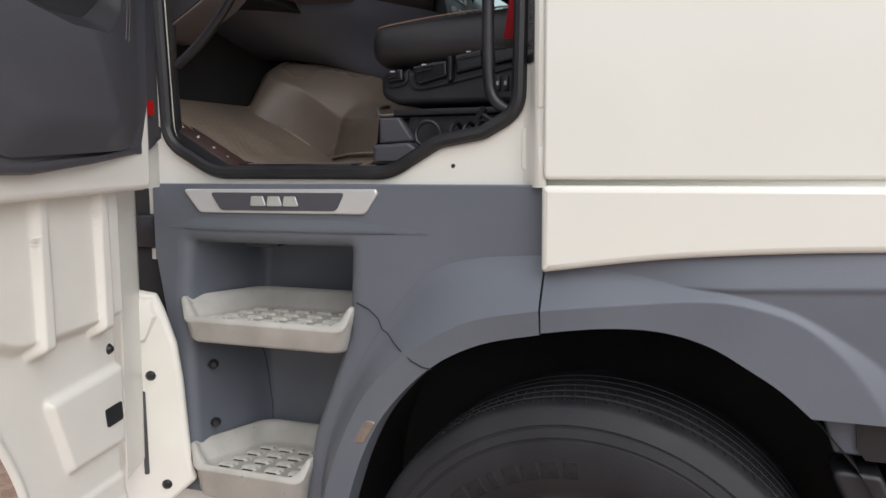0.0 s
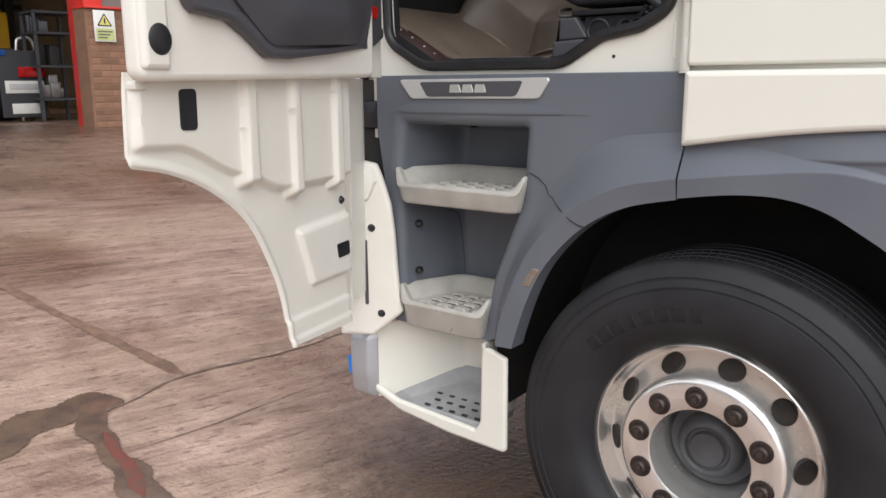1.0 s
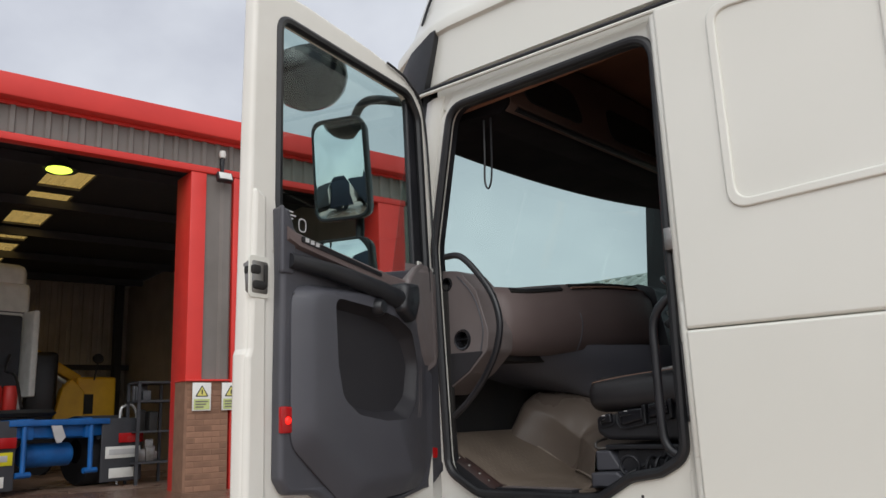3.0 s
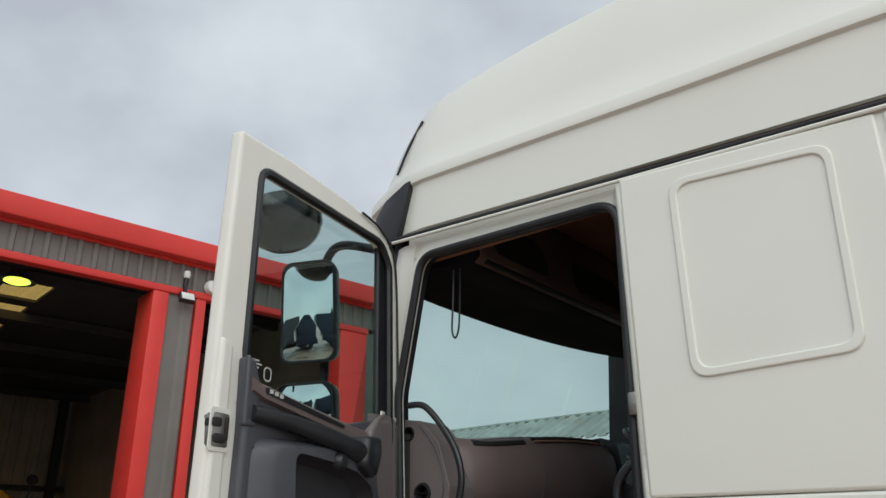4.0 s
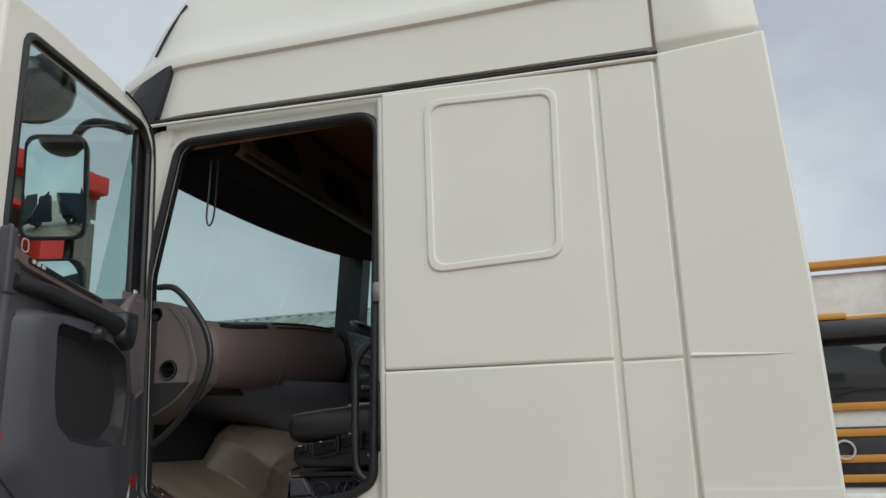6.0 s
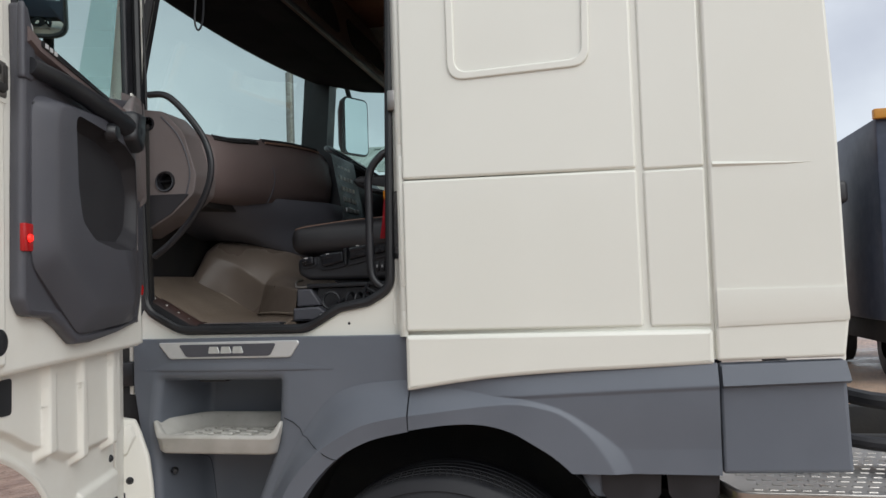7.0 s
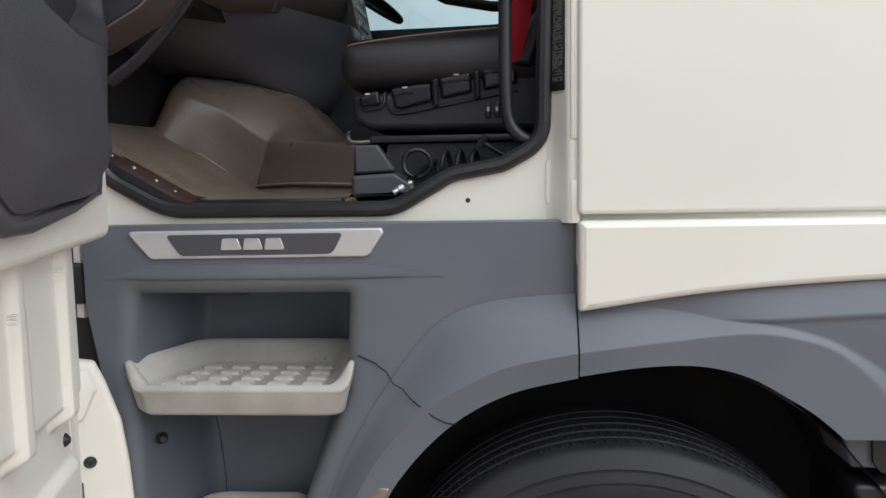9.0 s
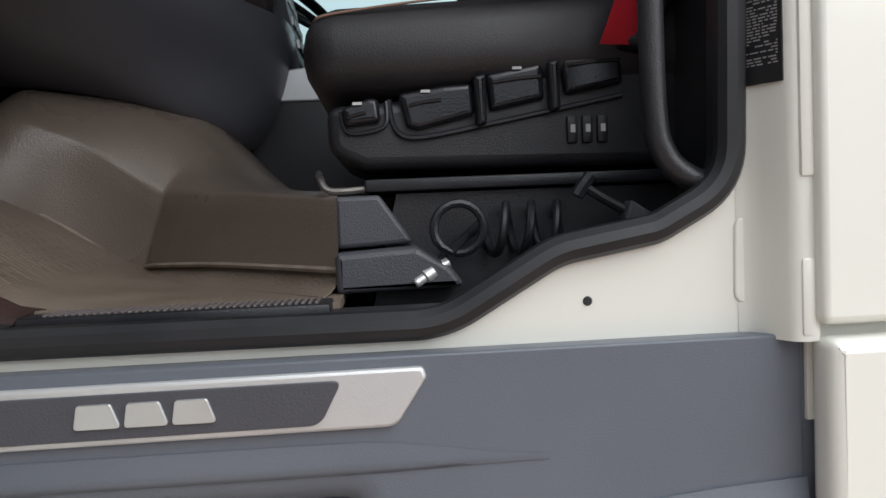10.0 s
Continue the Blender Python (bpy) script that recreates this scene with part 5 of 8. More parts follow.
# long scoop under the plate
def scoop():
    """A soft ledge over the step recess that dies away towards the wheel arch."""
    rows = []
    for k in range(49):
        x = -1.24 + (1.24 - 0.52) * k / 48
        f = min(1.0, max(0.0, (-0.52 - x) / 0.20))
        f = f * f * (3 - 2 * f) * min(1.0, max(0.0, (x + 1.21) / 0.06))
        rows.append([(x, YS + 0.0123 - d * f, z0 + dz * f) for z0, dz, d in ((1.393, 0.022, 0.0), (1.392, 0.012, 0.0008), (1.391, 0.004, 0.0022), (1.390, -0.001, 0.0018), (1.389, -0.004, 0.0004))] + [(x, YS + 0.035, 1.389 - 0.008 * f)])
    return loft(rows, False, False)


part("scoop_lip", to_mesh(shell(scoop(), 0.002), "lip", 70), GREY, truck)
part("niche_seam", tube(glide([(-1.115, YS + 0.165, 1.055), (-1.09, YS + 0.18, 1.05), (-1.078, YS + 0.19, 1.02), (-1.068, YS + 0.20, 0.90), (-1.066, YS + 0.20, 0.84)], 5), 0.0011, 6), CRACK, truck)
# crack, scuff, reflector
CRACKLINE = [(-0.703, 1.222), (-0.687, 1.215), (-0.669, 1.207), (-0.642, 1.189), (-0.627, 1.167), (-0.609, 1.161), (-0.592, 1.144), (-0.576, 1.132), (-0.55, 1.115), (-0.541, 1.107), (-0.516, 1.094), (-0.495, 1.090)]
CRACKDEEP = (0.010, 0.0105, 0.009, 0.0, -0.011, -0.020, -0.0285, -0.0365, -0.0435, -0.0435, -0.040, -0.037)
part("crack", tube([(x, YS + d - 0.0005, z) for d, (x, z) in zip(CRACKDEEP, CRACKLINE)], 0.0014, 5), CRACK, truck, "hairline crack in the grey panel")
part("reflector", plate([arc_poly([(-0.703, 0.895), (-0.665, 0.90), (-0.632, 0.955), (-0.660, 0.958)], 0.008)], 0.012, 0.004), REFLECTOR, truck, "pale amber side reflector", side(YS - 0.030))
part("hole", lathe([(0, 0.004), (0.004, 0.004), (0.0065, 0.0)], 10), BLACK, truck, "", pose(-0.469, YS + 0.042, 1.541, 90, 0, 0))

# ---- front wheel ----
WC = (-0.165, 1.655, 0.498)
WM = pose(*WC, 90, 0, 0)  # local z points outwards to the near side
wheel = part("wheel", lathe([(0.303, -0.038), (0.3085, -0.041), (0.3085, -0.047), (0.301, -0.049), (0.297, -0.056), (0.293, -0.070), (0.290, -0.088), (0.284, -0.097), (0.276, -0.096), (0.252, -0.070), (0.230, -0.040), (0.222, -0.028), (0.215, -0.021), (0.208, -0.018), (0.140, -0.018), (0.135, -0.021), (0.131, -0.05), (0.129, -0.30), (0.27, -0.30), (0.302, -0.27)], 96), CHROME, truck, "polished aluminium wheel rim", WM)
prof = [(0.304, -0.050), (0.316, -0.024), (0.338, 0.0), (0.362, 0.013), (0.395, 0.018), (0.440, 0.017), (0.462, 0.013), (0.464, 0.010), (0.468, 0.010), (0.470, 0.012), (0.488, 0.006), (0.490, 0.003), (0.494, 0.003), (0.496, 0.005), (0.514, -0.005), (0.526, -0.014), (0.5315, -0.0195), (0.5335, -0.026)]
for k in range(6):
    y = -0.034 - 0.042 * k
    prof += [(0.536 + 0.0012 * min(k, 3), y), (0.537 + 0.0012 * min(k, 3), y - 0.030), (0.526, y - 0.033), (0.526, y - 0.039)]
prof += [(0.534, -0.31), (0.47, -0.33), (0.34, -0.30), (0.30, -0.26)]


def tyre_shape(n):
    """A tyre that stands flattened on the ground."""
    bm = lathe(prof, n)
    for v in bm.verts:
        v.co.y = max(v.co.y, 0.003 - WC[2])
    return bm


tyre = part("tyre", tyre_shape(120), RUBBER, wheel, "black road tyre with ribbed tread", WM)
# cross cuts along the tread ribs
SIPE = to_mesh(box(-0.0013, 0.0013, -0.002, 0.0028, -0.010, 0.010), "sipe")
for k in range(44):
    for j in range(3):
        a = radians(40 + 2.5 * k + 0.8 * j)
        part("tread_cut", SIPE, DARK, tyre, "", WM @ Matrix.Rotation(a - radians(90), 4, "Z") @ pose(0, 0.5365 + 0.0012 * j, -0.049 - 0.042 * j, 0, 0, 0) @ pose(0, 0, 0, 0, 24, 0))
for k in range(8):
    # worn raised maker's lettering, as plain bars
    a = radians(137 - 6.4 * k)
    w = (0.017, 0.019, 0.018, 0.009, 0.018, 0.019, 0.019, 0.016)[k]
    part("raised_bar", box(-w, w, -0.019, 0.019, -0.004, 0.0018, 0.0015, 1), RUBBER_WORN, tyre, "", WM @ Matrix.Rotation(a - radians(90), 4, "Z") @ pose(0, 0.402, 0.0172))
for k in range(10):
    a = radians(36 * k + 23)
    NM = WM @ pose(0.1705 * math.cos(a), 0.1705 * math.sin(a), -0.018)
    nut = part("wheel_nut", lathe([(0.0305, 0.0), (0.0295, 0.003), (0.021, 0.004), (0.019, 0.016), (0.016, 0.019), (0.010, 0.019), (0.009, 0.024), (0.0, 0.025)], 18), NUTBROWN, wheel, "rusty brown wheel nut", NM)
    b = radians(36 * k + 41)
    HM = WM @ Matrix.Rotation(b, 4, "Z") @ pose(0.2545, 0, -0.0665, 0, 50, 0)
    # uncut rim: a dark disc gives each vent hole its shade
    part("hand_hole", lathe([(0.0, -0.001), (0.0305, 0.001), (0.032, 0.0030), (0.034, 0.0015), (0.035, -0.002)], 24), HOLEDARK, wheel, "dark disc painted as the shade of a rim vent hole", HM)
part("hub", lathe([(0.130, -0.165), (0.118, -0.140), (0.094, -0.132), (0.088, -0.108), (0.072, -0.092), (0.062, -0.090), (0.058, -0.097), (0.050, -0.097), (0.046, -0.083), (0.0, -0.080)], 40), HUBGREY, wheel, "grey painted hub cap", WM)
far_wheel = part("wheel", lathe([(0.30, -0.05), (0.26, -0.1), (0.22, -0.02), (0.0, -0.02)], 32), CHROME, truck, "", pose(-0.165, 4.16, 0.498, -90, 0, 0))
part("tyre", lathe(prof, 48), RUBBER, far_wheel, "", pose(-0.165, 4.16, 0.498, -90, 0, 0))

# wheel well
well = [(-0.168 + 0.66 * math.cos(a), 0.56 + 0.66 * math.sin(a)) for a in (math.pi * k / 20 for k in range(-1, 22))]
bm = loft([[(x, YS + 0.03, z) for x, z in well], [(x, YS + 0.55, z) for x, z in well]], False, False)
bmesh.ops.contextual_create(bm, geom=[v for v in bm.verts if v.co.y > YS + 0.5])
part("wheel_well", bm, DARK, truck, "dark wheel well liner")
part("axle", tube([(-0.168, 1.9, 0.5), (-0.168, 3.95, 0.5)], 0.07, 12), DARK, truck)
part("chassis_rail", box(-1.6, 5.5, 2.50, 2.58, 0.75, 1.02, 0.01), DARK, truck)
part("chassis_rail", box(-1.6, 5.5, 3.27, 3.35, 0.75, 1.02, 0.01), DARK, truck)
part("engine", box(-1.2, 0.5, 2.62, 3.23, 0.55, 1.36, 0.04), DARK, truck)
part("underbody", box(-1.5, 0.66, YS + 0.36, FAR - 0.06, 1.22, 1.38), DARK, truck)

# rear mudguard strut, valve block, marker lamp
part("mudguard_strut", plate([arc_poly([(0.315, 0.942), (0.412, 0.938), (0.43, 0.90), (0.488, 0.70), (0.505, 0.45), (0.425, 0.45), (0.405, 0.68), (0.365, 0.84)], 0.02)], 0.10, 0.012), BLACK, truck, "black mudguard strut", side(YS + 0.14))
part("mudguard_cap", plate([arc_poly([(0.30, 1.045), (0.365, 1.045), (0.385, 0.965), (0.328, 0.968)], 0.008)], 0.14, 0.006), GREY, truck, "grey mudguard end cap", side(YS + 0.20))
part("inner_mudguard", box(0.44, 0.50, YS + 0.16, YS + 0.62, 0.30, 0.96, 0.02), DARK, truck, "black inner mudguard")
part("battery_box", box(0.50, 0.68, YS + 0.20, YS + 0.75, 0.30, 0.965, 0.02), DARK, truck, "dark box behind the valve block")
for x0, x1 in ((0.362, 0.550), (0.566, 0.725)):
    part("under_box", loft([[(x0 + d, YS + 0.05, z), (x1 - d, YS + 0.05, z), (x1 - d, YS + 0.5, z), (x0 + d, YS + 0.5, z)] for z, d in ((0.962, 0.02), (0.985, 0.004), (1.052, 0.0))]), BLACK, truck, "dark box under the side panel")
vb = part("valve_block", box(0.515, 0.605, YS + 0.03, YS + 0.14, 0.775, 0.905, 0.012), BLACK, truck, "black valve block")
part("label", box(0.52, 0.60, YS + 0.05, YS + 0.12, 0.905, 0.912, 0.002), YELLOWLABEL, vb, "yellow warning label")
part("bracket", box(0.50, 0.60, YS + 0.08, YS + 0.2, 0.905, 0.93, 0.006), STEEL, vb)
for x in (0.495, 0.515, 0.545, 0.575):
    part("pipe_fitting", lathe([(0, 0.06), (0.008, 0.06), (0.008, 0.035), (0.012, 0.033), (0.012, 0.012), (0.009, 0.010), (0.009, 0)], 12), HUBGREY, vb, "dull pipe fitting", pose(x, YS + 0.115, 0.925, 90, 0, 0) @ Matrix.Scale(0.8, 4))
part("valve_foot", plate([arc_poly([(0.535, 0.78), (0.59, 0.78), (0.588, 0.70), (0.575, 0.672), (0.552, 0.672), (0.538, 0.70)], 0.01), arc_poly([(0.555, 0.715), (0.573, 0.715), (0.573, 0.697), (0.555, 0.697)], 0.008)], 0.008, 0.002), HUBGREY, vb, "dull steel foot plate with a hole", side(YS + 0.12))
ml = part("marker_lamp", box(0.622, 0.650, YS + 0.02, YS + 0.07, 0.765, 0.875, 0.008), ORANGE, truck, "orange side marker lamp")
part("lamp_base", box(0.61, 0.665, YS + 0.04, YS + 0.09, 0.87, 0.91, 0.006), BLACK, ml)

# fuel tank and deck plate
tk = arc_poly([(YS + 0.03, 0.34), (YS + 0.62, 0.34), (YS + 0.62, 0.955), (YS + 0.03, 0.955)], 0.09, 8)
tank = part("fuel_tank", to_mesh(loft([[(x, cy * 1.0, z) for cy, z in [(YS + 0.325 + (y - YS - 0.325) * s, 0.65 + (z - 0.65) * s) for y, z in tk]] for x, s in ((0.655, 0.88), (0.659, 0.93), (0.668, 0.965), (0.682, 0.985), (0.70, 0.996), (0.722, 1.0), (2.2, 1.0))]), "tank", 30), TANKMETAL, truck, "brushed aluminium fuel tank")
fr_o = arc_poly([(0.778, 0.42), (1.42, 0.42), (1.42, 0.917), (0.778, 0.917)], 0.05)
fr_i = arc_poly([(0.806, 0.448), (1.392, 0.448), (1.392, 0.889), (0.806, 0.889)], 0.035)
part("tank_bead", plate([fr_o, fr_i], 0.02, 0.009), TANKMETAL, tank, "pressed raised bead", side(YS + 0.036))
deck_o = arc_poly([(0.728, -(YS + 0.10), 0.02), (0.775, -(YS - 0.05), 0.05), (1.95, -(YS - 0.05), 0.01), (1.95, -(YS + 0.62), 0.01), (0.728, -(YS + 0.62), 0.01)], 0.02)
deck = part("deck_plate", plate([deck_o], 0.012, 0.003), TANKMETAL, truck, "aluminium catwalk tread plate", pose(0, 0, 1.008, 180, 0, 0) @ pose(0, 0, -0.012))
bm = bmesh.new()
for i in range(26):
    for j in range(10):
        if i < 1 and j < 3:
            continue
        add_box(bm, 0.765 + 0.045 * i + 0.02 * (j % 2), 0.793 + 0.045 * i + 0.02 * (j % 2), YS - 0.025 + 0.06 * j, YS - 0.005 + 0.06 * j, 1.016, 1.0222, 0.002, 1)
tagged(part("tread_pattern", bm, TANKMETAL, deck), kind="stuff")
lip_p = [(1.95, YS - 0.05), (1.2, YS - 0.05), (0.80, YS - 0.05), (0.766, YS - 0.035), (0.745, YS + 0.03), (0.728, YS + 0.10), (0.728, YS + 0.3)]
part("deck_edge", to_mesh(shell(loft([[(x, y + 0.004, 1.020) for x, y in lip_p], [(x - 0.002, y - 0.004, 1.016) for x, y in lip_p], [(x, y - 0.004, 0.992) for x, y in lip_p], [(x, y + 0.006, 0.980) for x, y in lip_p]], False, False), 0.004), "deck_edge", 50), TANKMETAL, deck, "rolled front edge")
part("deck_support", box(0.80, 1.95, YS + 0.06, YS + 0.10, 0.95, 1.008, 0.006), TANKMETAL, deck)
part("tank_strap", box(0.812, 1.386, YS + 0.024, YS + 0.034, 0.690, 0.742, 0.004), TANKMETAL, tank, "pressed strap with slots")
for i in range(8):
    part("strap_slot", box(0.825 + 0.07 * i, 0.865 + 0.07 * i, YS + 0.021, YS + 0.0245, 0.722, 0.7275), DARK, tank)


# ---- the open door ----
DX = Vector((-0.2008, 0.9796, 0))
DN = Vector((0.9796, 0.2008, 0))
DM = Matrix(((DX.x, 0, DN.x, -1.235), (DX.y, 0, DN.y, 1.66), (0, 1, 0, 0), (0, 0, 0, 1)))  # local: x = -u, y = height, z = towards the cab


def du(pts):
    return [(-p[0], *p[1:]) for p in pts]


def dw(w):
    return DM @ pose(0, 0, w)


d_out = arc_poly(du([(0.172, 1.492), (0.168, 2.2), (0.128, 2.5), (0.155, 2.92, 0.06), (0.25, 3.015, 0.12), (0.486, 3.04), (0.81, 3.052), (1.032, 3.045, 0.015), (1.045, 2.56), (1.05, 2.2), (1.054, 1.985, 0.008), (1.060, 1.972, 0.008), (1.062, 1.478)]), 0.03)
d_glass = arc_poly(du([(0.17, 2.22), (0.195, 2.88, 0.08), (0.255, 2.955, 0.08), (0.935, 2.960, 0.05), (0.938, 2.40, 0.05), (0.92, 2.22)]), 0.03)
door = part("door", plate([d_out, d_glass], 0.047, 0.014, 3), WHITE_IN, truck, "white cab door, swung wide open", dw(0.028))
part("door_core", plate([arc_poly(du([(0.18, 1.50), (0.175, 2.2), (1.002, 2.2), (1.012, 1.985), (1.018, 1.97), (1.020, 1.50)]), 0.012)], 0.05, 0.012), WHITE, door, "white outer skin of the door", dw(-0.012))
part("door_edge", plate([arc_poly(du([(0.985, 1.50), (0.99, 2.40), (1.036, 2.42), (1.048, 1.985), (1.056, 1.965), (1.059, 1.50)]), 0.012)], 0.03, 0.012), WHITE_IN, door, "", dw(0.055))
part("window_glass", plate([scale_loop(d_glass, 0.01)], 0.005), GLASS, door, "tinted door window, closed", dw(0.03)).visible_shadow = False
gl = [(x, y, 0.070) for x, y in scale_loop(d_glass, 0.0)]
part("window_seal", tube(gl + gl[:2], 0.015, 8, False), SEAL, door, "black window seal", DM)
part("top_seal", tube([(x, y, 0.082) for x, y in glide(du([(0.40, 3.020), (0.33, 3.012), (0.27, 2.995), (0.175, 2.91), (0.145, 2.6), (0.135, 2.3)]), 5)], 0.0045, 8), SEAL, door, "black rubber door edge seal", DM)
HINGE = [(0.215, 0.066), (0.185, 0.060), (0.14, 0.047), (0.10, 0.038), (0.06, 0.029), (0.036, 0.018), (0.024, 0.0)]
part("hinge_edge", to_mesh(shell(loft([[(-u, z, w) for u, w in HINGE] for z in (1.494, 1.50, 1.9, 2.34)], False, False), 0.006), "hinge_edge", 50), WHITE_IN, door, "white rolled hinge edge of the door", DM)
part("quarter_strip", plate([arc_poly(du([(0.165, 2.22), (0.19, 2.90, 0.06), (0.232, 2.95, 0.03), (0.250, 2.95), (0.228, 2.22)]), 0.01)], 0.022, 0.008), BLACK, door, "black window guide strip", dw(0.035))


def ring_of(pts, r, w, n=120):
    """An evenly divided closed outline at one depth, begun near its upper free corner."""
    lp = resample(arc_poly(du(pts), r) + [arc_poly(du(pts), r)[0]], n + 1)[:-1]
    k = min(range(n), key=lambda q: (lp[q][0] + 0.95) ** 2 + (lp[q][1] - 2.3) ** 2)
    return [(x, y, w) for x, y in lp[k:] + lp[:k]]


# inner trim
T_OUT = [(0.962, 2.375, 0.012), (0.955, 2.178), (0.960, 1.92), (0.962, 1.657, 0.03), (0.933, 1.618, 0.03), (0.825, 1.608, 0.04), (0.764, 1.578, 0.05), (0.695, 1.533, 0.03), (0.612, 1.532, 0.05), (0.437, 1.550), (0.225, 1.575, 0.05), (0.185, 1.69, 0.06), (0.180, 2.0), (0.165, 2.30, 0.03), (0.26, 2.30), (0.50, 2.255), (0.90, 2.315, 0.02), (0.925, 2.375, 0.01)]
trim = part("door_trim", plate([arc_poly(du(T_OUT), 0.02)], 0.040, 0.014, 3), TRIM, door, "charcoal moulded door trim", dw(0.068))
B0 = [(0.925, 2.165), (0.928, 1.74), (0.70, 1.560), (0.30, 1.580), (0.195, 1.66), (0.175, 1.95), (0.30, 2.20)]
B1 = [(0.888, 2.150), (0.890, 1.765), (0.672, 1.615), (0.32, 1.625), (0.232, 1.69), (0.215, 1.95), (0.32, 2.18)]
B2 = [(0.868, 2.150), (0.866, 1.790), (0.660, 1.645), (0.33, 1.645), (0.25, 1.71), (0.232, 1.95), (0.33, 2.165)]
PK = [(0.795, 2.137, 0.03), (0.60, 2.124), (0.494, 2.107), (0.392, 2.060), (0.338, 1.972), (0.372, 1.855, 0.04), (0.447, 1.796, 0.04), (0.56, 1.793), (0.69, 1.812), (0.762, 1.857, 0.06), (0.785, 1.95)][::-1]
PI = [(0.772, 2.115, 0.03), (0.60, 2.102), (0.50, 2.085), (0.42, 2.040), (0.372, 1.965), (0.402, 1.868, 0.03), (0.465, 1.822, 0.03), (0.56, 1.820), (0.68, 1.838), (0.738, 1.877, 0.06), (0.762, 1.955)][::-1]
part("trim_bulge", to_mesh(loft([ring_of(B0, 0.07, 0.100), ring_of(B0, 0.07, 0.112), ring_of(B1, 0.07, 0.148), ring_of(B2, 0.07, 0.154), ring_of(PK, 0.06, 0.158)], True, False), "bulge", 45), TRIM, trim, "", DM)
# pocket and groove coloured darker than the trim to stand for their shade
part("trim_pocket", to_mesh(loft([ring_of(PK, 0.06, 0.158), ring_of(PK, 0.06, 0.150), ring_of(PI, 0.05, 0.1125)], True, "last"), "pocket", 45), TRIM_DARK, trim, "recessed door pocket, its shade painted dark", DM)
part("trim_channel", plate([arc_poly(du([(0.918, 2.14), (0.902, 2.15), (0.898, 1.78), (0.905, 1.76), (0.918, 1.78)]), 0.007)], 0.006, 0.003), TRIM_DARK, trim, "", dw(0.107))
for du0 in (0.0, 0.028):
    part("trim_seam", tube([(-u, z, w) for u, z, w in glide([(0.318 - du0, 2.02, 0.155), (0.312 - du0, 1.95, 0.156), (0.325 - du0, 1.86, 0.157), (0.350 - du0, 1.80, 0.157)], 5)], 0.0022, 6), VENTGREY, trim, "", DM)
# the trim rolls back to the door seal at the hinge
def hinge_roll(z0, z1, lift, corner):
    rows = []
    for k in range(13):
        z = z0 + (z1 - z0) * k / 12
        rows.append([(-u, max(z, z0 + corner * rise * (1 - k / 12)), w + lift) for u, w, rise in ((0.300, 0.066, 0.0), (0.262, 0.080, 0.0), (0.225, 0.079, 0.0), (0.185, 0.069, 0.004), (0.14, 0.055, 0.012), (0.10, 0.046, 0.024), (0.065, 0.038, 0.044), (0.044, 0.027, 0.066), (0.036, 0.010, 0.080))])
    return to_mesh(shell(loft(rows, False, False), 0.004), "roll", 60)


part("hinge_roll", hinge_roll(1.572, 2.02, 0.0, 1), TRIM, trim, "", DM)
part("hinge_roll", hinge_roll(2.005, 2.32, 0.0015, 0), VENTGREY, trim, "mauve-grey roll beside the hinge", DM)
# forward cheek at the hinge
dc = part("hinge_cheek", plate([arc_poly(du([(0.385, 2.245, 0.03), (0.30, 2.30, 0.04), (0.235, 2.325, 0.03), (0.150, 2.318, 0.02), (0.140, 1.98, 0.02), (0.215, 1.945, 0.04), (0.285, 1.99), (0.365, 2.09, 0.05)]), 0.02)], 0.055, 0.018, 3), VENTGREY, trim, "mauve-grey hinge-side trim cheek", dw(0.095))
for u, z, r in ((0.232, 2.272, 0.012), (0.275, 2.060, 0.022)):
    part("trim_hole", lathe([(0, -0.004), (r * 0.8, -0.003), (r, 0.002), (r * 1.15, 0.0)], 18), SEAL, dc, "", dw(0.1505) @ pose(-u, z, 0))
# arm rest rail with its block end
arm = [(-0.935, 2.226, 0.112), (-0.80, 2.216, 0.130), (-0.66, 2.196, 0.146), (-0.55, 2.176, 0.156), (-0.45, 2.156, 0.162)]
part("armrest", tube(glide(arm, 6), [0.021 + 0.0005 * i for i in range(25)], 14), BLACK, trim, "black arm rest rail", DM)
part("grab_end", to_mesh(loft([[(x, y, w) for x, y in arc_poly(du([(0.505 - d, 2.125 + d), (0.435 + d, 2.088 + d), (0.372 + d, 2.188 - d), (0.392 + d, 2.222 - d), (0.49 - d, 2.214 - d)]), 0.02)] for w, d in ((0.10, 0.0), (0.176, 0.0), (0.190, 0.006), (0.195, 0.016))]), "grab", 50), BLACK, trim, "", DM)
part("thumb_catch", lathe([(0, 0.03), (0.018, 0.028), (0.026, 0.015), (0.028, 0)], 16), BLACK, trim, "", dw(0.15) @ pose(-0.59, 2.128, 0))
part("window_ledge", to_mesh(loft([[(-u, z + a, w) for a, w in ((0.0, 0.06), (0.022, 0.07), (0.024, 0.10), (0.012, 0.118), (-0.02, 0.122), (-0.03, 0.10))] for u, z in ((0.945, 2.305), (0.90, 2.290), (0.70, 2.262), (0.45, 2.232), (0.36, 2.225))]), "ledge", 50), BROWN, trim, "brown ledge strip", DM)
lb0 = part("ledge_badge", plate([arc_poly(du([(0.895, 2.300), (0.52, 2.246), (0.52, 2.236), (0.895, 2.284)]), 0.004)], 0.003), LABELBLACK, trim, "", dw(0.1205))
for k in range(3):
    part("emblem", box(-0.882 + 0.022 * k, -0.867 + 0.022 * k, 2.2845 - 0.003 * k, 2.2955 - 0.003 * k, 0.1235, 0.1245), INK, lb0, "", DM)
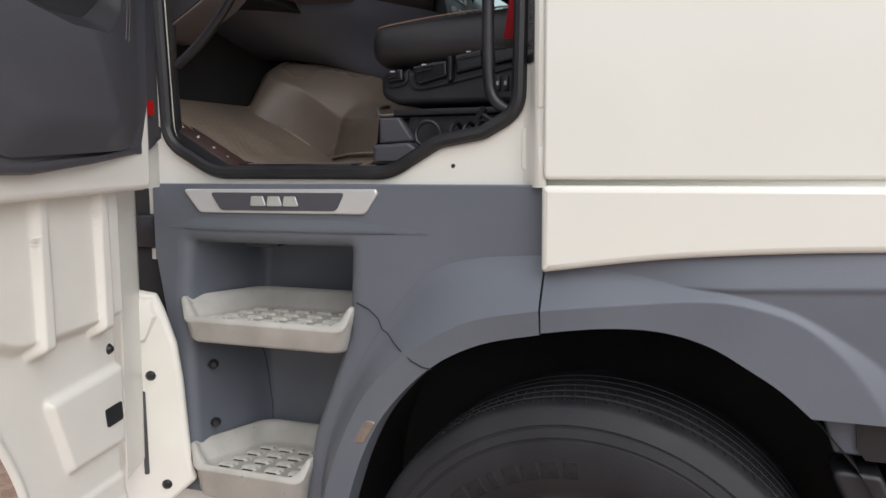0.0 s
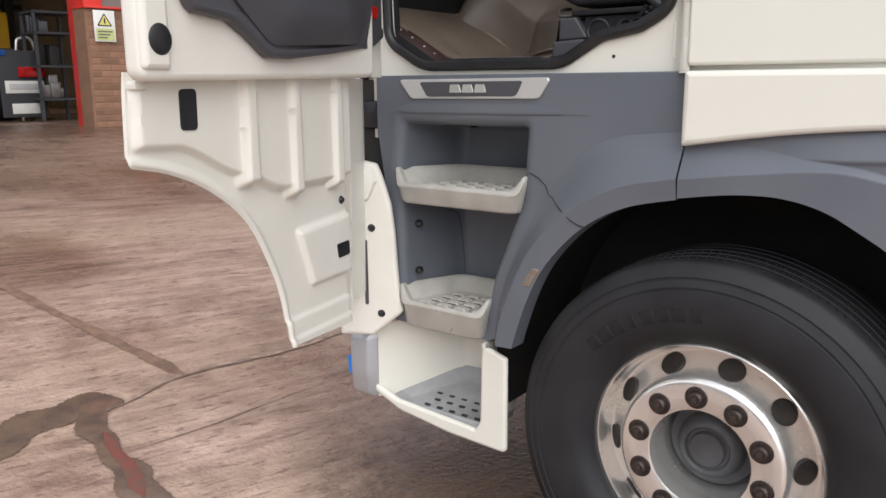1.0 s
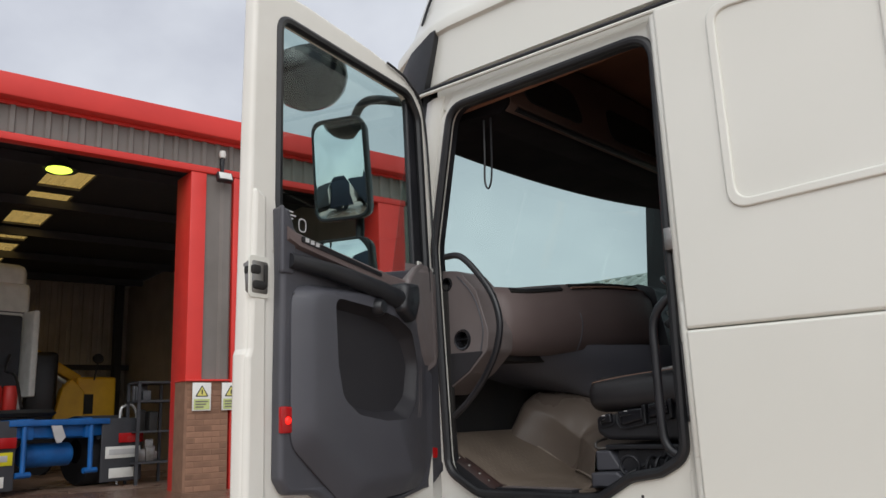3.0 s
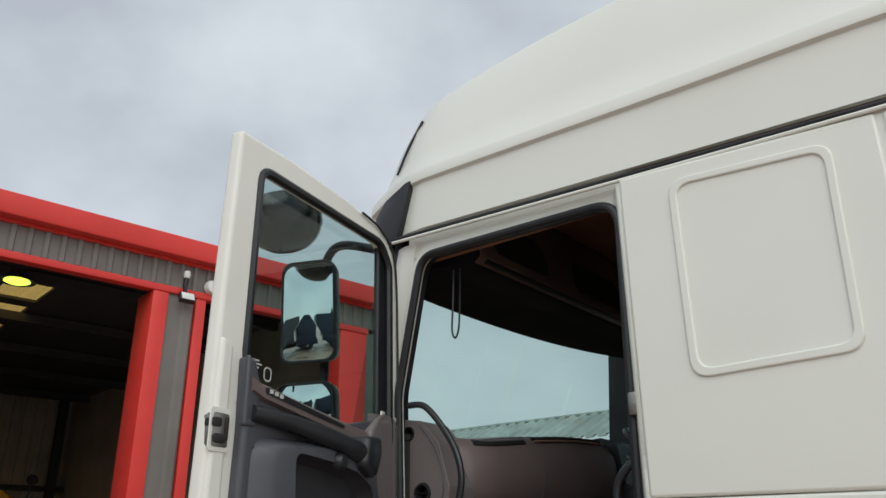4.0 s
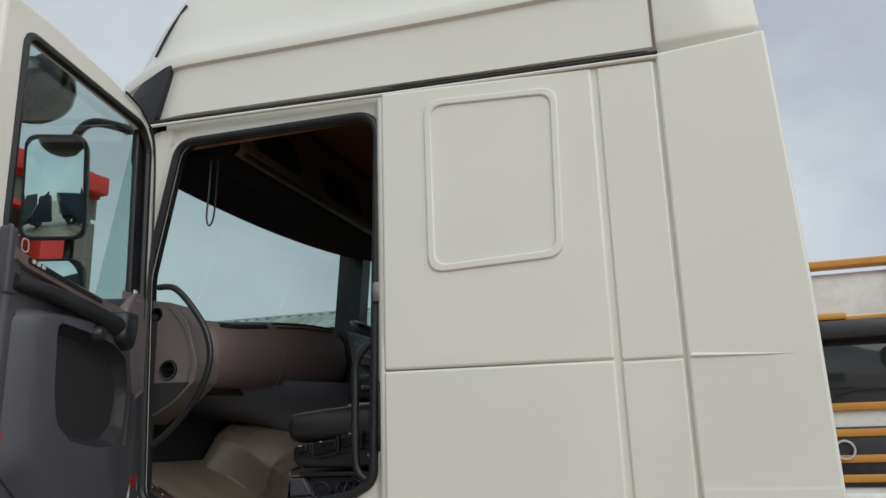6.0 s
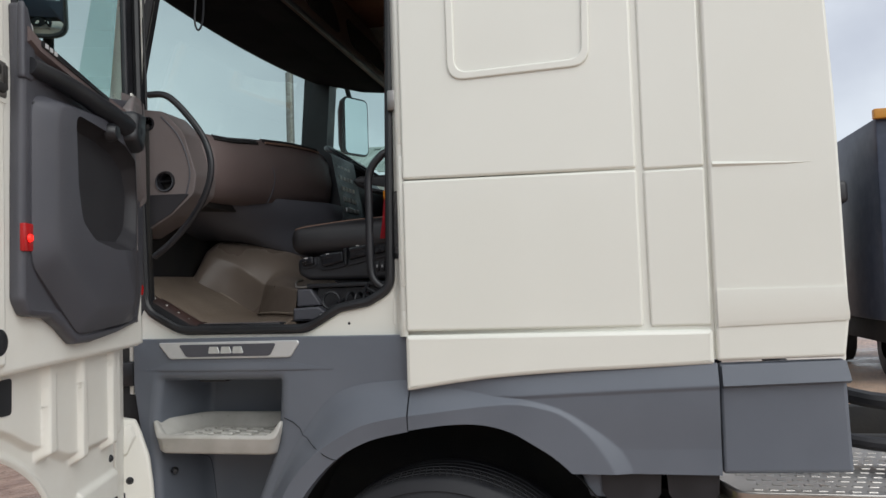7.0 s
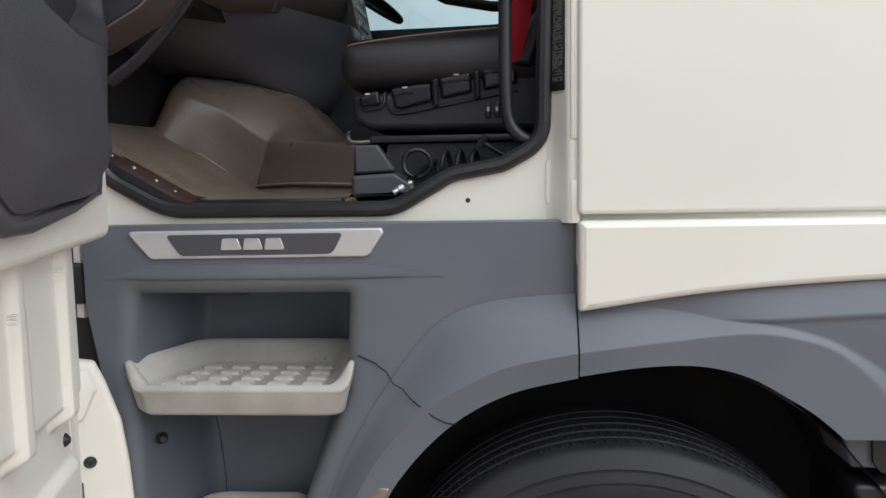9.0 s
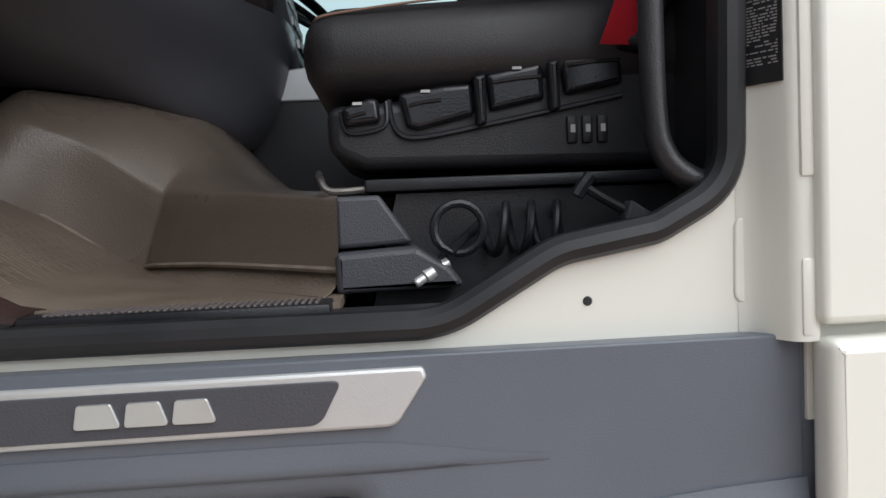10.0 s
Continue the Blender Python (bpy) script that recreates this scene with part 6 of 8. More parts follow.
part("corner_trim", plate([arc_poly(du([(0.962, 2.39), (0.962, 2.19), (0.915, 2.19), (0.905, 2.30)]), 0.008)], 0.018, 0.006), TRIM, trim, "", dw(0.095))
lamp_b = part("door_lamp", box(-0.962, -0.921, 1.772, 1.840, 0.100, 0.114, 0.004), REDLENS, trim, "red door warning lamp", DM)
part("bulb", lathe([(0, 0.006), (0.007, 0.005), (0.010, 0)], 14), REDGLOW, lamp_b, "lit red bulb", dw(0.114) @ pose(-0.940, 1.804, 0))
part("reflector", plate([arc_poly(du([(0.152, 1.698), (0.120, 1.694), (0.126, 1.662), (0.158, 1.662)]), 0.008)], 0.006), REDLENS, trim, "small red reflector", dw(0.054))
# the moulding sinks towards the hinge
for ob in [trim] + [o for o in trim.children_recursive if o.name.split(".")[0] not in ("window_ledge",)]:
    m = DM.inverted() @ PLACED[ob]
    mi = m.inverted()
    for v in ob.data.vertices:
        p = m @ v.co
        if p.z > 0.078:
            p.z = 0.078 + (p.z - 0.078) * max(0.06, min(1.0, (0.022 + (-p.x - 0.265) / 2.8) / 0.078))
            v.co = mi @ p

# round maker's sticker and print bars on the glass
part("glass_sticker", plate([arc_poly([(-0.017, -0.021), (0.017, -0.021), (0.017, 0.021), (-0.017, 0.021)], 0.016), arc_poly([(-0.013, -0.017), (0.013, -0.017), (0.013, 0.017), (-0.013, 0.017)], 0.012)], 0.001), INK, door, "small pale round sticker", dw(0.036) @ pose(-0.795, 2.362, 0))
for k in range(3):
    part("print_bar", box(-0.915, -0.835 + 0.012 * (k % 2), 2.372 + 0.010 * k, 2.3765 + 0.010 * k, 0.036, 0.037), INK, door, "", DM)
# latch on the free edge
part("latch_recess", plate([arc_poly(du([(1.058, 2.228), (0.982, 2.228), (0.982, 2.118), (1.058, 2.118)]), 0.012)], 0.004, 0.001), WHITE, door, "pressed latch recess", dw(0.0835))
lt = part("latch", box(-1.050, -0.990, 2.128, 2.216, 0.050, 0.092, 0.008), STEEL, door, "steel door latch", DM)
part("latch_claw", box(-1.052, -1.024, 2.178, 2.202, 0.06, 0.099, 0.006), DARK, lt, "", DM)
part("latch_claw", box(-1.048, -1.004, 2.138, 2.162, 0.07, 0.100, 0.008), DARK, lt, "", DM)
part("latch_claw", box(-1.010, -0.998, 2.146, 2.206, 0.08, 0.098, 0.004), DARK, lt, "", DM)
part("plug", lathe([(0, 0.005), (0.022, 0.005), (0.029, 0.002), (0.031, 0)], 20), BLACK, door, "black rubber plug", dw(0.0855) @ pose(-1.016, 1.560, 0))

# lower skirt of the door, hung under the leaf
SKIRT_L = [(1.036, 1.500), (1.040, 1.400), (1.044, 1.304), (0.934, 1.280), (0.816, 1.229), (0.703, 1.145), (0.625, 1.028), (0.574, 0.909), (0.548, 0.767)]


def skirt_relief(u, z, gap):
    """Depth of the pressing: rib block, three ribs with rounded feet, slotted field, lower panel, hem."""
    foot = 1.205 + 0.05 * ease(0.55, 0.72, u) + 0.012 * ease(0.35, 0.12, u)
    block = ease(0.712, 0.690, u) * ease(foot - 0.012, foot + 0.012, z)
    h = 0.026 * block
    for uc, zf, wide in ((0.690, 1.240, 0.036), (0.509, 1.192, 0.031), (0.311, 1.194, 0.031)):
        across = ease(wide, wide * 0.45, abs(u - uc))
        h = max(h, 0.040 * across * ease(zf - 0.022, zf + 0.008, z))
    edge = 1.262 + 0.078 * ease(0.70, 0.93, u) + 0.004 * ease(0.93, 1.03, u)
    h = max(h, 0.020 * ease(0.690, 0.72, u) * ease(edge - 0.010, edge + 0.006, z) * ease(1.032, 1.020, u))
    left = 0.430 + 0.062 * (z - 0.917) / 0.168
    h += 0.015 * ease(left + 0.006, left - 0.010, u) * ease(0.205, 0.22, u) * ease(0.908, 0.924, z) * ease(1.106 - 0.06 * (u - 0.2), 1.088 - 0.06 * (u - 0.2), z)
    h += 0.007 * ease(0.846, 0.834, z) + 0.006 * ease(0.790, 0.780, z)
    return h - 0.042 * ease(0.245, 0.172, u) + 0.010 * ease(0.030, 0.012, gap) - 0.006 * ease(0.008, 0.0, gap)


def skirt_sheet():
    """A fan of rays from the upper hinge corner out to the cut edge."""
    curve = glide(SKIRT_L[2:], 10)
    rim = resample([(1.036, 1.497), (1.040, 1.400)] + list(curve) + [(0.190, 0.753), (0.180, 0.95), (0.172, 1.10), (0.168, 1.25)], 301)
    segs = [(Vector(a), Vector(b) - Vector(a)) for a, b in zip(curve, curve[1:])]

    def to_edge(u, z):
        p = Vector((u, z))
        return min((p - a - d * min(1.0, max(0.0, (p - a).dot(d) / d.length_squared))).length for a, d in segs)

    pivot = (0.172, 1.490)
    rows = []
    for u1, z1 in rim:
        row = []
        for k in range(121):
            f = 0.006 + 0.994 * (k / 120) ** 0.9
            u, z = pivot[0] + (u1 - pivot[0]) * f, pivot[1] + (z1 - pivot[1]) * f
            gap = to_edge(u, z) if f > 0.8 else 1.0
            row.append((-u, z, skirt_relief(u, z, gap)))
        rows.append(row)
    return shell(loft(rows, False, False), 0.010)


skirt = part("door_skirt", to_mesh(skirt_sheet(), "skirt", 60), WHITE_IN, door, "white pressed lower door skirt with ribs", DM)
FOLD = [(0.178, -0.020), (0.14, -0.028), (0.10, -0.038), (0.06, -0.046), (0.028, -0.060), (0.022, -0.075)]
part("hinge_fold", to_mesh(shell(loft([[(-u - lean_u, z, w) for u, w in FOLD] for z, lean_u in ((0.80, 0.012), (0.95, 0.006), (1.2, 0.0), (1.49, 0.0))], False, False), 0.004), "fold", 50), WHITE_IN, skirt, "", DM)
part("hook", box(-1.035, -1.000, 1.462, 1.480, 0.0, 0.028, 0.005), WHITE_IN, skirt, "", DM)
part("slot", plate([arc_poly(du([(0.911, 1.463), (0.860, 1.464), (0.862, 1.374), (0.912, 1.375)]), 0.012)], 0.004), BLACK, skirt, "black slotted opening", dw(0.019))
part("slot", plate([arc_poly(du([(0.313, 1.012), (0.250, 1.015), (0.247, 0.973), (0.306, 0.970)]), 0.006)], 0.004), BLACK, skirt, "black square opening", dw(0.014))
part("screw", lathe([(0, 0.008), (0.006, 0.008), (0.010, 0.004), (0.013, 0)], 10), BLACK, skirt, "", dw(0.0) @ pose(-0.260, 1.137, 0))

# mirrors outside the door, seen through its window
MX = DM @ Matrix(((0, 0, -1, 0), (0, 1, 0, 0), (1, 0, 0, 0), (0, 0, 0, 1)))  # local x = across (towards the cab), y = height, z = towards the free edge


def mirror(name, w, h, u, wo, z, tilt, split, bend, parent, label):
    m = MX @ pose(wo, z, u, 6.5, tilt, 0)
    shell_o = arc_poly([(-w / 2, -h / 2), (w / 2, -h / 2), (w / 2 - 0.004, h / 2), (-w / 2 + 0.004, h / 2)], 0.05)
    body = part(name, loft([[(x * s, y * s, q) for x, y in shell_o] for q, s in ((-0.10, 0.6), (-0.085, 0.78), (-0.05, 0.95), (-0.01, 1.0), (0.008, 1.0), (0.012, 0.985), (0.012, 0.94), (0.004, 0.93))]), BLACK, parent, label, m)
    inn = [(x * 0.93, y * 0.94) for x, y in shell_o]
    crown = (h / 2) ** 2 / (2 * bend)
    part("mirror_glass", to_mesh(loft([[(x * f, y * f, crown * (1 - f * f * (x * x + y * y) / (h / 2) ** 2)) for x, y in inn] for f in (1.0, 0.9, 0.78, 0.65, 0.5, 0.35, 0.2, 0.08)], True, "last"), "glass", 80), MIRROR, body, "", m @ pose(0, 0, 0.011 - crown * 0.5))
    if split:
        part("divider", box(split - 0.003, split + 0.003, -h * 0.45, h * 0.45, 0.008, 0.0095), BLACK, body, "", m)
    return body


mirror("main_mirror", 0.232, 0.405, 0.2, -0.29, 2.756, 12, 0, 1.45, door, "black framed main mirror")
mirror("wide_mirror", 0.25, 0.20, 0.2, -0.28, 2.375, 10, -0.045, 0.6, door, "small wide-angle mirror")
part("mirror_arm", tube(glide([(-0.16, 2.98, -0.02), (-0.17, 3.02, -0.16), (-0.15, 3.0, -0.24), (-0.12, 2.93, -0.275), (-0.10, 2.6, -0.275), (-0.10, 2.3, -0.27), (-0.13, 2.22, -0.15), (-0.15, 2.22, -0.02)], 6), 0.018, 10), BLACK, door, "black mirror arm", DM)
KM = DM @ pose(-0.405, 3.05, -0.27, -14, 0, 12) @ Matrix.Scale(0.82, 4)
km = part("kerb_mirror", to_mesh(loft([[(r * math.cos(a) * 1.12, h, r * math.sin(a) * 0.92) for a in (2 * math.pi * k / 32 for k in range(32))] for h, r in ((-0.135, 0.02), (-0.130, 0.06), (-0.112, 0.105), (-0.08, 0.145), (-0.03, 0.175), (0.03, 0.188), (0.075, 0.186), (0.085, 0.178), (0.085, 0.168), (0.06, 0.160))]), "kerb", 50), SEATGLOSS, door, "dark bowl-shaped kerb mirror", KM)
part("mirror_rim", lathe([(0.150, -0.096), (0.158, -0.092), (0.161, -0.083), (0.157, -0.078)], 32), BLACK, km, "", KM @ Matrix.Diagonal((1.10, 1, 0.92, 1)) @ pose(0, 0.035, 0, -90, 0, 0))
part("kerb_mirror_arm", tube(glide([(-0.36, 3.035, -0.02), (-0.37, 3.14, -0.10), (-0.40, 3.18, -0.2), (-0.43, 3.13, -0.28)], 5), 0.026, 10), BLACK, door, "", DM)


# ---- inside the cab ----
# floor with its rising toe board, sill
toe = [(-0.73, 1.545), (-0.85, 1.546), (-1.00, 1.547), (-1.08, 1.553), (-1.13, 1.572), (-1.23, 1.642), (-1.36, 1.732), (-1.375, 1.735)]
bm = loft([[(x, y, z) for x, z in toe] for y in (1.785, 2.0, 2.2, 2.45)], False, False)
part("floor_mat", shell(bm, 0.012), TAUPE_MAT, truck, "worn taupe ribbed floor mat")
bm = bmesh.new()
for i in range(17):
    for j in range(34):
        x = -0.79 - 0.034 * i - 0.017 * (j % 2)
        y = 1.812 + 0.0135 * j
        if y > 2.27 - abs(x + 1.12) * 1.25 or x < -1.33 or -1.12 < x < -1.06:
            continue
        z = 1.5455 + max(0.0, (-1.075 - x)) * 0.71
        slope = 0.71 if x < -1.075 else 0.0
        vs = [bm.verts.new((x + a, y + b, z + 0.0008 - a * slope)) for a, b in ((-0.013, -0.0012), (0.013, -0.0012), (0.013, 0.0012), (-0.013, 0.0012))]
        bm.faces.new(vs)
tagged(part("mat_ribs", bm, WELT, truck), kind="stuff")
sill = part("sill_tread", box(-1.18, -0.42, YS + 0.05, 1.795, 1.50, 1.538, 0.006), BLACK, truck, "black sill tread strip")
part("tread_band", box(-1.06, -0.738, 1.742, 1.805, 1.532, 1.5485, 0.003), BLACK, sill, "raised black tread band")
bm = bmesh.new()
for i in range(40):
    add_box(bm, -1.035 + 0.0072 * i, -1.0322 + 0.0072 * i, 1.752, 1.797, 1.546, 1.5505)
tagged(part("tread_texture", bm, VENTGREY, sill), kind="stuff")
KICK = [(-1.055, 1.548), (-1.082, 1.553), (-1.12, 1.574), (-1.17, 1.603), (-1.22, 1.632), (-1.252, 1.649), (-1.268, 1.650), (-1.280, 1.640)]


def kick_line(y, dx, dz, floor):
    return [(x + dx, y, max(z + dz, 1.5275 + max(0.0, -1.10 - x) * 0.53) if floor else z + dz) for x, z in KICK]


kick = part("kick_strip", to_mesh(shell(loft([kick_line(1.752, -0.012, -0.006, 0), kick_line(1.745, -0.016, -0.012, 0), kick_line(1.736, -0.020, -0.060, 1), kick_line(1.724, -0.022, -0.20, 1)], False, False), 0.004), "kick", 60), KICKBLACK, truck, "black riveted kick strip")
part("worn_edge", to_mesh(shell(loft([kick_line(1.806, 0.006, -0.006, 0), kick_line(1.799, 0.004, 0.004, 0), kick_line(1.790, 0.0, 0.006, 0), kick_line(1.760, -0.010, -0.001, 0), kick_line(1.752, -0.012, -0.008, 0)], False, False), 0.004), "worn", 60), REDBROWN, kick, "worn dark red-brown edge band")
for x, z in ((-1.252, 1.646), (-1.203, 1.619), (-1.155, 1.590), (-1.114, 1.565)):
    part("rivet", lathe([(0, 0.006), (0.005, 0.005), (0.008, 0.0)], 8), STEEL, kick, "", pose(x, 1.776, z, 0, 32, 0))
# engine hump
def hump_rows():
    """Tunnel cover: rounded front corner, dome under the dash, shelf running back to the seat."""
    base = [(-1.42, 2.62, 1.76), (-1.36, 2.235, 1.728), (-1.23, 2.295, 1.64), (-1.125, 2.34, 1.556), (-1.085, 2.305, 1.562), (-0.93, 2.11, 1.570), (-0.735, 1.875, 1.570)]
    edge = [(-1.38, 2.58, 1.885), (-1.32, 2.29, 1.850), (-1.18, 2.305, 1.785), (-1.075, 2.305, 1.710), (-1.03, 2.285, 1.700), (-0.90, 2.115, 1.686), (-0.735, 1.90, 1.666)]
    top = [(-1.37, 2.62, 1.912), (-1.29, 2.45, 1.895), (-1.14, 2.45, 1.868), (-1.035, 2.45, 1.818), (-0.96, 2.43, 1.752), (-0.87, 2.29, 1.692), (-0.735, 2.05, 1.674)]
    rear = [(-1.36, 2.70, 1.94), (-1.28, 2.62, 1.93), (-1.12, 2.62, 1.895), (-1.01, 2.61, 1.835), (-0.935, 2.60, 1.755), (-0.85, 2.50, 1.69), (-0.735, 2.30, 1.676)]
    last = [(x, 3.2, z - 0.05) for x, y, z in rear]
    mixed = lambda a, b, f: [tuple(p + (q - p) * f for p, q in zip(u, v)) for u, v in zip(a, b)]
    swell = lambda a, d: [(x, y - 0.4 * h, z + h) for (x, y, z), h in zip(a, d)]
    return [base, mixed(base, edge, 0.05), mixed(base, edge, 0.48), mixed(base, edge, 0.84), mixed(mixed(base, edge, 0.97), top, 0.07), swell(mixed(edge, top, 0.5), (0.0, 0.012, 0.014, 0.016, 0.010, 0.003, 0.001)), top, rear, last]


rows = hump_rows()
hump = part("engine_hump", to_mesh(surface(rows, 6), "hump", 75), TAUPE, truck, "taupe moulded engine tunnel cover")
foot = glide(rows[0][3:], 8)
part("mat_cove", to_mesh(shell(loft([[(x, y + 0.006, z + 0.001) for x, y, z in foot], [(x - 0.004, y - 0.004, 1.5475 + (z - 1.5475) * 0.45) for x, y, z in foot], [(x - 0.010, y - 0.018, 1.5475 + (z - 1.5475) * 0.1) for x, y, z in foot], [(x - 0.018, y - 0.040, 1.5462) for x, y, z in foot]], False, False), 0.002), "cove", 60), TAUPE_MAT, hump, "mat turned up against the tunnel cover")
part("hump_seam", tube(glide([(x, y - 0.003, z + 0.004) for x, y, z in rows[0][1:]], 6), 0.0045, 6), WELT, hump, "pale welt along the mat edge")
part("console_side", box(-1.0, -0.3, 2.72, 2.74, 1.5, 1.903, 0.005), BLACK, truck, "black console side behind the seat")
part("console_lid", plate([arc_poly([(-0.962, 1.900), (-0.50, 1.900), (-0.50, 1.975), (-0.84, 1.978), (-0.923, 1.965)], 0.006)], 0.03, 0.005), SATIN, truck, "pale grey console lid", side(2.745))
# dashboard: brown roll, end cheek with vents, lower dark panel
dash = [(-1.20, 2.035), (-1.12, 2.028), (-1.07, 2.045), (-1.045, 2.10), (-1.035, 2.17), (-1.05, 2.25), (-1.085, 2.305), (-1.12, 2.318), (-1.13, 2.310), (-1.15, 2.310), (-1.16, 2.325), (-1.28, 2.335), (-1.48, 2.33), (-1.48, 2.04)]
rs = []
for y, sz, dx in ((1.86, -0.03, -0.05), (1.90, -0.028, -0.012), (2.05, -0.022, 0.01), (2.3, 0.01, 0.05), (2.5, 0.026, 0.09), (2.68, 0.03, 0.125), (2.76, 0.025, 0.13), (2.82, 0.01, 0.10), (2.85, -0.01, 0.04)):
    rs.append([(x + dx if x > -1.4 else x, y, z + (sz if z > 2.2 else sz * 0.3)) for x, z in dash])
dashboard = part("dashboard", to_mesh(loft(rs), "dash", 50), BROWN, truck, "mauve-brown padded dashboard")
SLOTLINE = [(-1.036, 2.27, 2.316), (-1.030, 2.30, 2.319), (-0.996, 2.48, 2.334), (-0.964, 2.66, 2.338), (-0.958, 2.70, 2.336)]
part("dash_slot", tube(glide(SLOTLINE, 6), 0.008, 6), DARK, dashboard, "dark slot along the dash top")
part("slot_edge", tube(glide([(x + 0.011, y, z - 0.010) for x, y, z in SLOTLINE], 6), 0.0045, 6), STITCH, dashboard, "tan edge along the dash slot")
part("slot_edge", tube(glide([(x - 0.013, y, z + 0.006) for x, y, z in SLOTLINE], 6), 0.004, 6), BROWN, dashboard, "")
part("demist_vent", tube(glide([(-1.092, 1.93, 2.280), (-1.074, 2.05, 2.287), (-1.046, 2.22, 2.308)], 4), 0.0055, 6), HUBGREY, dashboard, "pale demister vent lip")
part("demist_vent", tube(glide([(-1.084, 1.93, 2.268), (-1.066, 2.05, 2.275), (-1.038, 2.22, 2.296)], 4), 0.006, 6), DARK, dashboard, "dark demister slot")
part("dash_seam", tube(glide([(-1.07, 2.26, 2.30), (-1.02, 2.27, 2.25), (-0.987, 2.275, 2.17), (-0.995, 2.275, 2.10), (-1.02, 2.27, 2.045)], 5), 0.0022, 6), TRIM, dashboard, "")
cheek = arc_poly([(-1.36, 2.365), (-1.285, 2.36, 0.02), (-1.19, 2.345, 0.05), (-1.11, 2.26, 0.05), (-1.06, 2.10, 0.05), (-1.07, 2.03, 0.04), (-1.16, 1.955, 0.05), (-1.30, 1.88), (-1.36, 1.88)], 0.03)
VENTS = ((-1.187, 2.080, 0.038), (-1.256, 2.302, 0.026))
vent_holes = [[(x + 0.76 * r * math.cos(a), z + 0.76 * r * math.sin(a)) for a in (2 * math.pi * k / 24 for k in range(24))] for x, z, r in VENTS]
ch = part("dash_end", plate([cheek] + vent_holes, 0.15, 0.004, 3), VENTGREY, dashboard, "mauve-grey dash end cheek", side(1.90))
for x, z, r in VENTS:
    part("air_vent", lathe([(r * 0.70, -0.034), (r * 0.74, -0.002), (r * 0.82, 0.007), (r * 0.98, 0.008), (r * 1.08, 0.0)], 28), SEATGLOSS, ch, "round black air vent", pose(x, 1.751, z, 90, 0, 0))
    part("vent_cap", lathe([(0, 0.0), (r * 0.74, 0.001)], 20), DARK, ch, "", pose(x, 1.785, z, 90, 0, 0))
    part("vent_blade", box(-r * 0.66, r * 0.66, -0.002, 0.002, -0.012, 0.012), BLACK, ch, "", pose(x, 1.772, z, 70, 0, 0))
part("cheek_foot", plate([arc_poly([(-1.355, 2.035), (-1.085, 2.030), (-1.162, 1.960, 0.04), (-1.298, 1.885), (-1.355, 1.885)], 0.006)], 0.006, 0.002), TRIM_DARK, ch, "black lower edge of the cheek", side(1.7525))
part("cheek_groove", tube(glide([(-1.20, 1.749, 2.325), (-1.125, 1.749, 2.24), (-1.085, 1.749, 2.12), (-1.10, 1.749, 2.03)], 6), 0.003, 6), TRIM, ch, "")
lr = []
for curve in ([(-1.42, 1.95, 2.07), (-1.25, 2.0, 2.07), (-1.12, 2.12, 2.07), (-1.02, 2.32, 2.07), (-0.945, 2.50, 2.07), (-0.885, 2.66, 2.07), (-0.88, 2.82, 2.07)],
              [(-1.42, 1.98, 2.02), (-1.26, 2.04, 2.02), (-1.13, 2.16, 2.02), (-1.03, 2.34, 2.02), (-0.95, 2.51, 2.01), (-0.885, 2.66, 2.01), (-0.88, 2.82, 2.0)],
              [(-1.42, 2.14, 1.965), (-1.28, 2.18, 1.962), (-1.16, 2.26, 1.958), (-1.065, 2.39, 1.945), (-0.98, 2.53, 1.925), (-0.915, 2.67, 1.905), (-0.905, 2.82, 1.90)],
              [(-1.42, 2.36, 1.918), (-1.30, 2.37, 1.912), (-1.19, 2.40, 1.900), (-1.09, 2.445, 1.875), (-1.015, 2.53, 1.845), (-0.965, 2.65, 1.820), (-0.95, 2.82, 1.815)],
              [(-1.42, 2.42, 1.910), (-1.30, 2.43, 1.904), (-1.19, 2.455, 1.888), (-1.10, 2.50, 1.862), (-1.03, 2.57, 1.832), (-0.985, 2.67, 1.806), (-0.97, 2.82, 1.80)],
              [(-1.42, 2.52, 1.93), (-1.30, 2.53, 1.925), (-1.20, 2.55, 1.91), (-1.13, 2.59, 1.89), (-1.06, 2.64, 1.86), (-1.02, 2.72, 1.83), (-1.01, 2.82, 1.83)]):
    lr.append(glide(curve, 5))
part("lower_dash", to_mesh(shell(loft([list(r) for r in zip(*[glide(list(c), 4) for c in zip(*lr)])], False, False), 0.01), "low", 75), DASHLOW, dashboard, "charcoal lower dash panel")
part("firewall", box(-1.47, -1.40, 1.76, 2.75, 1.5, 2.33, 0.01), DARK, truck, "black footwell bulkhead")
part("footwell_roof", box(-1.42, -1.12, 1.80, 2.3, 2.0, 2.03, 0.005), DARK, truck)
part("pillar_lining", box(-1.40, -1.25, 1.745, 1.765, 1.52, 2.3, 0.004), DARK, truck, "black footwell side lining")
# centre stack and driver's side
part("centre_console", to_mesh(loft([[(x, y, z) for x, z in arc_poly([(-1.35, 1.75), (-0.93, 1.80), (-0.86, 2.0), (-0.92, 2.34), (-1.0, 2.37), (-1.35, 2.35)], 0.03)] for y in (2.80, 2.84, 3.1, 3.14)]), "stack", 40), BLACK, dashboard, "black centre console with switches")
bm = bmesh.new()
for i in range(5):
    for j in range(4):
        add_box(bm, -0.012, 0.012, 2.86 + 0.05 * j, 2.90 + 0.05 * j, -0.012, 0.012, 0.003, 1, Matrix.Translation((-0.873 - 0.012 * i, 0, 2.06 + 0.055 * i)))
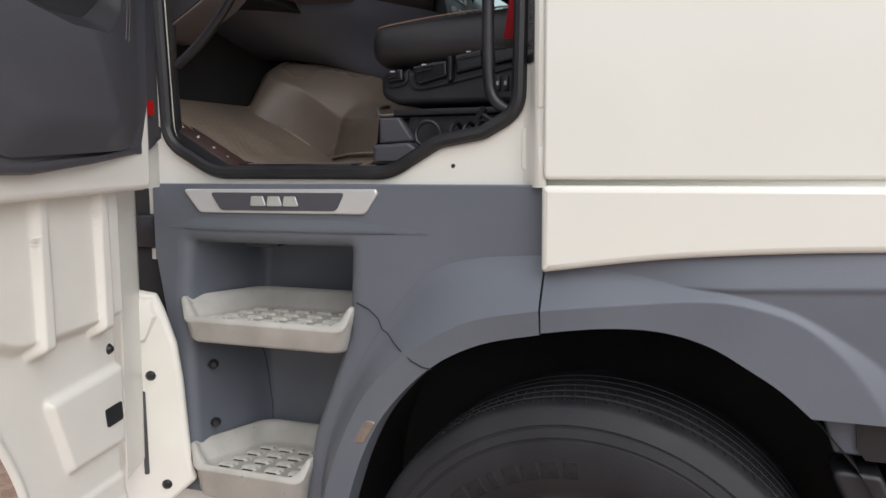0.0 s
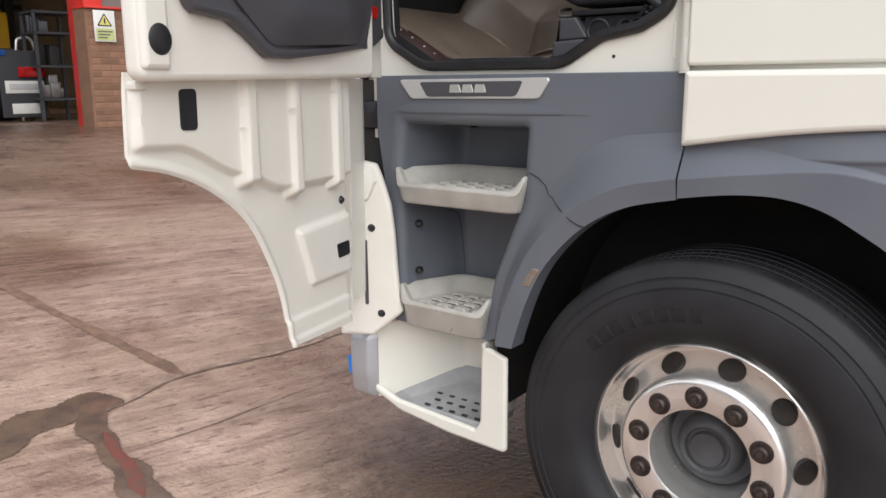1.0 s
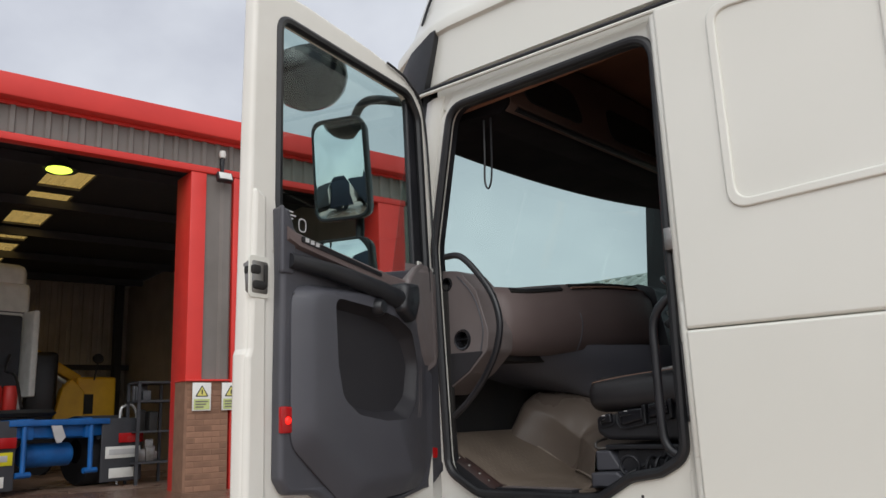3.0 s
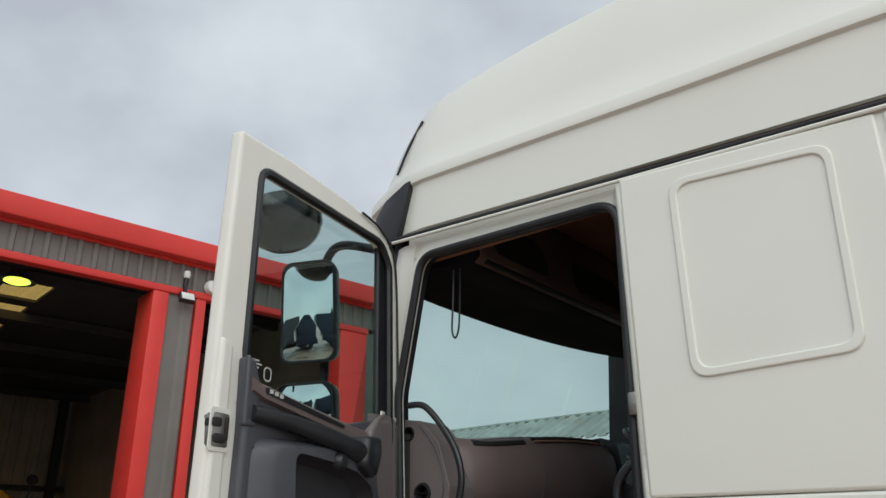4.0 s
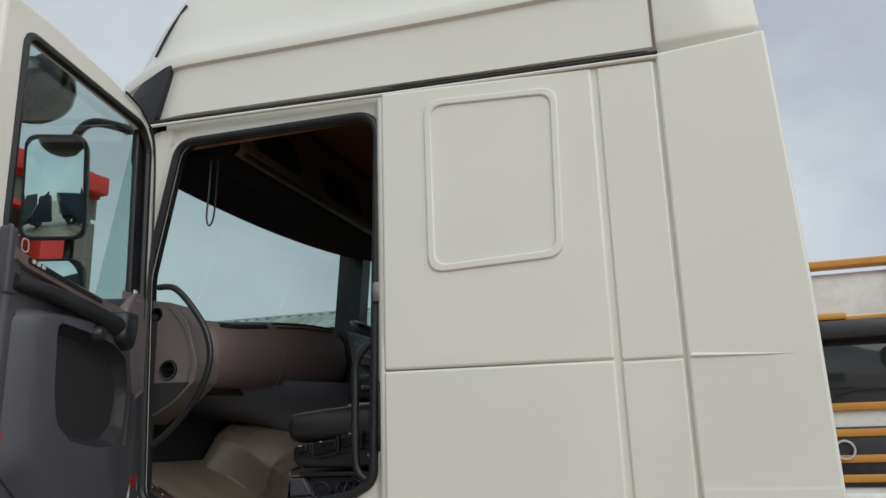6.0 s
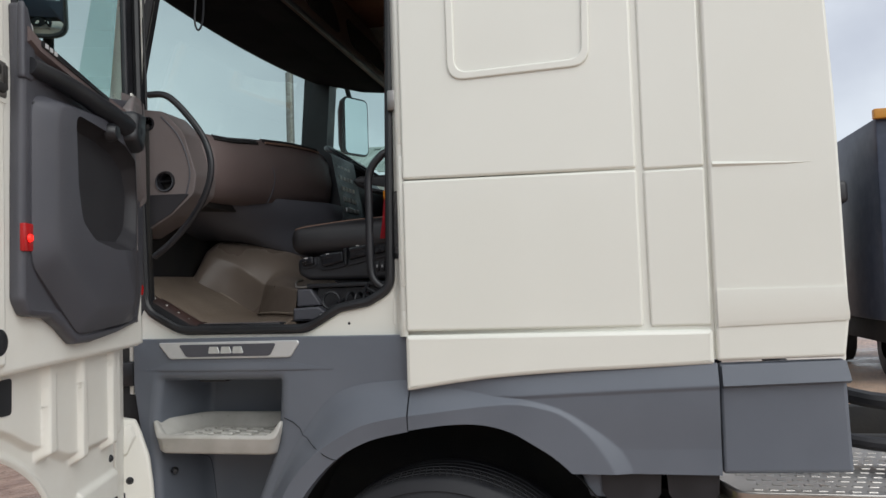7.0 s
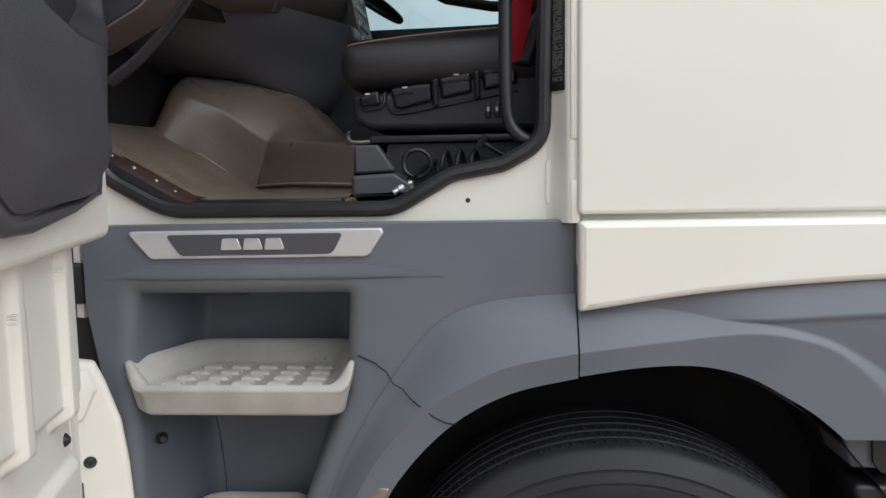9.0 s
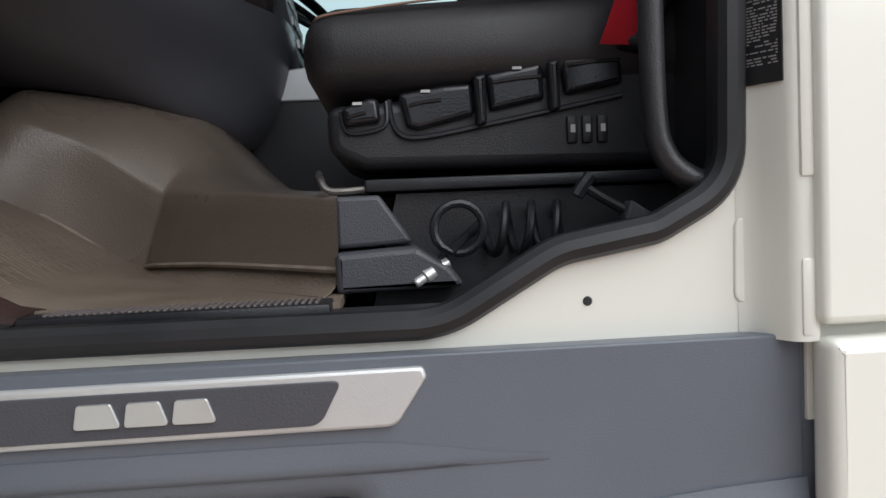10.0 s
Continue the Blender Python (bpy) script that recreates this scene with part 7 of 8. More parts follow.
tagged(part("switch_bank", bm, SATIN, dashboard, "small silver-edged switch bank"), kind="stuff")
part("driver_dash", to_mesh(loft([[(x, y, z) for x, z in arc_poly([(-1.40, 1.9), (-1.05, 2.0), (-1.02, 2.28), (-1.15, 2.40), (-1.40, 2.36)], 0.04)] for y in (3.16, 3.3, 3.9, 4.1)]), "ddash", 40), BLACK, dashboard, "black driver's dash")
# steering wheel
SW = pose(-1.0, 3.5, 2.37, 0, 34, 0)
sw = part("steering_wheel", lathe([(0.225 + 0.016 * math.cos(a), 0.016 * math.sin(a)) for a in (2 * math.pi * k / 12 for k in range(12))], 40, True), BLACK, truck, "black steering wheel", SW)
bm = lathe([(0, 0.02), (0.06, 0.02), (0.075, 0.0), (0.06, -0.03), (0, -0.03)], 20)
for a in (20, 160, 270):
    add_box(bm, 0.05, 0.22, -0.02, 0.02, -0.012, 0.008, 0.004, 1, Matrix.Rotation(radians(a), 4, "Z"))
part("spokes", bm, BLACK, sw, "", SW)
part("column", tube([(-1.0, 3.5, 2.37), (-1.18, 3.5, 2.10)], 0.05, 12), BLACK, sw)

# passenger seat
SY0, SY1 = 1.925, 2.45
def bulge(x0, x1, y0, y1, z0, z1, r):
    """A padded cushion: rounded box with a crowned top."""
    bm = box(x0, x1, y0, y1, z0, z1, r, 4)
    for v in bm.verts:
        fx = max(0.0, (v.co.x - x0) / (x1 - x0))
        if v.co.z > (z0 + z1) / 2:
            v.co.z += 0.03 * fx ** 0.6
        v.co.y -= 0.012 * math.sin(math.pi * min(1, max(0, (v.co.z - z0) / (z1 - z0)))) if v.co.y < (y0 + y1) / 2 else 0
    return bm
seat = part("seat", to_mesh(bulge(-0.772, -0.22, SY0, SY1, 1.792, 1.905, 0.045), "cushion", 60), LEATHER, truck, "black leather passenger seat cushion")
part("piping", tube(glide([(-0.765, SY0 + 0.06, 1.888), (-0.755, SY0 + 0.02, 1.89), (-0.735, SY0 + 0.008, 1.897), (-0.60, SY0 + 0.004, 1.912), (-0.45, SY0 + 0.004, 1.922), (-0.3, SY0 + 0.004, 1.928)], 5), 0.0018, 6), STITCH, seat, "reddish-tan stitching")
base = arc_poly([(-0.745, 1.72, 0.03), (-0.70, 1.698, 0.03), (-0.22, 1.69), (-0.22, 1.84), (-0.40, 1.832), (-0.55, 1.80), (-0.66, 1.785), (-0.745, 1.78)], 0.02)
sb = part("seat_base", plate([base], 0.46, 0.016, 3), BLACK, seat, "black plastic seat base", side(SY1 - 0.06))
for lever in ([(-0.721, 1.752), (-0.675, 1.757), (-0.678, 1.787), (-0.690, 1.788), (-0.725, 1.776)],
              [(-0.643, 1.750), (-0.628, 1.745), (-0.555, 1.762), (-0.557, 1.803), (-0.594, 1.801), (-0.653, 1.792)],
              [(-0.535, 1.766), (-0.463, 1.780), (-0.465, 1.827), (-0.539, 1.814)],
              [(-0.437, 1.784), (-0.36, 1.797), (-0.36, 1.846), (-0.442, 1.832)]):
    lv = part("seat_lever", plate([arc_poly(lever, 0.007)], 0.020, 0.008, 3), SEATGLOSS, sb, "glossy black adjuster lever", side(SY0 + 0.012))
    mx, mz = (lever[0][0] + lever[-2][0]) / 2, lever[-2][1] - 0.009
    part("lip", tube(glide([(lever[0][0] + 0.004, SY0 - 0.011, mz - 0.016), (mx, SY0 - 0.012, mz - 0.012), (lever[-2][0] - 0.004, SY0 - 0.011, mz - 0.010)], 4), 0.0022, 6), SEATGLOSS, lv)
    part("mark", box(mx - 0.005, mx + 0.007, SY0 - 0.0095, SY0 - 0.0075, mz, mz + 0.0035), INK, lv)
for x0, z0 in ((-0.556, 1.752), (-0.460, 1.768)):
    part("divider", plate([arc_poly([(x0 + 0.003, z0 - 0.006), (x0 + 0.016, z0 - 0.002), (x0 + 0.016, z0 + 0.062), (x0, z0 + 0.058)], 0.004)], 0.03, 0.006), BLACK, sb, "", side(SY0 + 0.014))
part("rim", tube(glide([(-0.664, SY0 + 0.010, 1.786), (-0.660, SY0 + 0.002, 1.755), (-0.645, SY0 + 0.0, 1.738), (-0.61, SY0, 1.738), (-0.54, SY0, 1.750), (-0.44, SY0, 1.768), (-0.36, SY0, 1.783)], 5), 0.0035, 6), BLACK, sb)
part("rim", tube(glide([(-0.727, SY0 + 0.002, 1.772), (-0.722, SY0, 1.750), (-0.71, SY0, 1.744), (-0.68, SY0, 1.748), (-0.668, SY0, 1.758), (-0.668, SY0 + 0.004, 1.784)], 5), 0.0028, 6), BLACK, sb)
for k in range(3):
    sx = -0.434 + 0.020 * k
    w = part("switch", box(sx, sx + 0.014, SY0 - 0.002, SY0 + 0.02, 1.722, 1.758, 0.003), BLACK, sb)
    part("mark", box(sx + 0.004, sx + 0.010, SY0 - 0.0035, SY0 - 0.0015, 1.736, 1.746), INK, w)
part("seat_rail", box(-0.70, -0.2, SY0 - 0.02, SY1 - 0.06, 1.668, 1.684, 0.004), BLACK, seat, "black seat rail")
part("release_bar", tube(glide([(-0.70, SY0 + 0.0, 1.672), (-0.745, SY0 + 0.0, 1.672), (-0.758, SY0 + 0.02, 1.69), (-0.765, SY0 + 0.1, 1.70)], 5), 0.005, 8), STEEL, seat)
part("seat_box", loft([[(-0.70, SY0 + 0.0, 1.50), (-0.2, SY0 + 0.0, 1.50), (-0.2, SY1, 1.50), (-0.70, SY1, 1.50)], [(-0.66, SY0 + 0.0, 1.665), (-0.2, SY0 + 0.0, 1.665), (-0.2, SY1, 1.665), (-0.66, SY1, 1.665)]]), BLACK, seat, "black seat pedestal")
part("pedestal_trim", plate([arc_poly([(-0.738, 1.598), (-0.640, 1.602), (-0.682, 1.664), (-0.738, 1.664)], 0.006)], 0.3, 0.006), TRIM, seat, "grey pedestal cover", side(1.90 + 0.3))
part("pedestal_trim", plate([arc_poly([(-0.738, 1.545), (-0.58, 1.548), (-0.60, 1.575), (-0.640, 1.599), (-0.738, 1.594)], 0.006)], 0.34, 0.008), TRIM, seat, "grey pedestal cover", side(1.86 + 0.34))
part("seat_back", to_mesh(box(-0.26, -0.12, SY0, SY1, 1.90, 2.56, 0.05, 4), "back", 60), LEATHER, seat, "black leather backrest")
part("belt_cover", plate([arc_poly([(-0.375, 1.84), (-0.33, 1.83), (-0.28, 1.95), (-0.31, 1.97), (-0.35, 1.90)], 0.012)], 0.04, 0.012), BLACK, seat, "", side(SY0 + 0.0))
lvx = part("floor_lever", tube(glide([(-0.392, 1.83, 1.634), (-0.419, 1.83, 1.650), (-0.440, 1.83, 1.664)], 4), 0.006, 8), BLACK, seat, "black floor lever with a cross grip")
part("grip", tube(glide([(-0.448, 1.83, 1.652), (-0.440, 1.83, 1.664), (-0.430, 1.83, 1.676)], 4), 0.0085, 8), BLACK, lvx)
part("bracket", plate([arc_poly([(-0.395, 1.622), (-0.345, 1.618), (-0.386, 1.645)], 0.003)], 0.03, 0.003), TRIM, lvx, "", side(1.845))
rest = arc_poly([(-0.633, 2.118, 0.012), (-0.600, 2.136, 0.02), (-0.2, 2.133), (-0.2, 2.02), (-0.42, 2.035, 0.05), (-0.545, 2.058, 0.03), (-0.618, 2.095, 0.02)], 0.01)
ar = part("armrest", plate([rest], 0.07, 0.018, 3), LEATHER, seat, "black folding armrest", side(2.335))
part("slot", plate([arc_poly([(-0.556, 2.082), (-0.50, 2.070), (-0.49, 2.058), (-0.545, 2.066)], 0.004)], 0.006, 0.002), SEATGLOSS, ar, "", side(2.267))
# red belt and grab bar
part("seat_belt", loft([[(x - 0.022, y, z), (x + 0.022, y + 0.01, z), (x + 0.022, y + 0.012, z), (x - 0.022, y + 0.002, z)] for x, y, z in ((-0.378, SY0 - 0.045, 1.84), (-0.360, SY0 - 0.07, 1.90), (-0.345, SY0 - 0.09, 1.99), (-0.335, SY0 - 0.09, 2.07), (-0.325, SY0 - 0.08, 2.20))]), REDBELT, truck, "bright red seat belt webbing")
part("belt_tongue", box(-0.364, -0.330, SY0 - 0.112, SY0 - 0.094, 1.975, 2.008, 0.005), ORANGE, truck, "orange belt tongue")
hp = glide([(-0.312, YS + 0.06, 2.125), (-0.338, YS + 0.05, 2.12), (-0.384, YS + 0.05, 2.06), (-0.389, YS + 0.05, 1.95), (-0.389, YS + 0.05, 1.75), (-0.378, YS + 0.05, 1.69), (-0.345, YS + 0.05, 1.662), (-0.318, YS + 0.06, 1.666)], 6)
part("grab_bar", tube(hp, 0.0135, 12), BLACK, truck, "black entry grab bar")
part("latch_striker", box(-0.300, -0.272, YS - 0.002, YS + 0.035, 2.26, 2.33, 0.005), STEEL, truck)
# B pillar inner
part("pillar_trim", box(-0.29, -0.2, YS + 0.085, YS + 0.26, 1.6, 3.0, 0.015), BLACK, truck, "black pillar lining")
# entry rod beside the dash
part("entry_handle", tube(glide([(-1.235, YS + 0.05, 2.405), (-1.16, YS + 0.05, 2.395), (-1.08, YS + 0.05, 2.32), (-1.01, YS + 0.05, 2.22), (-0.985, YS + 0.05, 2.12), (-1.01, YS + 0.05, 2.02), (-1.07, YS + 0.05, 1.93), (-1.15, YS + 0.05, 1.85), (-1.22, YS + 0.05, 1.80)], 6), 0.0125, 10), BLACK, truck, "black curved entry handle")
# coil hose on the floor
loop = [(-0.587 + 0.031 * math.sin(t), 1.862 + 0.003 * t, 1.619 + 0.031 * math.cos(t)) for t in (3.6 - 0.35 * k for k in range(19))]
coil = [(-0.556 + 0.0052 * t, 1.895 + 0.028 * math.sin(t), 1.615 + 0.031 * math.cos(t)) for t in (1.2 + 0.33 * k for k in range(60))]
hose = part("coiled_hose", tube([(-0.615, 1.872, 1.575)] + loop + coil, 0.0055, 8), BLACK, truck, "black coiled air hose")
fit = pose(-0.622, 1.865, 1.566, 0, 62, 20)
part("fitting", lathe([(0.004, -0.026), (0.006, -0.024), (0.006, -0.012), (0.009, -0.010), (0.009, 0.002), (0.006, 0.004), (0.006, 0.010), (0.0085, 0.012), (0.0085, 0.024), (0.0, 0.026)], 12), SATIN, hose, "silver hose fitting", fit)
e0, e1 = Vector((-0.2965, YS + 0.0375, 0)), Vector((-0.2735, YS - 0.0005, 0))
ex = (e1 - e0).normalized()
LBM = Matrix(((ex.x, 0, ex.y, e0.x), (ex.y, 0, -ex.x, e0.y), (0, 1, 0, 0), (0, 0, 0, 1)))
lw = (e1 - e0).length
lb = part("label_plate", box(0, lw, 1.757, 1.985, 0.0, 0.0025), LABELBLACK, truck, "black maker's label of tiny print", LBM)
rnd = random.Random(3)
bm = bmesh.new()
for k in range(66):
    z = 1.776 + 0.0031 * k
    x = 0.10 * lw
    while x < 0.88 * lw:
        w = rnd.uniform(0.03, 0.22) * lw
        if rnd.random() < 0.75:
            add_box(bm, x, min(x + w, 0.90 * lw), z, z + 0.0013, 0.0024, 0.0029)
        x += w + 0.05 * lw
tagged(part("fine_print", bm, LABELINK, lb, "tiny pale print", LBM), kind="stuff")

# overhead
part("headliner", box(-1.2, 0.66, YS + 0.1, FAR - 0.06, 3.42, 3.46), HEADLINER, truck, "brown headliner")
def sag(y):
    f = min(1, max(0, (y - 1.8) / 2.3))
    return 2.97 - 0.20 * f * (1 - f) + 0.08 * f
rs = []
for k in range(17):
    y = YS + 0.12 + (FAR - YS - 0.25) * k / 16
    z = sag(y)
    rs.append([(x, y, zz) for x, zz in arc_poly([(-1.47, z), (-1.42, z - 0.005), (-1.15, 2.965), (-0.98, 2.945), (-0.94, 2.98), (-0.99, 3.22), (-1.1, 3.40), (-1.47, 3.40)], 0.03, 4, True)])
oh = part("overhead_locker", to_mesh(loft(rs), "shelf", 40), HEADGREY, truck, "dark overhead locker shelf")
part("locker_front", to_mesh(shell(loft([[(x, y, z) for x, z in ((-0.962, 2.948), (-0.938, 2.968), (-0.934, 2.985), (-0.960, 3.11), (-0.985, 3.22), (-1.09, 3.40))] for y in (YS + 0.13, 2.3, 2.9, 3.5, FAR - 0.14)], False, False), 0.003), "lockerfront", 50), LOCKERBROWN, oh, "brown moulded locker front")
part("lip", tube([(-0.944, y, 2.962) for y in (1.85, 2.4, 3.0, 4.0)], 0.012, 8), BLACK, oh, "black locker lip")
# flat dark plates stand for the shaded depth of the cubbies
for y0, y1 in ((1.90, 2.34), (2.56, 3.05), (3.2, 3.9)):
    part("cubby", plate([arc_poly([(y0, 3.02), (y1, 3.02), (y1 - 0.03, 3.19), (y0 + 0.03, 3.19)], 0.06)], 0.006), DARK, oh, "dark plate painted as the shade inside a cubby", Matrix(((0, -0.21, 0.978, -0.930 + 0.21 * 2.98), (1, 0, 0, 0), (0, 0.978, 0.21, 0.06), (0, 0, 0, 1))))
part("side_lining", plate([arc_poly([(-1.28, 2.99), (-0.25, 2.99), (0.6, 2.99), (0.6, 3.42), (-1.25, 3.42)], 0.02)], 0.02), HEADLINER, truck, "", side(YS + 0.11))
part("inner_side", box(-0.25, 0.66, YS + 0.065, YS + 0.085, 1.5, 3.02), TRIM, truck)
part("sun_blind_cord", tube(glide([(-1.085, 1.82, 2.95), (-1.09, 1.82, 2.80), (-1.095, 1.82, 2.70), (-1.08, 1.82, 2.665), (-1.062, 1.82, 2.70), (-1.055, 1.82, 2.80), (-1.05, 1.82, 2.95)], 6), 0.004, 6), BLACK, truck, "thin black blind cord")
# windscreen with pillars, and the nose of the cab
part("windscreen", loft([[(-1.66, 1.80, 2.18), (-1.66, 4.05, 2.18), (-1.655, 4.05, 2.18), (-1.655, 1.80, 2.18)], [(-1.47, 1.80, 3.12), (-1.47, 4.05, 3.12), (-1.465, 4.05, 3.12), (-1.465, 1.80, 3.12)]]), SCREEN, truck, "wide clear windscreen").visible_shadow = False
part("front_panel", to_mesh(shell(loft([[(-1.30, YS + 0.03, z), (-1.42, YS + 0.09, z), (-1.56, YS + 0.26, z), (-1.63, 2.25, z), (-1.66, 2.6, z), (-1.66, FAR - 0.6, z), (-1.60, FAR - 0.26, z), (-1.45, FAR - 0.06, z), (-1.30, FAR, z)] for z in (1.3, 1.7, 2.18)], False, False), 0.02), "nose", 40), WHITE, truck, "white cab front")
part("bumper", to_mesh(loft([[(-1.30, YS + 0.30, z), (-1.44, YS + 0.34, z), (-1.62, 2.3, z), (-1.72, 2.6, z), (-1.72, FAR - 0.6, z), (-1.60, FAR - 0.3, z), (-1.44, FAR - 0.1, z), (-1.30, FAR - 0.05, z)] for z in (0.35, 1.3)], True), "bumper", 40), WHITE, truck, "white front bumper")
part("header", box(-1.46, -1.34, YS + 0.16, FAR - 0.16, 3.10, 3.34, 0.03), WHITE, truck)
for y0, y1, x0 in ((YS + 0.075, YS + 0.112, -1.365), (FAR - 0.16, FAR - 0.03, -1.42)):
    deep = 0.06 if y0 < 2 else 0.20
    part("front_pillar", loft([[(x0 - deep, y0, 2.10), (x0 - 0.02, y0, 2.10), (x0 - 0.02, y1, 2.10), (x0 - deep, y1, 2.10)], [(x0 - deep + 0.08, y0, 3.12), (x0 + 0.06, y0, 3.12), (x0 + 0.06, y1, 3.12), (x0 - deep + 0.08, y1, 3.12)]]), BLACK, truck, "black lined windscreen pillar")
part("front_pillar", to_mesh(loft([[(x + d, y, z) for x, y in ((-1.42, YS + 0.10), (-1.395, YS + 0.045), (-1.345, YS + 0.03), (-1.30, YS + 0.038), (-1.29, YS + 0.07), (-1.33, YS + 0.09))] for z, d in ((2.36, 0.0), (2.4, 0.0), (2.75, 0.035), (3.06, 0.10))]), "apillar", 50), WHITE, truck, "white hinge pillar")
part("hinge_pillar", to_mesh(loft([[(x, y, z) for x, y in ((-1.42, YS + 0.10), (-1.395, YS + 0.047), (-1.345, YS + 0.032), (-1.30, YS + 0.040), (-1.29, YS + 0.07), (-1.33, YS + 0.09))] for z in (1.5, 2.0, 2.358)]), "hpillar", 50), SEAL, truck, "black lower hinge pillar")
# hinge post behind the open door
hg = part("hinge_post", box(-1.55, -1.225, 1.715, 1.80, 0.86, 1.488, 0.006), DARK, truck, "dark hinge post behind the door skirt")
for z in (1.02, 1.33):
    part("hinge", box(-1.37, -1.29, 1.695, 1.72, z, z + 0.09, 0.01), BLACK, hg, "black door hinge")
# far mirror
FMIR = pose(-1.33, 4.42, 2.82, 90, 0, 62)
fm = part("far_mirror", loft([[(x * s, y * s, q) for x, y in arc_poly([(-0.12, -0.21), (0.12, -0.21), (0.12, 0.21), (-0.12, 0.21)], 0.05)] for q, s in ((-0.09, 0.7), (-0.04, 0.95), (0.0, 1.0), (0.01, 0.98), (0.008, 0.92))]), BLACK, truck, "black far-side mirror", FMIR)
part("mirror_glass", plate([arc_poly([(-0.108, -0.195), (0.108, -0.195), (0.108, 0.195), (-0.108, 0.195)], 0.04)], 0.004), MIRROR, fm, "", FMIR @ pose(0, 0, 0.009))
part("mirror_arm", tube(glide([(-1.38, 4.18, 3.06), (-1.38, 4.36, 3.12), (-1.36, 4.42, 3.0)], 5), 0.018, 8), BLACK, fm)


# ---- what stands beyond ----
shed = thing("sheet_roofed_shed", (-15, 26, 0), "long low shed with a weathered pale sheet roof", "building")
part("wall", box(-26, -6, 25.6, 40, 0, 5.6), PALEWALL, shed)
RM = pose(-26.4, 25, 5.75, -66, 0, 0)
part("roof", corrugated(0, 21, 0, 3.4, 0, 0.5, 0.09, 0.03), SHEETROOF, shed, "weathered grey-green corrugated sheets", RM)
part("ridge_cap", box(-26.4, -5.4, 27.9, 28.3, 7.08, 7.18, 0.03), SHEETROOF, shed, "grey ridge capping")
pole = solid("utility_pole", tube([(-10.2, 24, 0), (-10.2, 24, 9.2)], 0.14, 10), STEEL, "tall dark utility pole beside the shed", "pole")


def yard_lorry(at, paint, box_paint, label):
    """A parked lorry seen only in the mirrors: cab, visor, screen, load body and wheels. Its nose is at local y 0, its length along +y."""
    lo = thing("parked_lorry", at, label, "truck", "lorries across the yard")
    part("cab", to_mesh(box(-1.2, 1.2, 0, 2.2, 0.5, 3.3, 0.12, 3), "cab", 40), paint, lo, "", at)
    part("cab_roof", to_mesh(box(-1.15, 1.15, 0.2, 2.2, 3.2, 3.75, 0.16, 3), "roofcap", 40), paint, lo, "", at)
    part("windscreen", box(-1.1, 1.1, -0.03, 0.03, 2.0, 3.0, 0.02), SCREENDARK, lo, "dark windscreen", at)
    part("grille", box(-0.95, 0.95, -0.03, 0.03, 0.95, 1.75, 0.02), BLACK, lo, "", at)
    part("load_body", to_mesh(box(-1.25, 1.25, 2.6, 9.5, 1.1, 3.9, 0.05, 2), "load", 40), box_paint, lo, "", at)
    part("chassis", box(-0.5, 0.5, 0.5, 9.4, 0.6, 1.1, 0.02), DARK, lo, "", at)
    for x in (-1.0, 1.0):
        for y in (1.2, 7.0, 8.3):
            part("wheel", lathe([(0.2, -0.15), (0.5, -0.13), (0.52, 0.0), (0.5, 0.13), (0.2, 0.15)], 24), RUBBER, lo, "", at @ pose(x, y, 0.52, 0, 90, 0))
    return lo


yard_lorry(pose(-1.0, -16.0, 0, 0, 0, 78), TARP, HUBGREY, "dark lorry with a grey body parked across the yard")
yard_lorry(pose(9.5, -18.0, 0, 0, 0, 84), HUBGREY, TARP, "grey lorry with a dark body parked across the yard")
yard_lorry(pose(-12.5, -17.0, 0, 0, 0, 96), HUBGREY, DARK, "grey lorry parked across the yard")

LX = -1.0
lorry = thing("lorry", (2.55, 13, 0), "white and ochre lorry with a dark windscreen, parked beyond", "truck")
LM = pose(LX, 0, 0)
part("cab", to_mesh(box(2.3, 4.8, 12, 14.2, 0.5, 3.45, 0.12, 3), "cab", 40), PAPER, lorry, "white cab front", LM)
part("roof_cap", to_mesh(box(2.35, 4.75, 12.1, 14.1, 3.4, 4.12, 0.15, 3), "cap", 40), PAPER, lorry, "", LM)
part("roof_trim", plate([arc_poly([(2.3, 3.3), (4.82, 3.3), (4.82, 4.28), (2.3, 4.28)], 0.12), arc_poly([(2.4, 3.2), (4.72, 3.2), (4.72, 4.16), (2.4, 4.16)], 0.1)][:1] + [arc_poly([(2.42, 3.42), (4.70, 3.42), (4.70, 4.16), (2.42, 4.16)], 0.1)], 0.25, 0.03), OCHRE, lorry, "ochre roof trim", LM @ side(12.2))
part("light_bar", box(2.9, 3.9, 11.85, 12.0, 3.36, 3.46, 0.03), OCHRE, lorry, "ochre light bar", LM)
part("visor", box(2.32, 4.78, 11.7, 12.05, 3.06, 3.34, 0.06), BLACK, lorry, "dark smoked sun visor", LM)
part("windscreen", box(2.42, 4.68, 11.95, 12.03, 2.15, 3.1, 0.02), SCREENDARK, lorry, "dark windscreen", LM)
part("wiper", tube([(4.6, 11.92, 2.32), (3.9, 11.92, 2.34), (3.6, 11.92, 2.28)], 0.02, 6), BLACK, lorry, "", LM)
part("mirror", to_mesh(box(4.45, 4.85, 11.5, 11.75, 2.7, 3.05, 0.08, 3), "mir", 50), BLACK, lorry, "black kerb mirror", LM)
part("grille", box(2.5, 4.6, 11.96, 12.02, 0.98, 1.82, 0.02), BLACK, lorry, "black grille", LM)
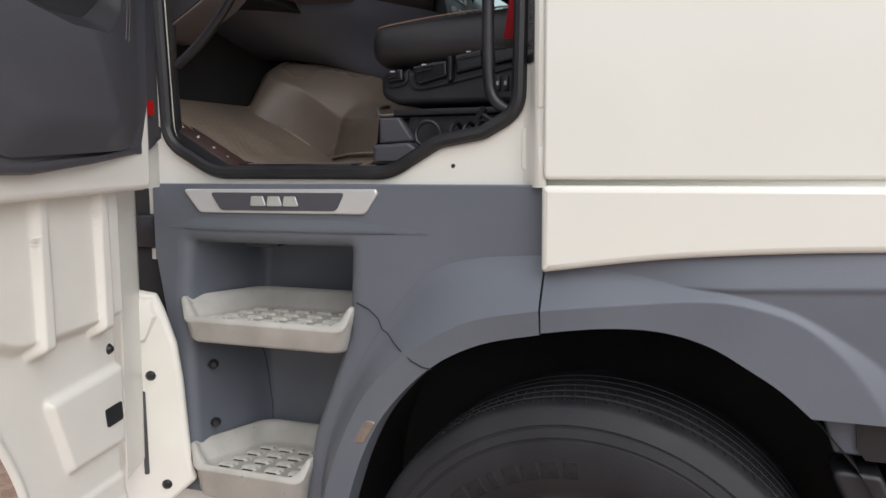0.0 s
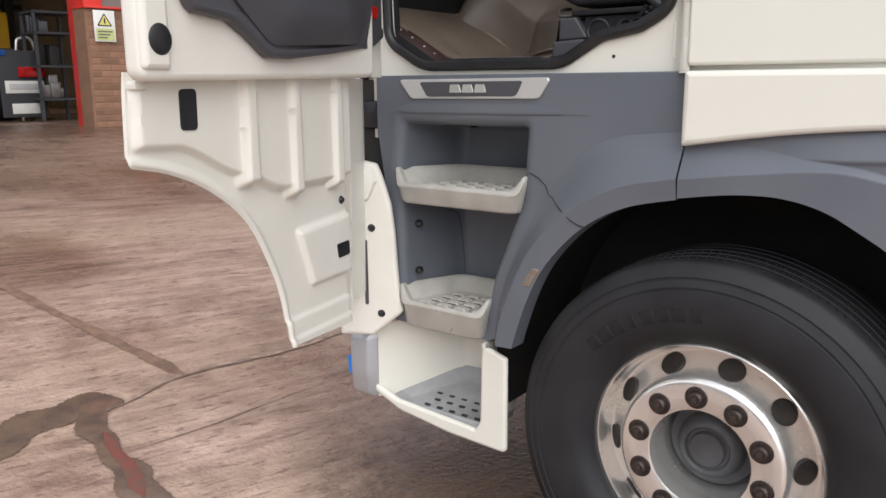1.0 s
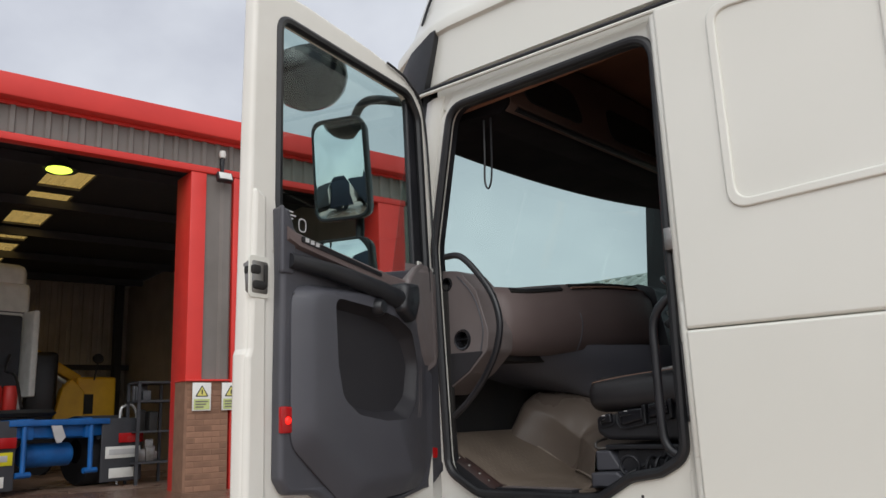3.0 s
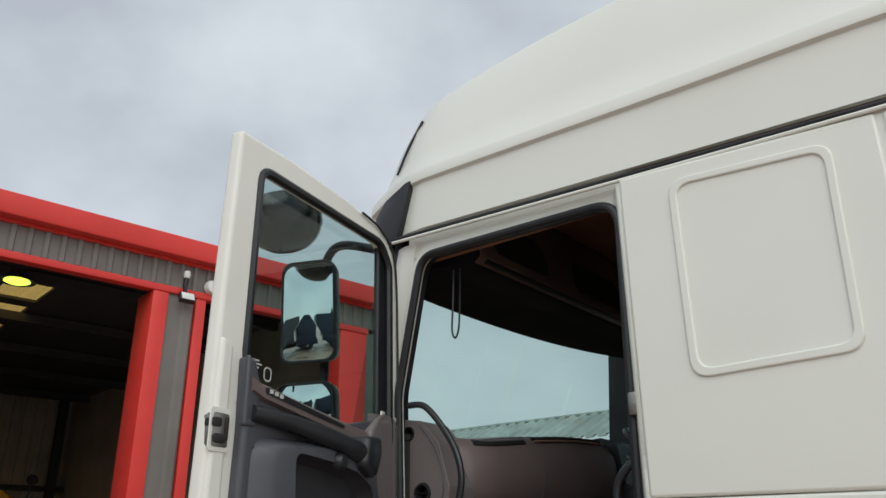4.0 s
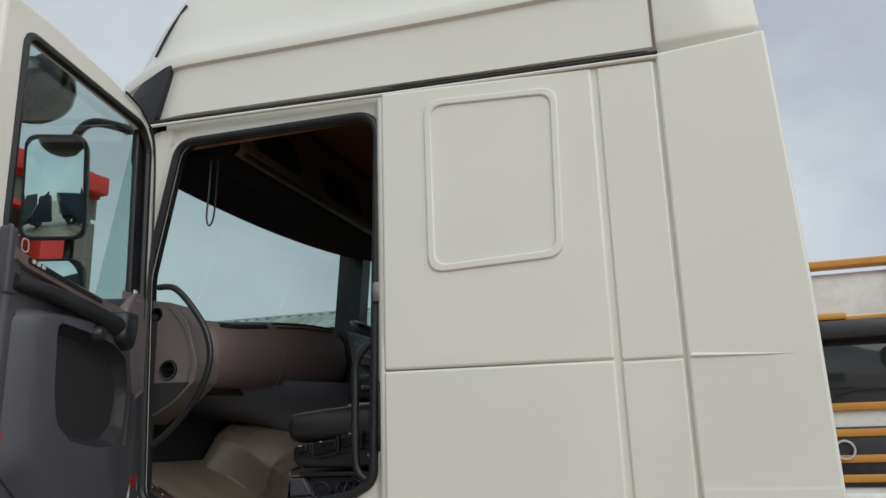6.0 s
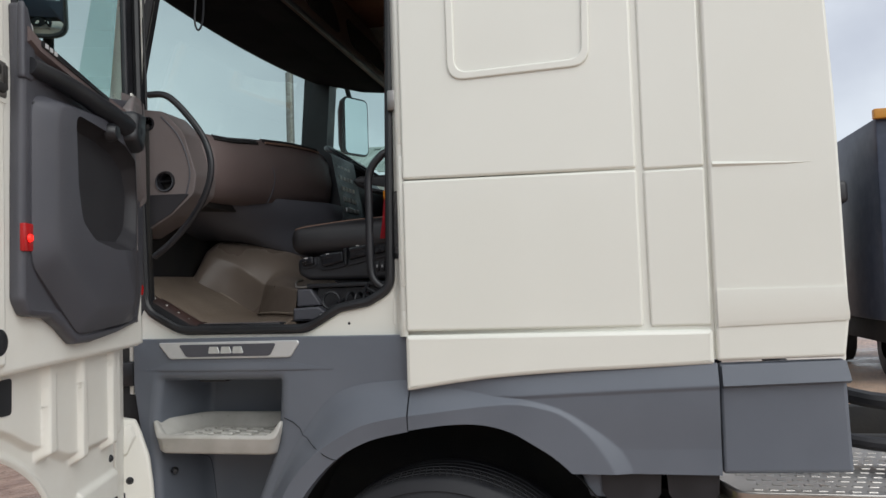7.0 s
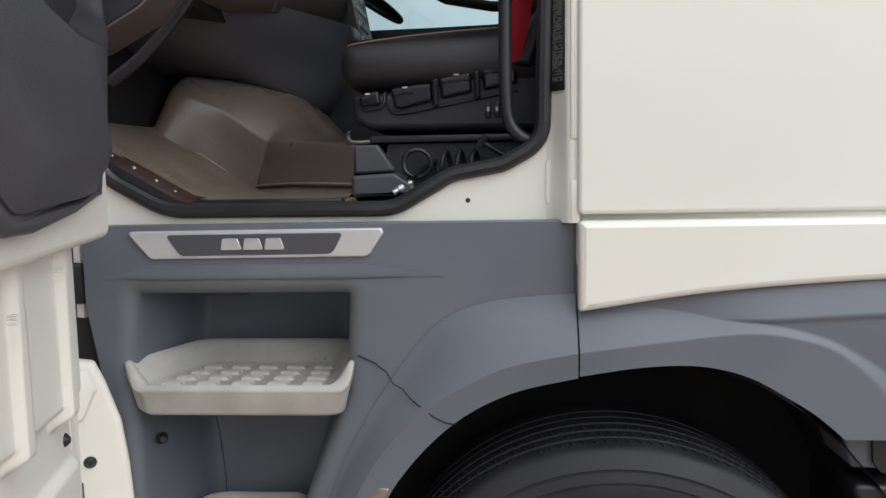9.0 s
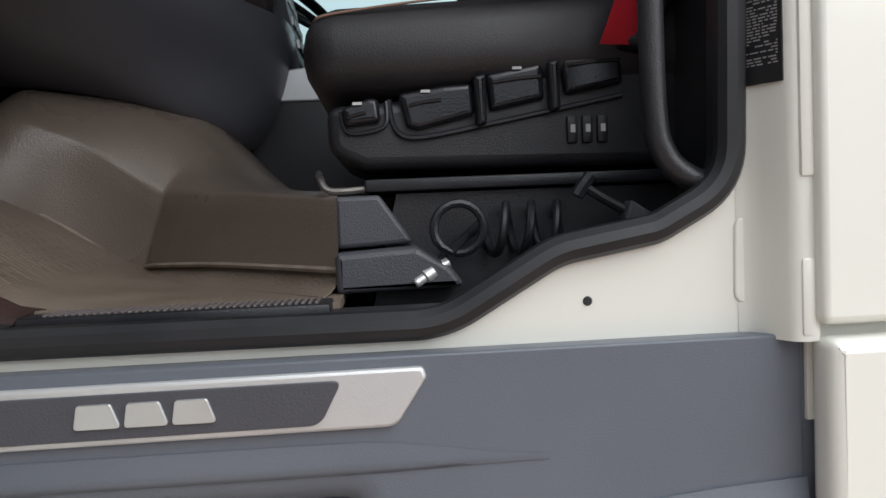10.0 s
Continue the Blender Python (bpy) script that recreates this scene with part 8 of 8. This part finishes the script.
for z in (1.05, 1.32, 1.68, 2.05):
    part("grille_bar", box(2.45, 4.65, 11.92, 11.98, z, z + 0.11, 0.02), OCHRE, lorry, "ochre grille bar", LM)
part("bumper", to_mesh(box(2.32, 4.78, 11.8, 12.1, 0.35, 0.92, 0.06, 3), "bumper", 50), PAPER, lorry, "white bumper", LM)
part("fog_lamp", box(4.2, 4.55, 11.78, 11.84, 0.55, 0.7, 0.02), BLACK, lorry, "", LM)
part("badge", lathe([(0.11, 0), (0.12, 0.015), (0.135, 0.015), (0.145, 0)], 24), SATIN, lorry, "plain round silver badge", LM @ pose(3.62, 11.9, 1.5, 90, 0, 0))
for x in (2.55, 4.55):
    part("wheel", lathe([(0.2, -0.15), (0.5, -0.12), (0.52, 0.0), (0.5, 0.12), (0.2, 0.15)], 24), RUBBER, lorry, "", LM @ pose(x, 12.9, 0.52, 0, 90, 0))

skip = thing("curtain_lorry", (5.6, 13, 0), "ochre-framed lorry body under a dark blue tarpaulin", "truck")
part("curtain", to_mesh(box(4.28, 6.8, 11.6, 17, 0.95, 3.95, 0.05, 2), "curtain", 40), TARP, skip, "creased dark blue tarpaulin")
part("frame_post", box(4.62, 4.78, 11.5, 11.62, 0.9, 4.05, 0.01), OCHRE, skip, "ochre corner post")
part("frame_rail", box(4.25, 6.8, 11.5, 11.62, 3.92, 4.06, 0.01), OCHRE, skip, "ochre top rail")
part("chassis", box(4.4, 6.6, 11.7, 17, 0.6, 0.95, 0.02), DARK, skip)
for y in (12.6, 15.5):
    part("wheel", lathe([(0.2, -0.15), (0.5, -0.12), (0.52, 0.0), (0.5, 0.12), (0.2, 0.15)], 24), RUBBER, skip, "", pose(4.7, y, 0.52, 0, 90, 0))
# air lines behind the cab
part("air_line", tube(glide([(0.9, 2.6, 1.45), (1.15, 2.3, 1.25), (1.5, 2.15, 1.2), (2.2, 2.4, 1.25)], 6), 0.03, 10), BLACK, truck, "black ribbed air line")
part("air_line", tube(glide([(0.9, 2.5, 1.2), (1.2, 2.1, 1.085), (1.7, 2.05, 1.08), (2.3, 2.3, 1.1)], 6), 0.024, 10), BLACK, truck, "black ribbed air line")
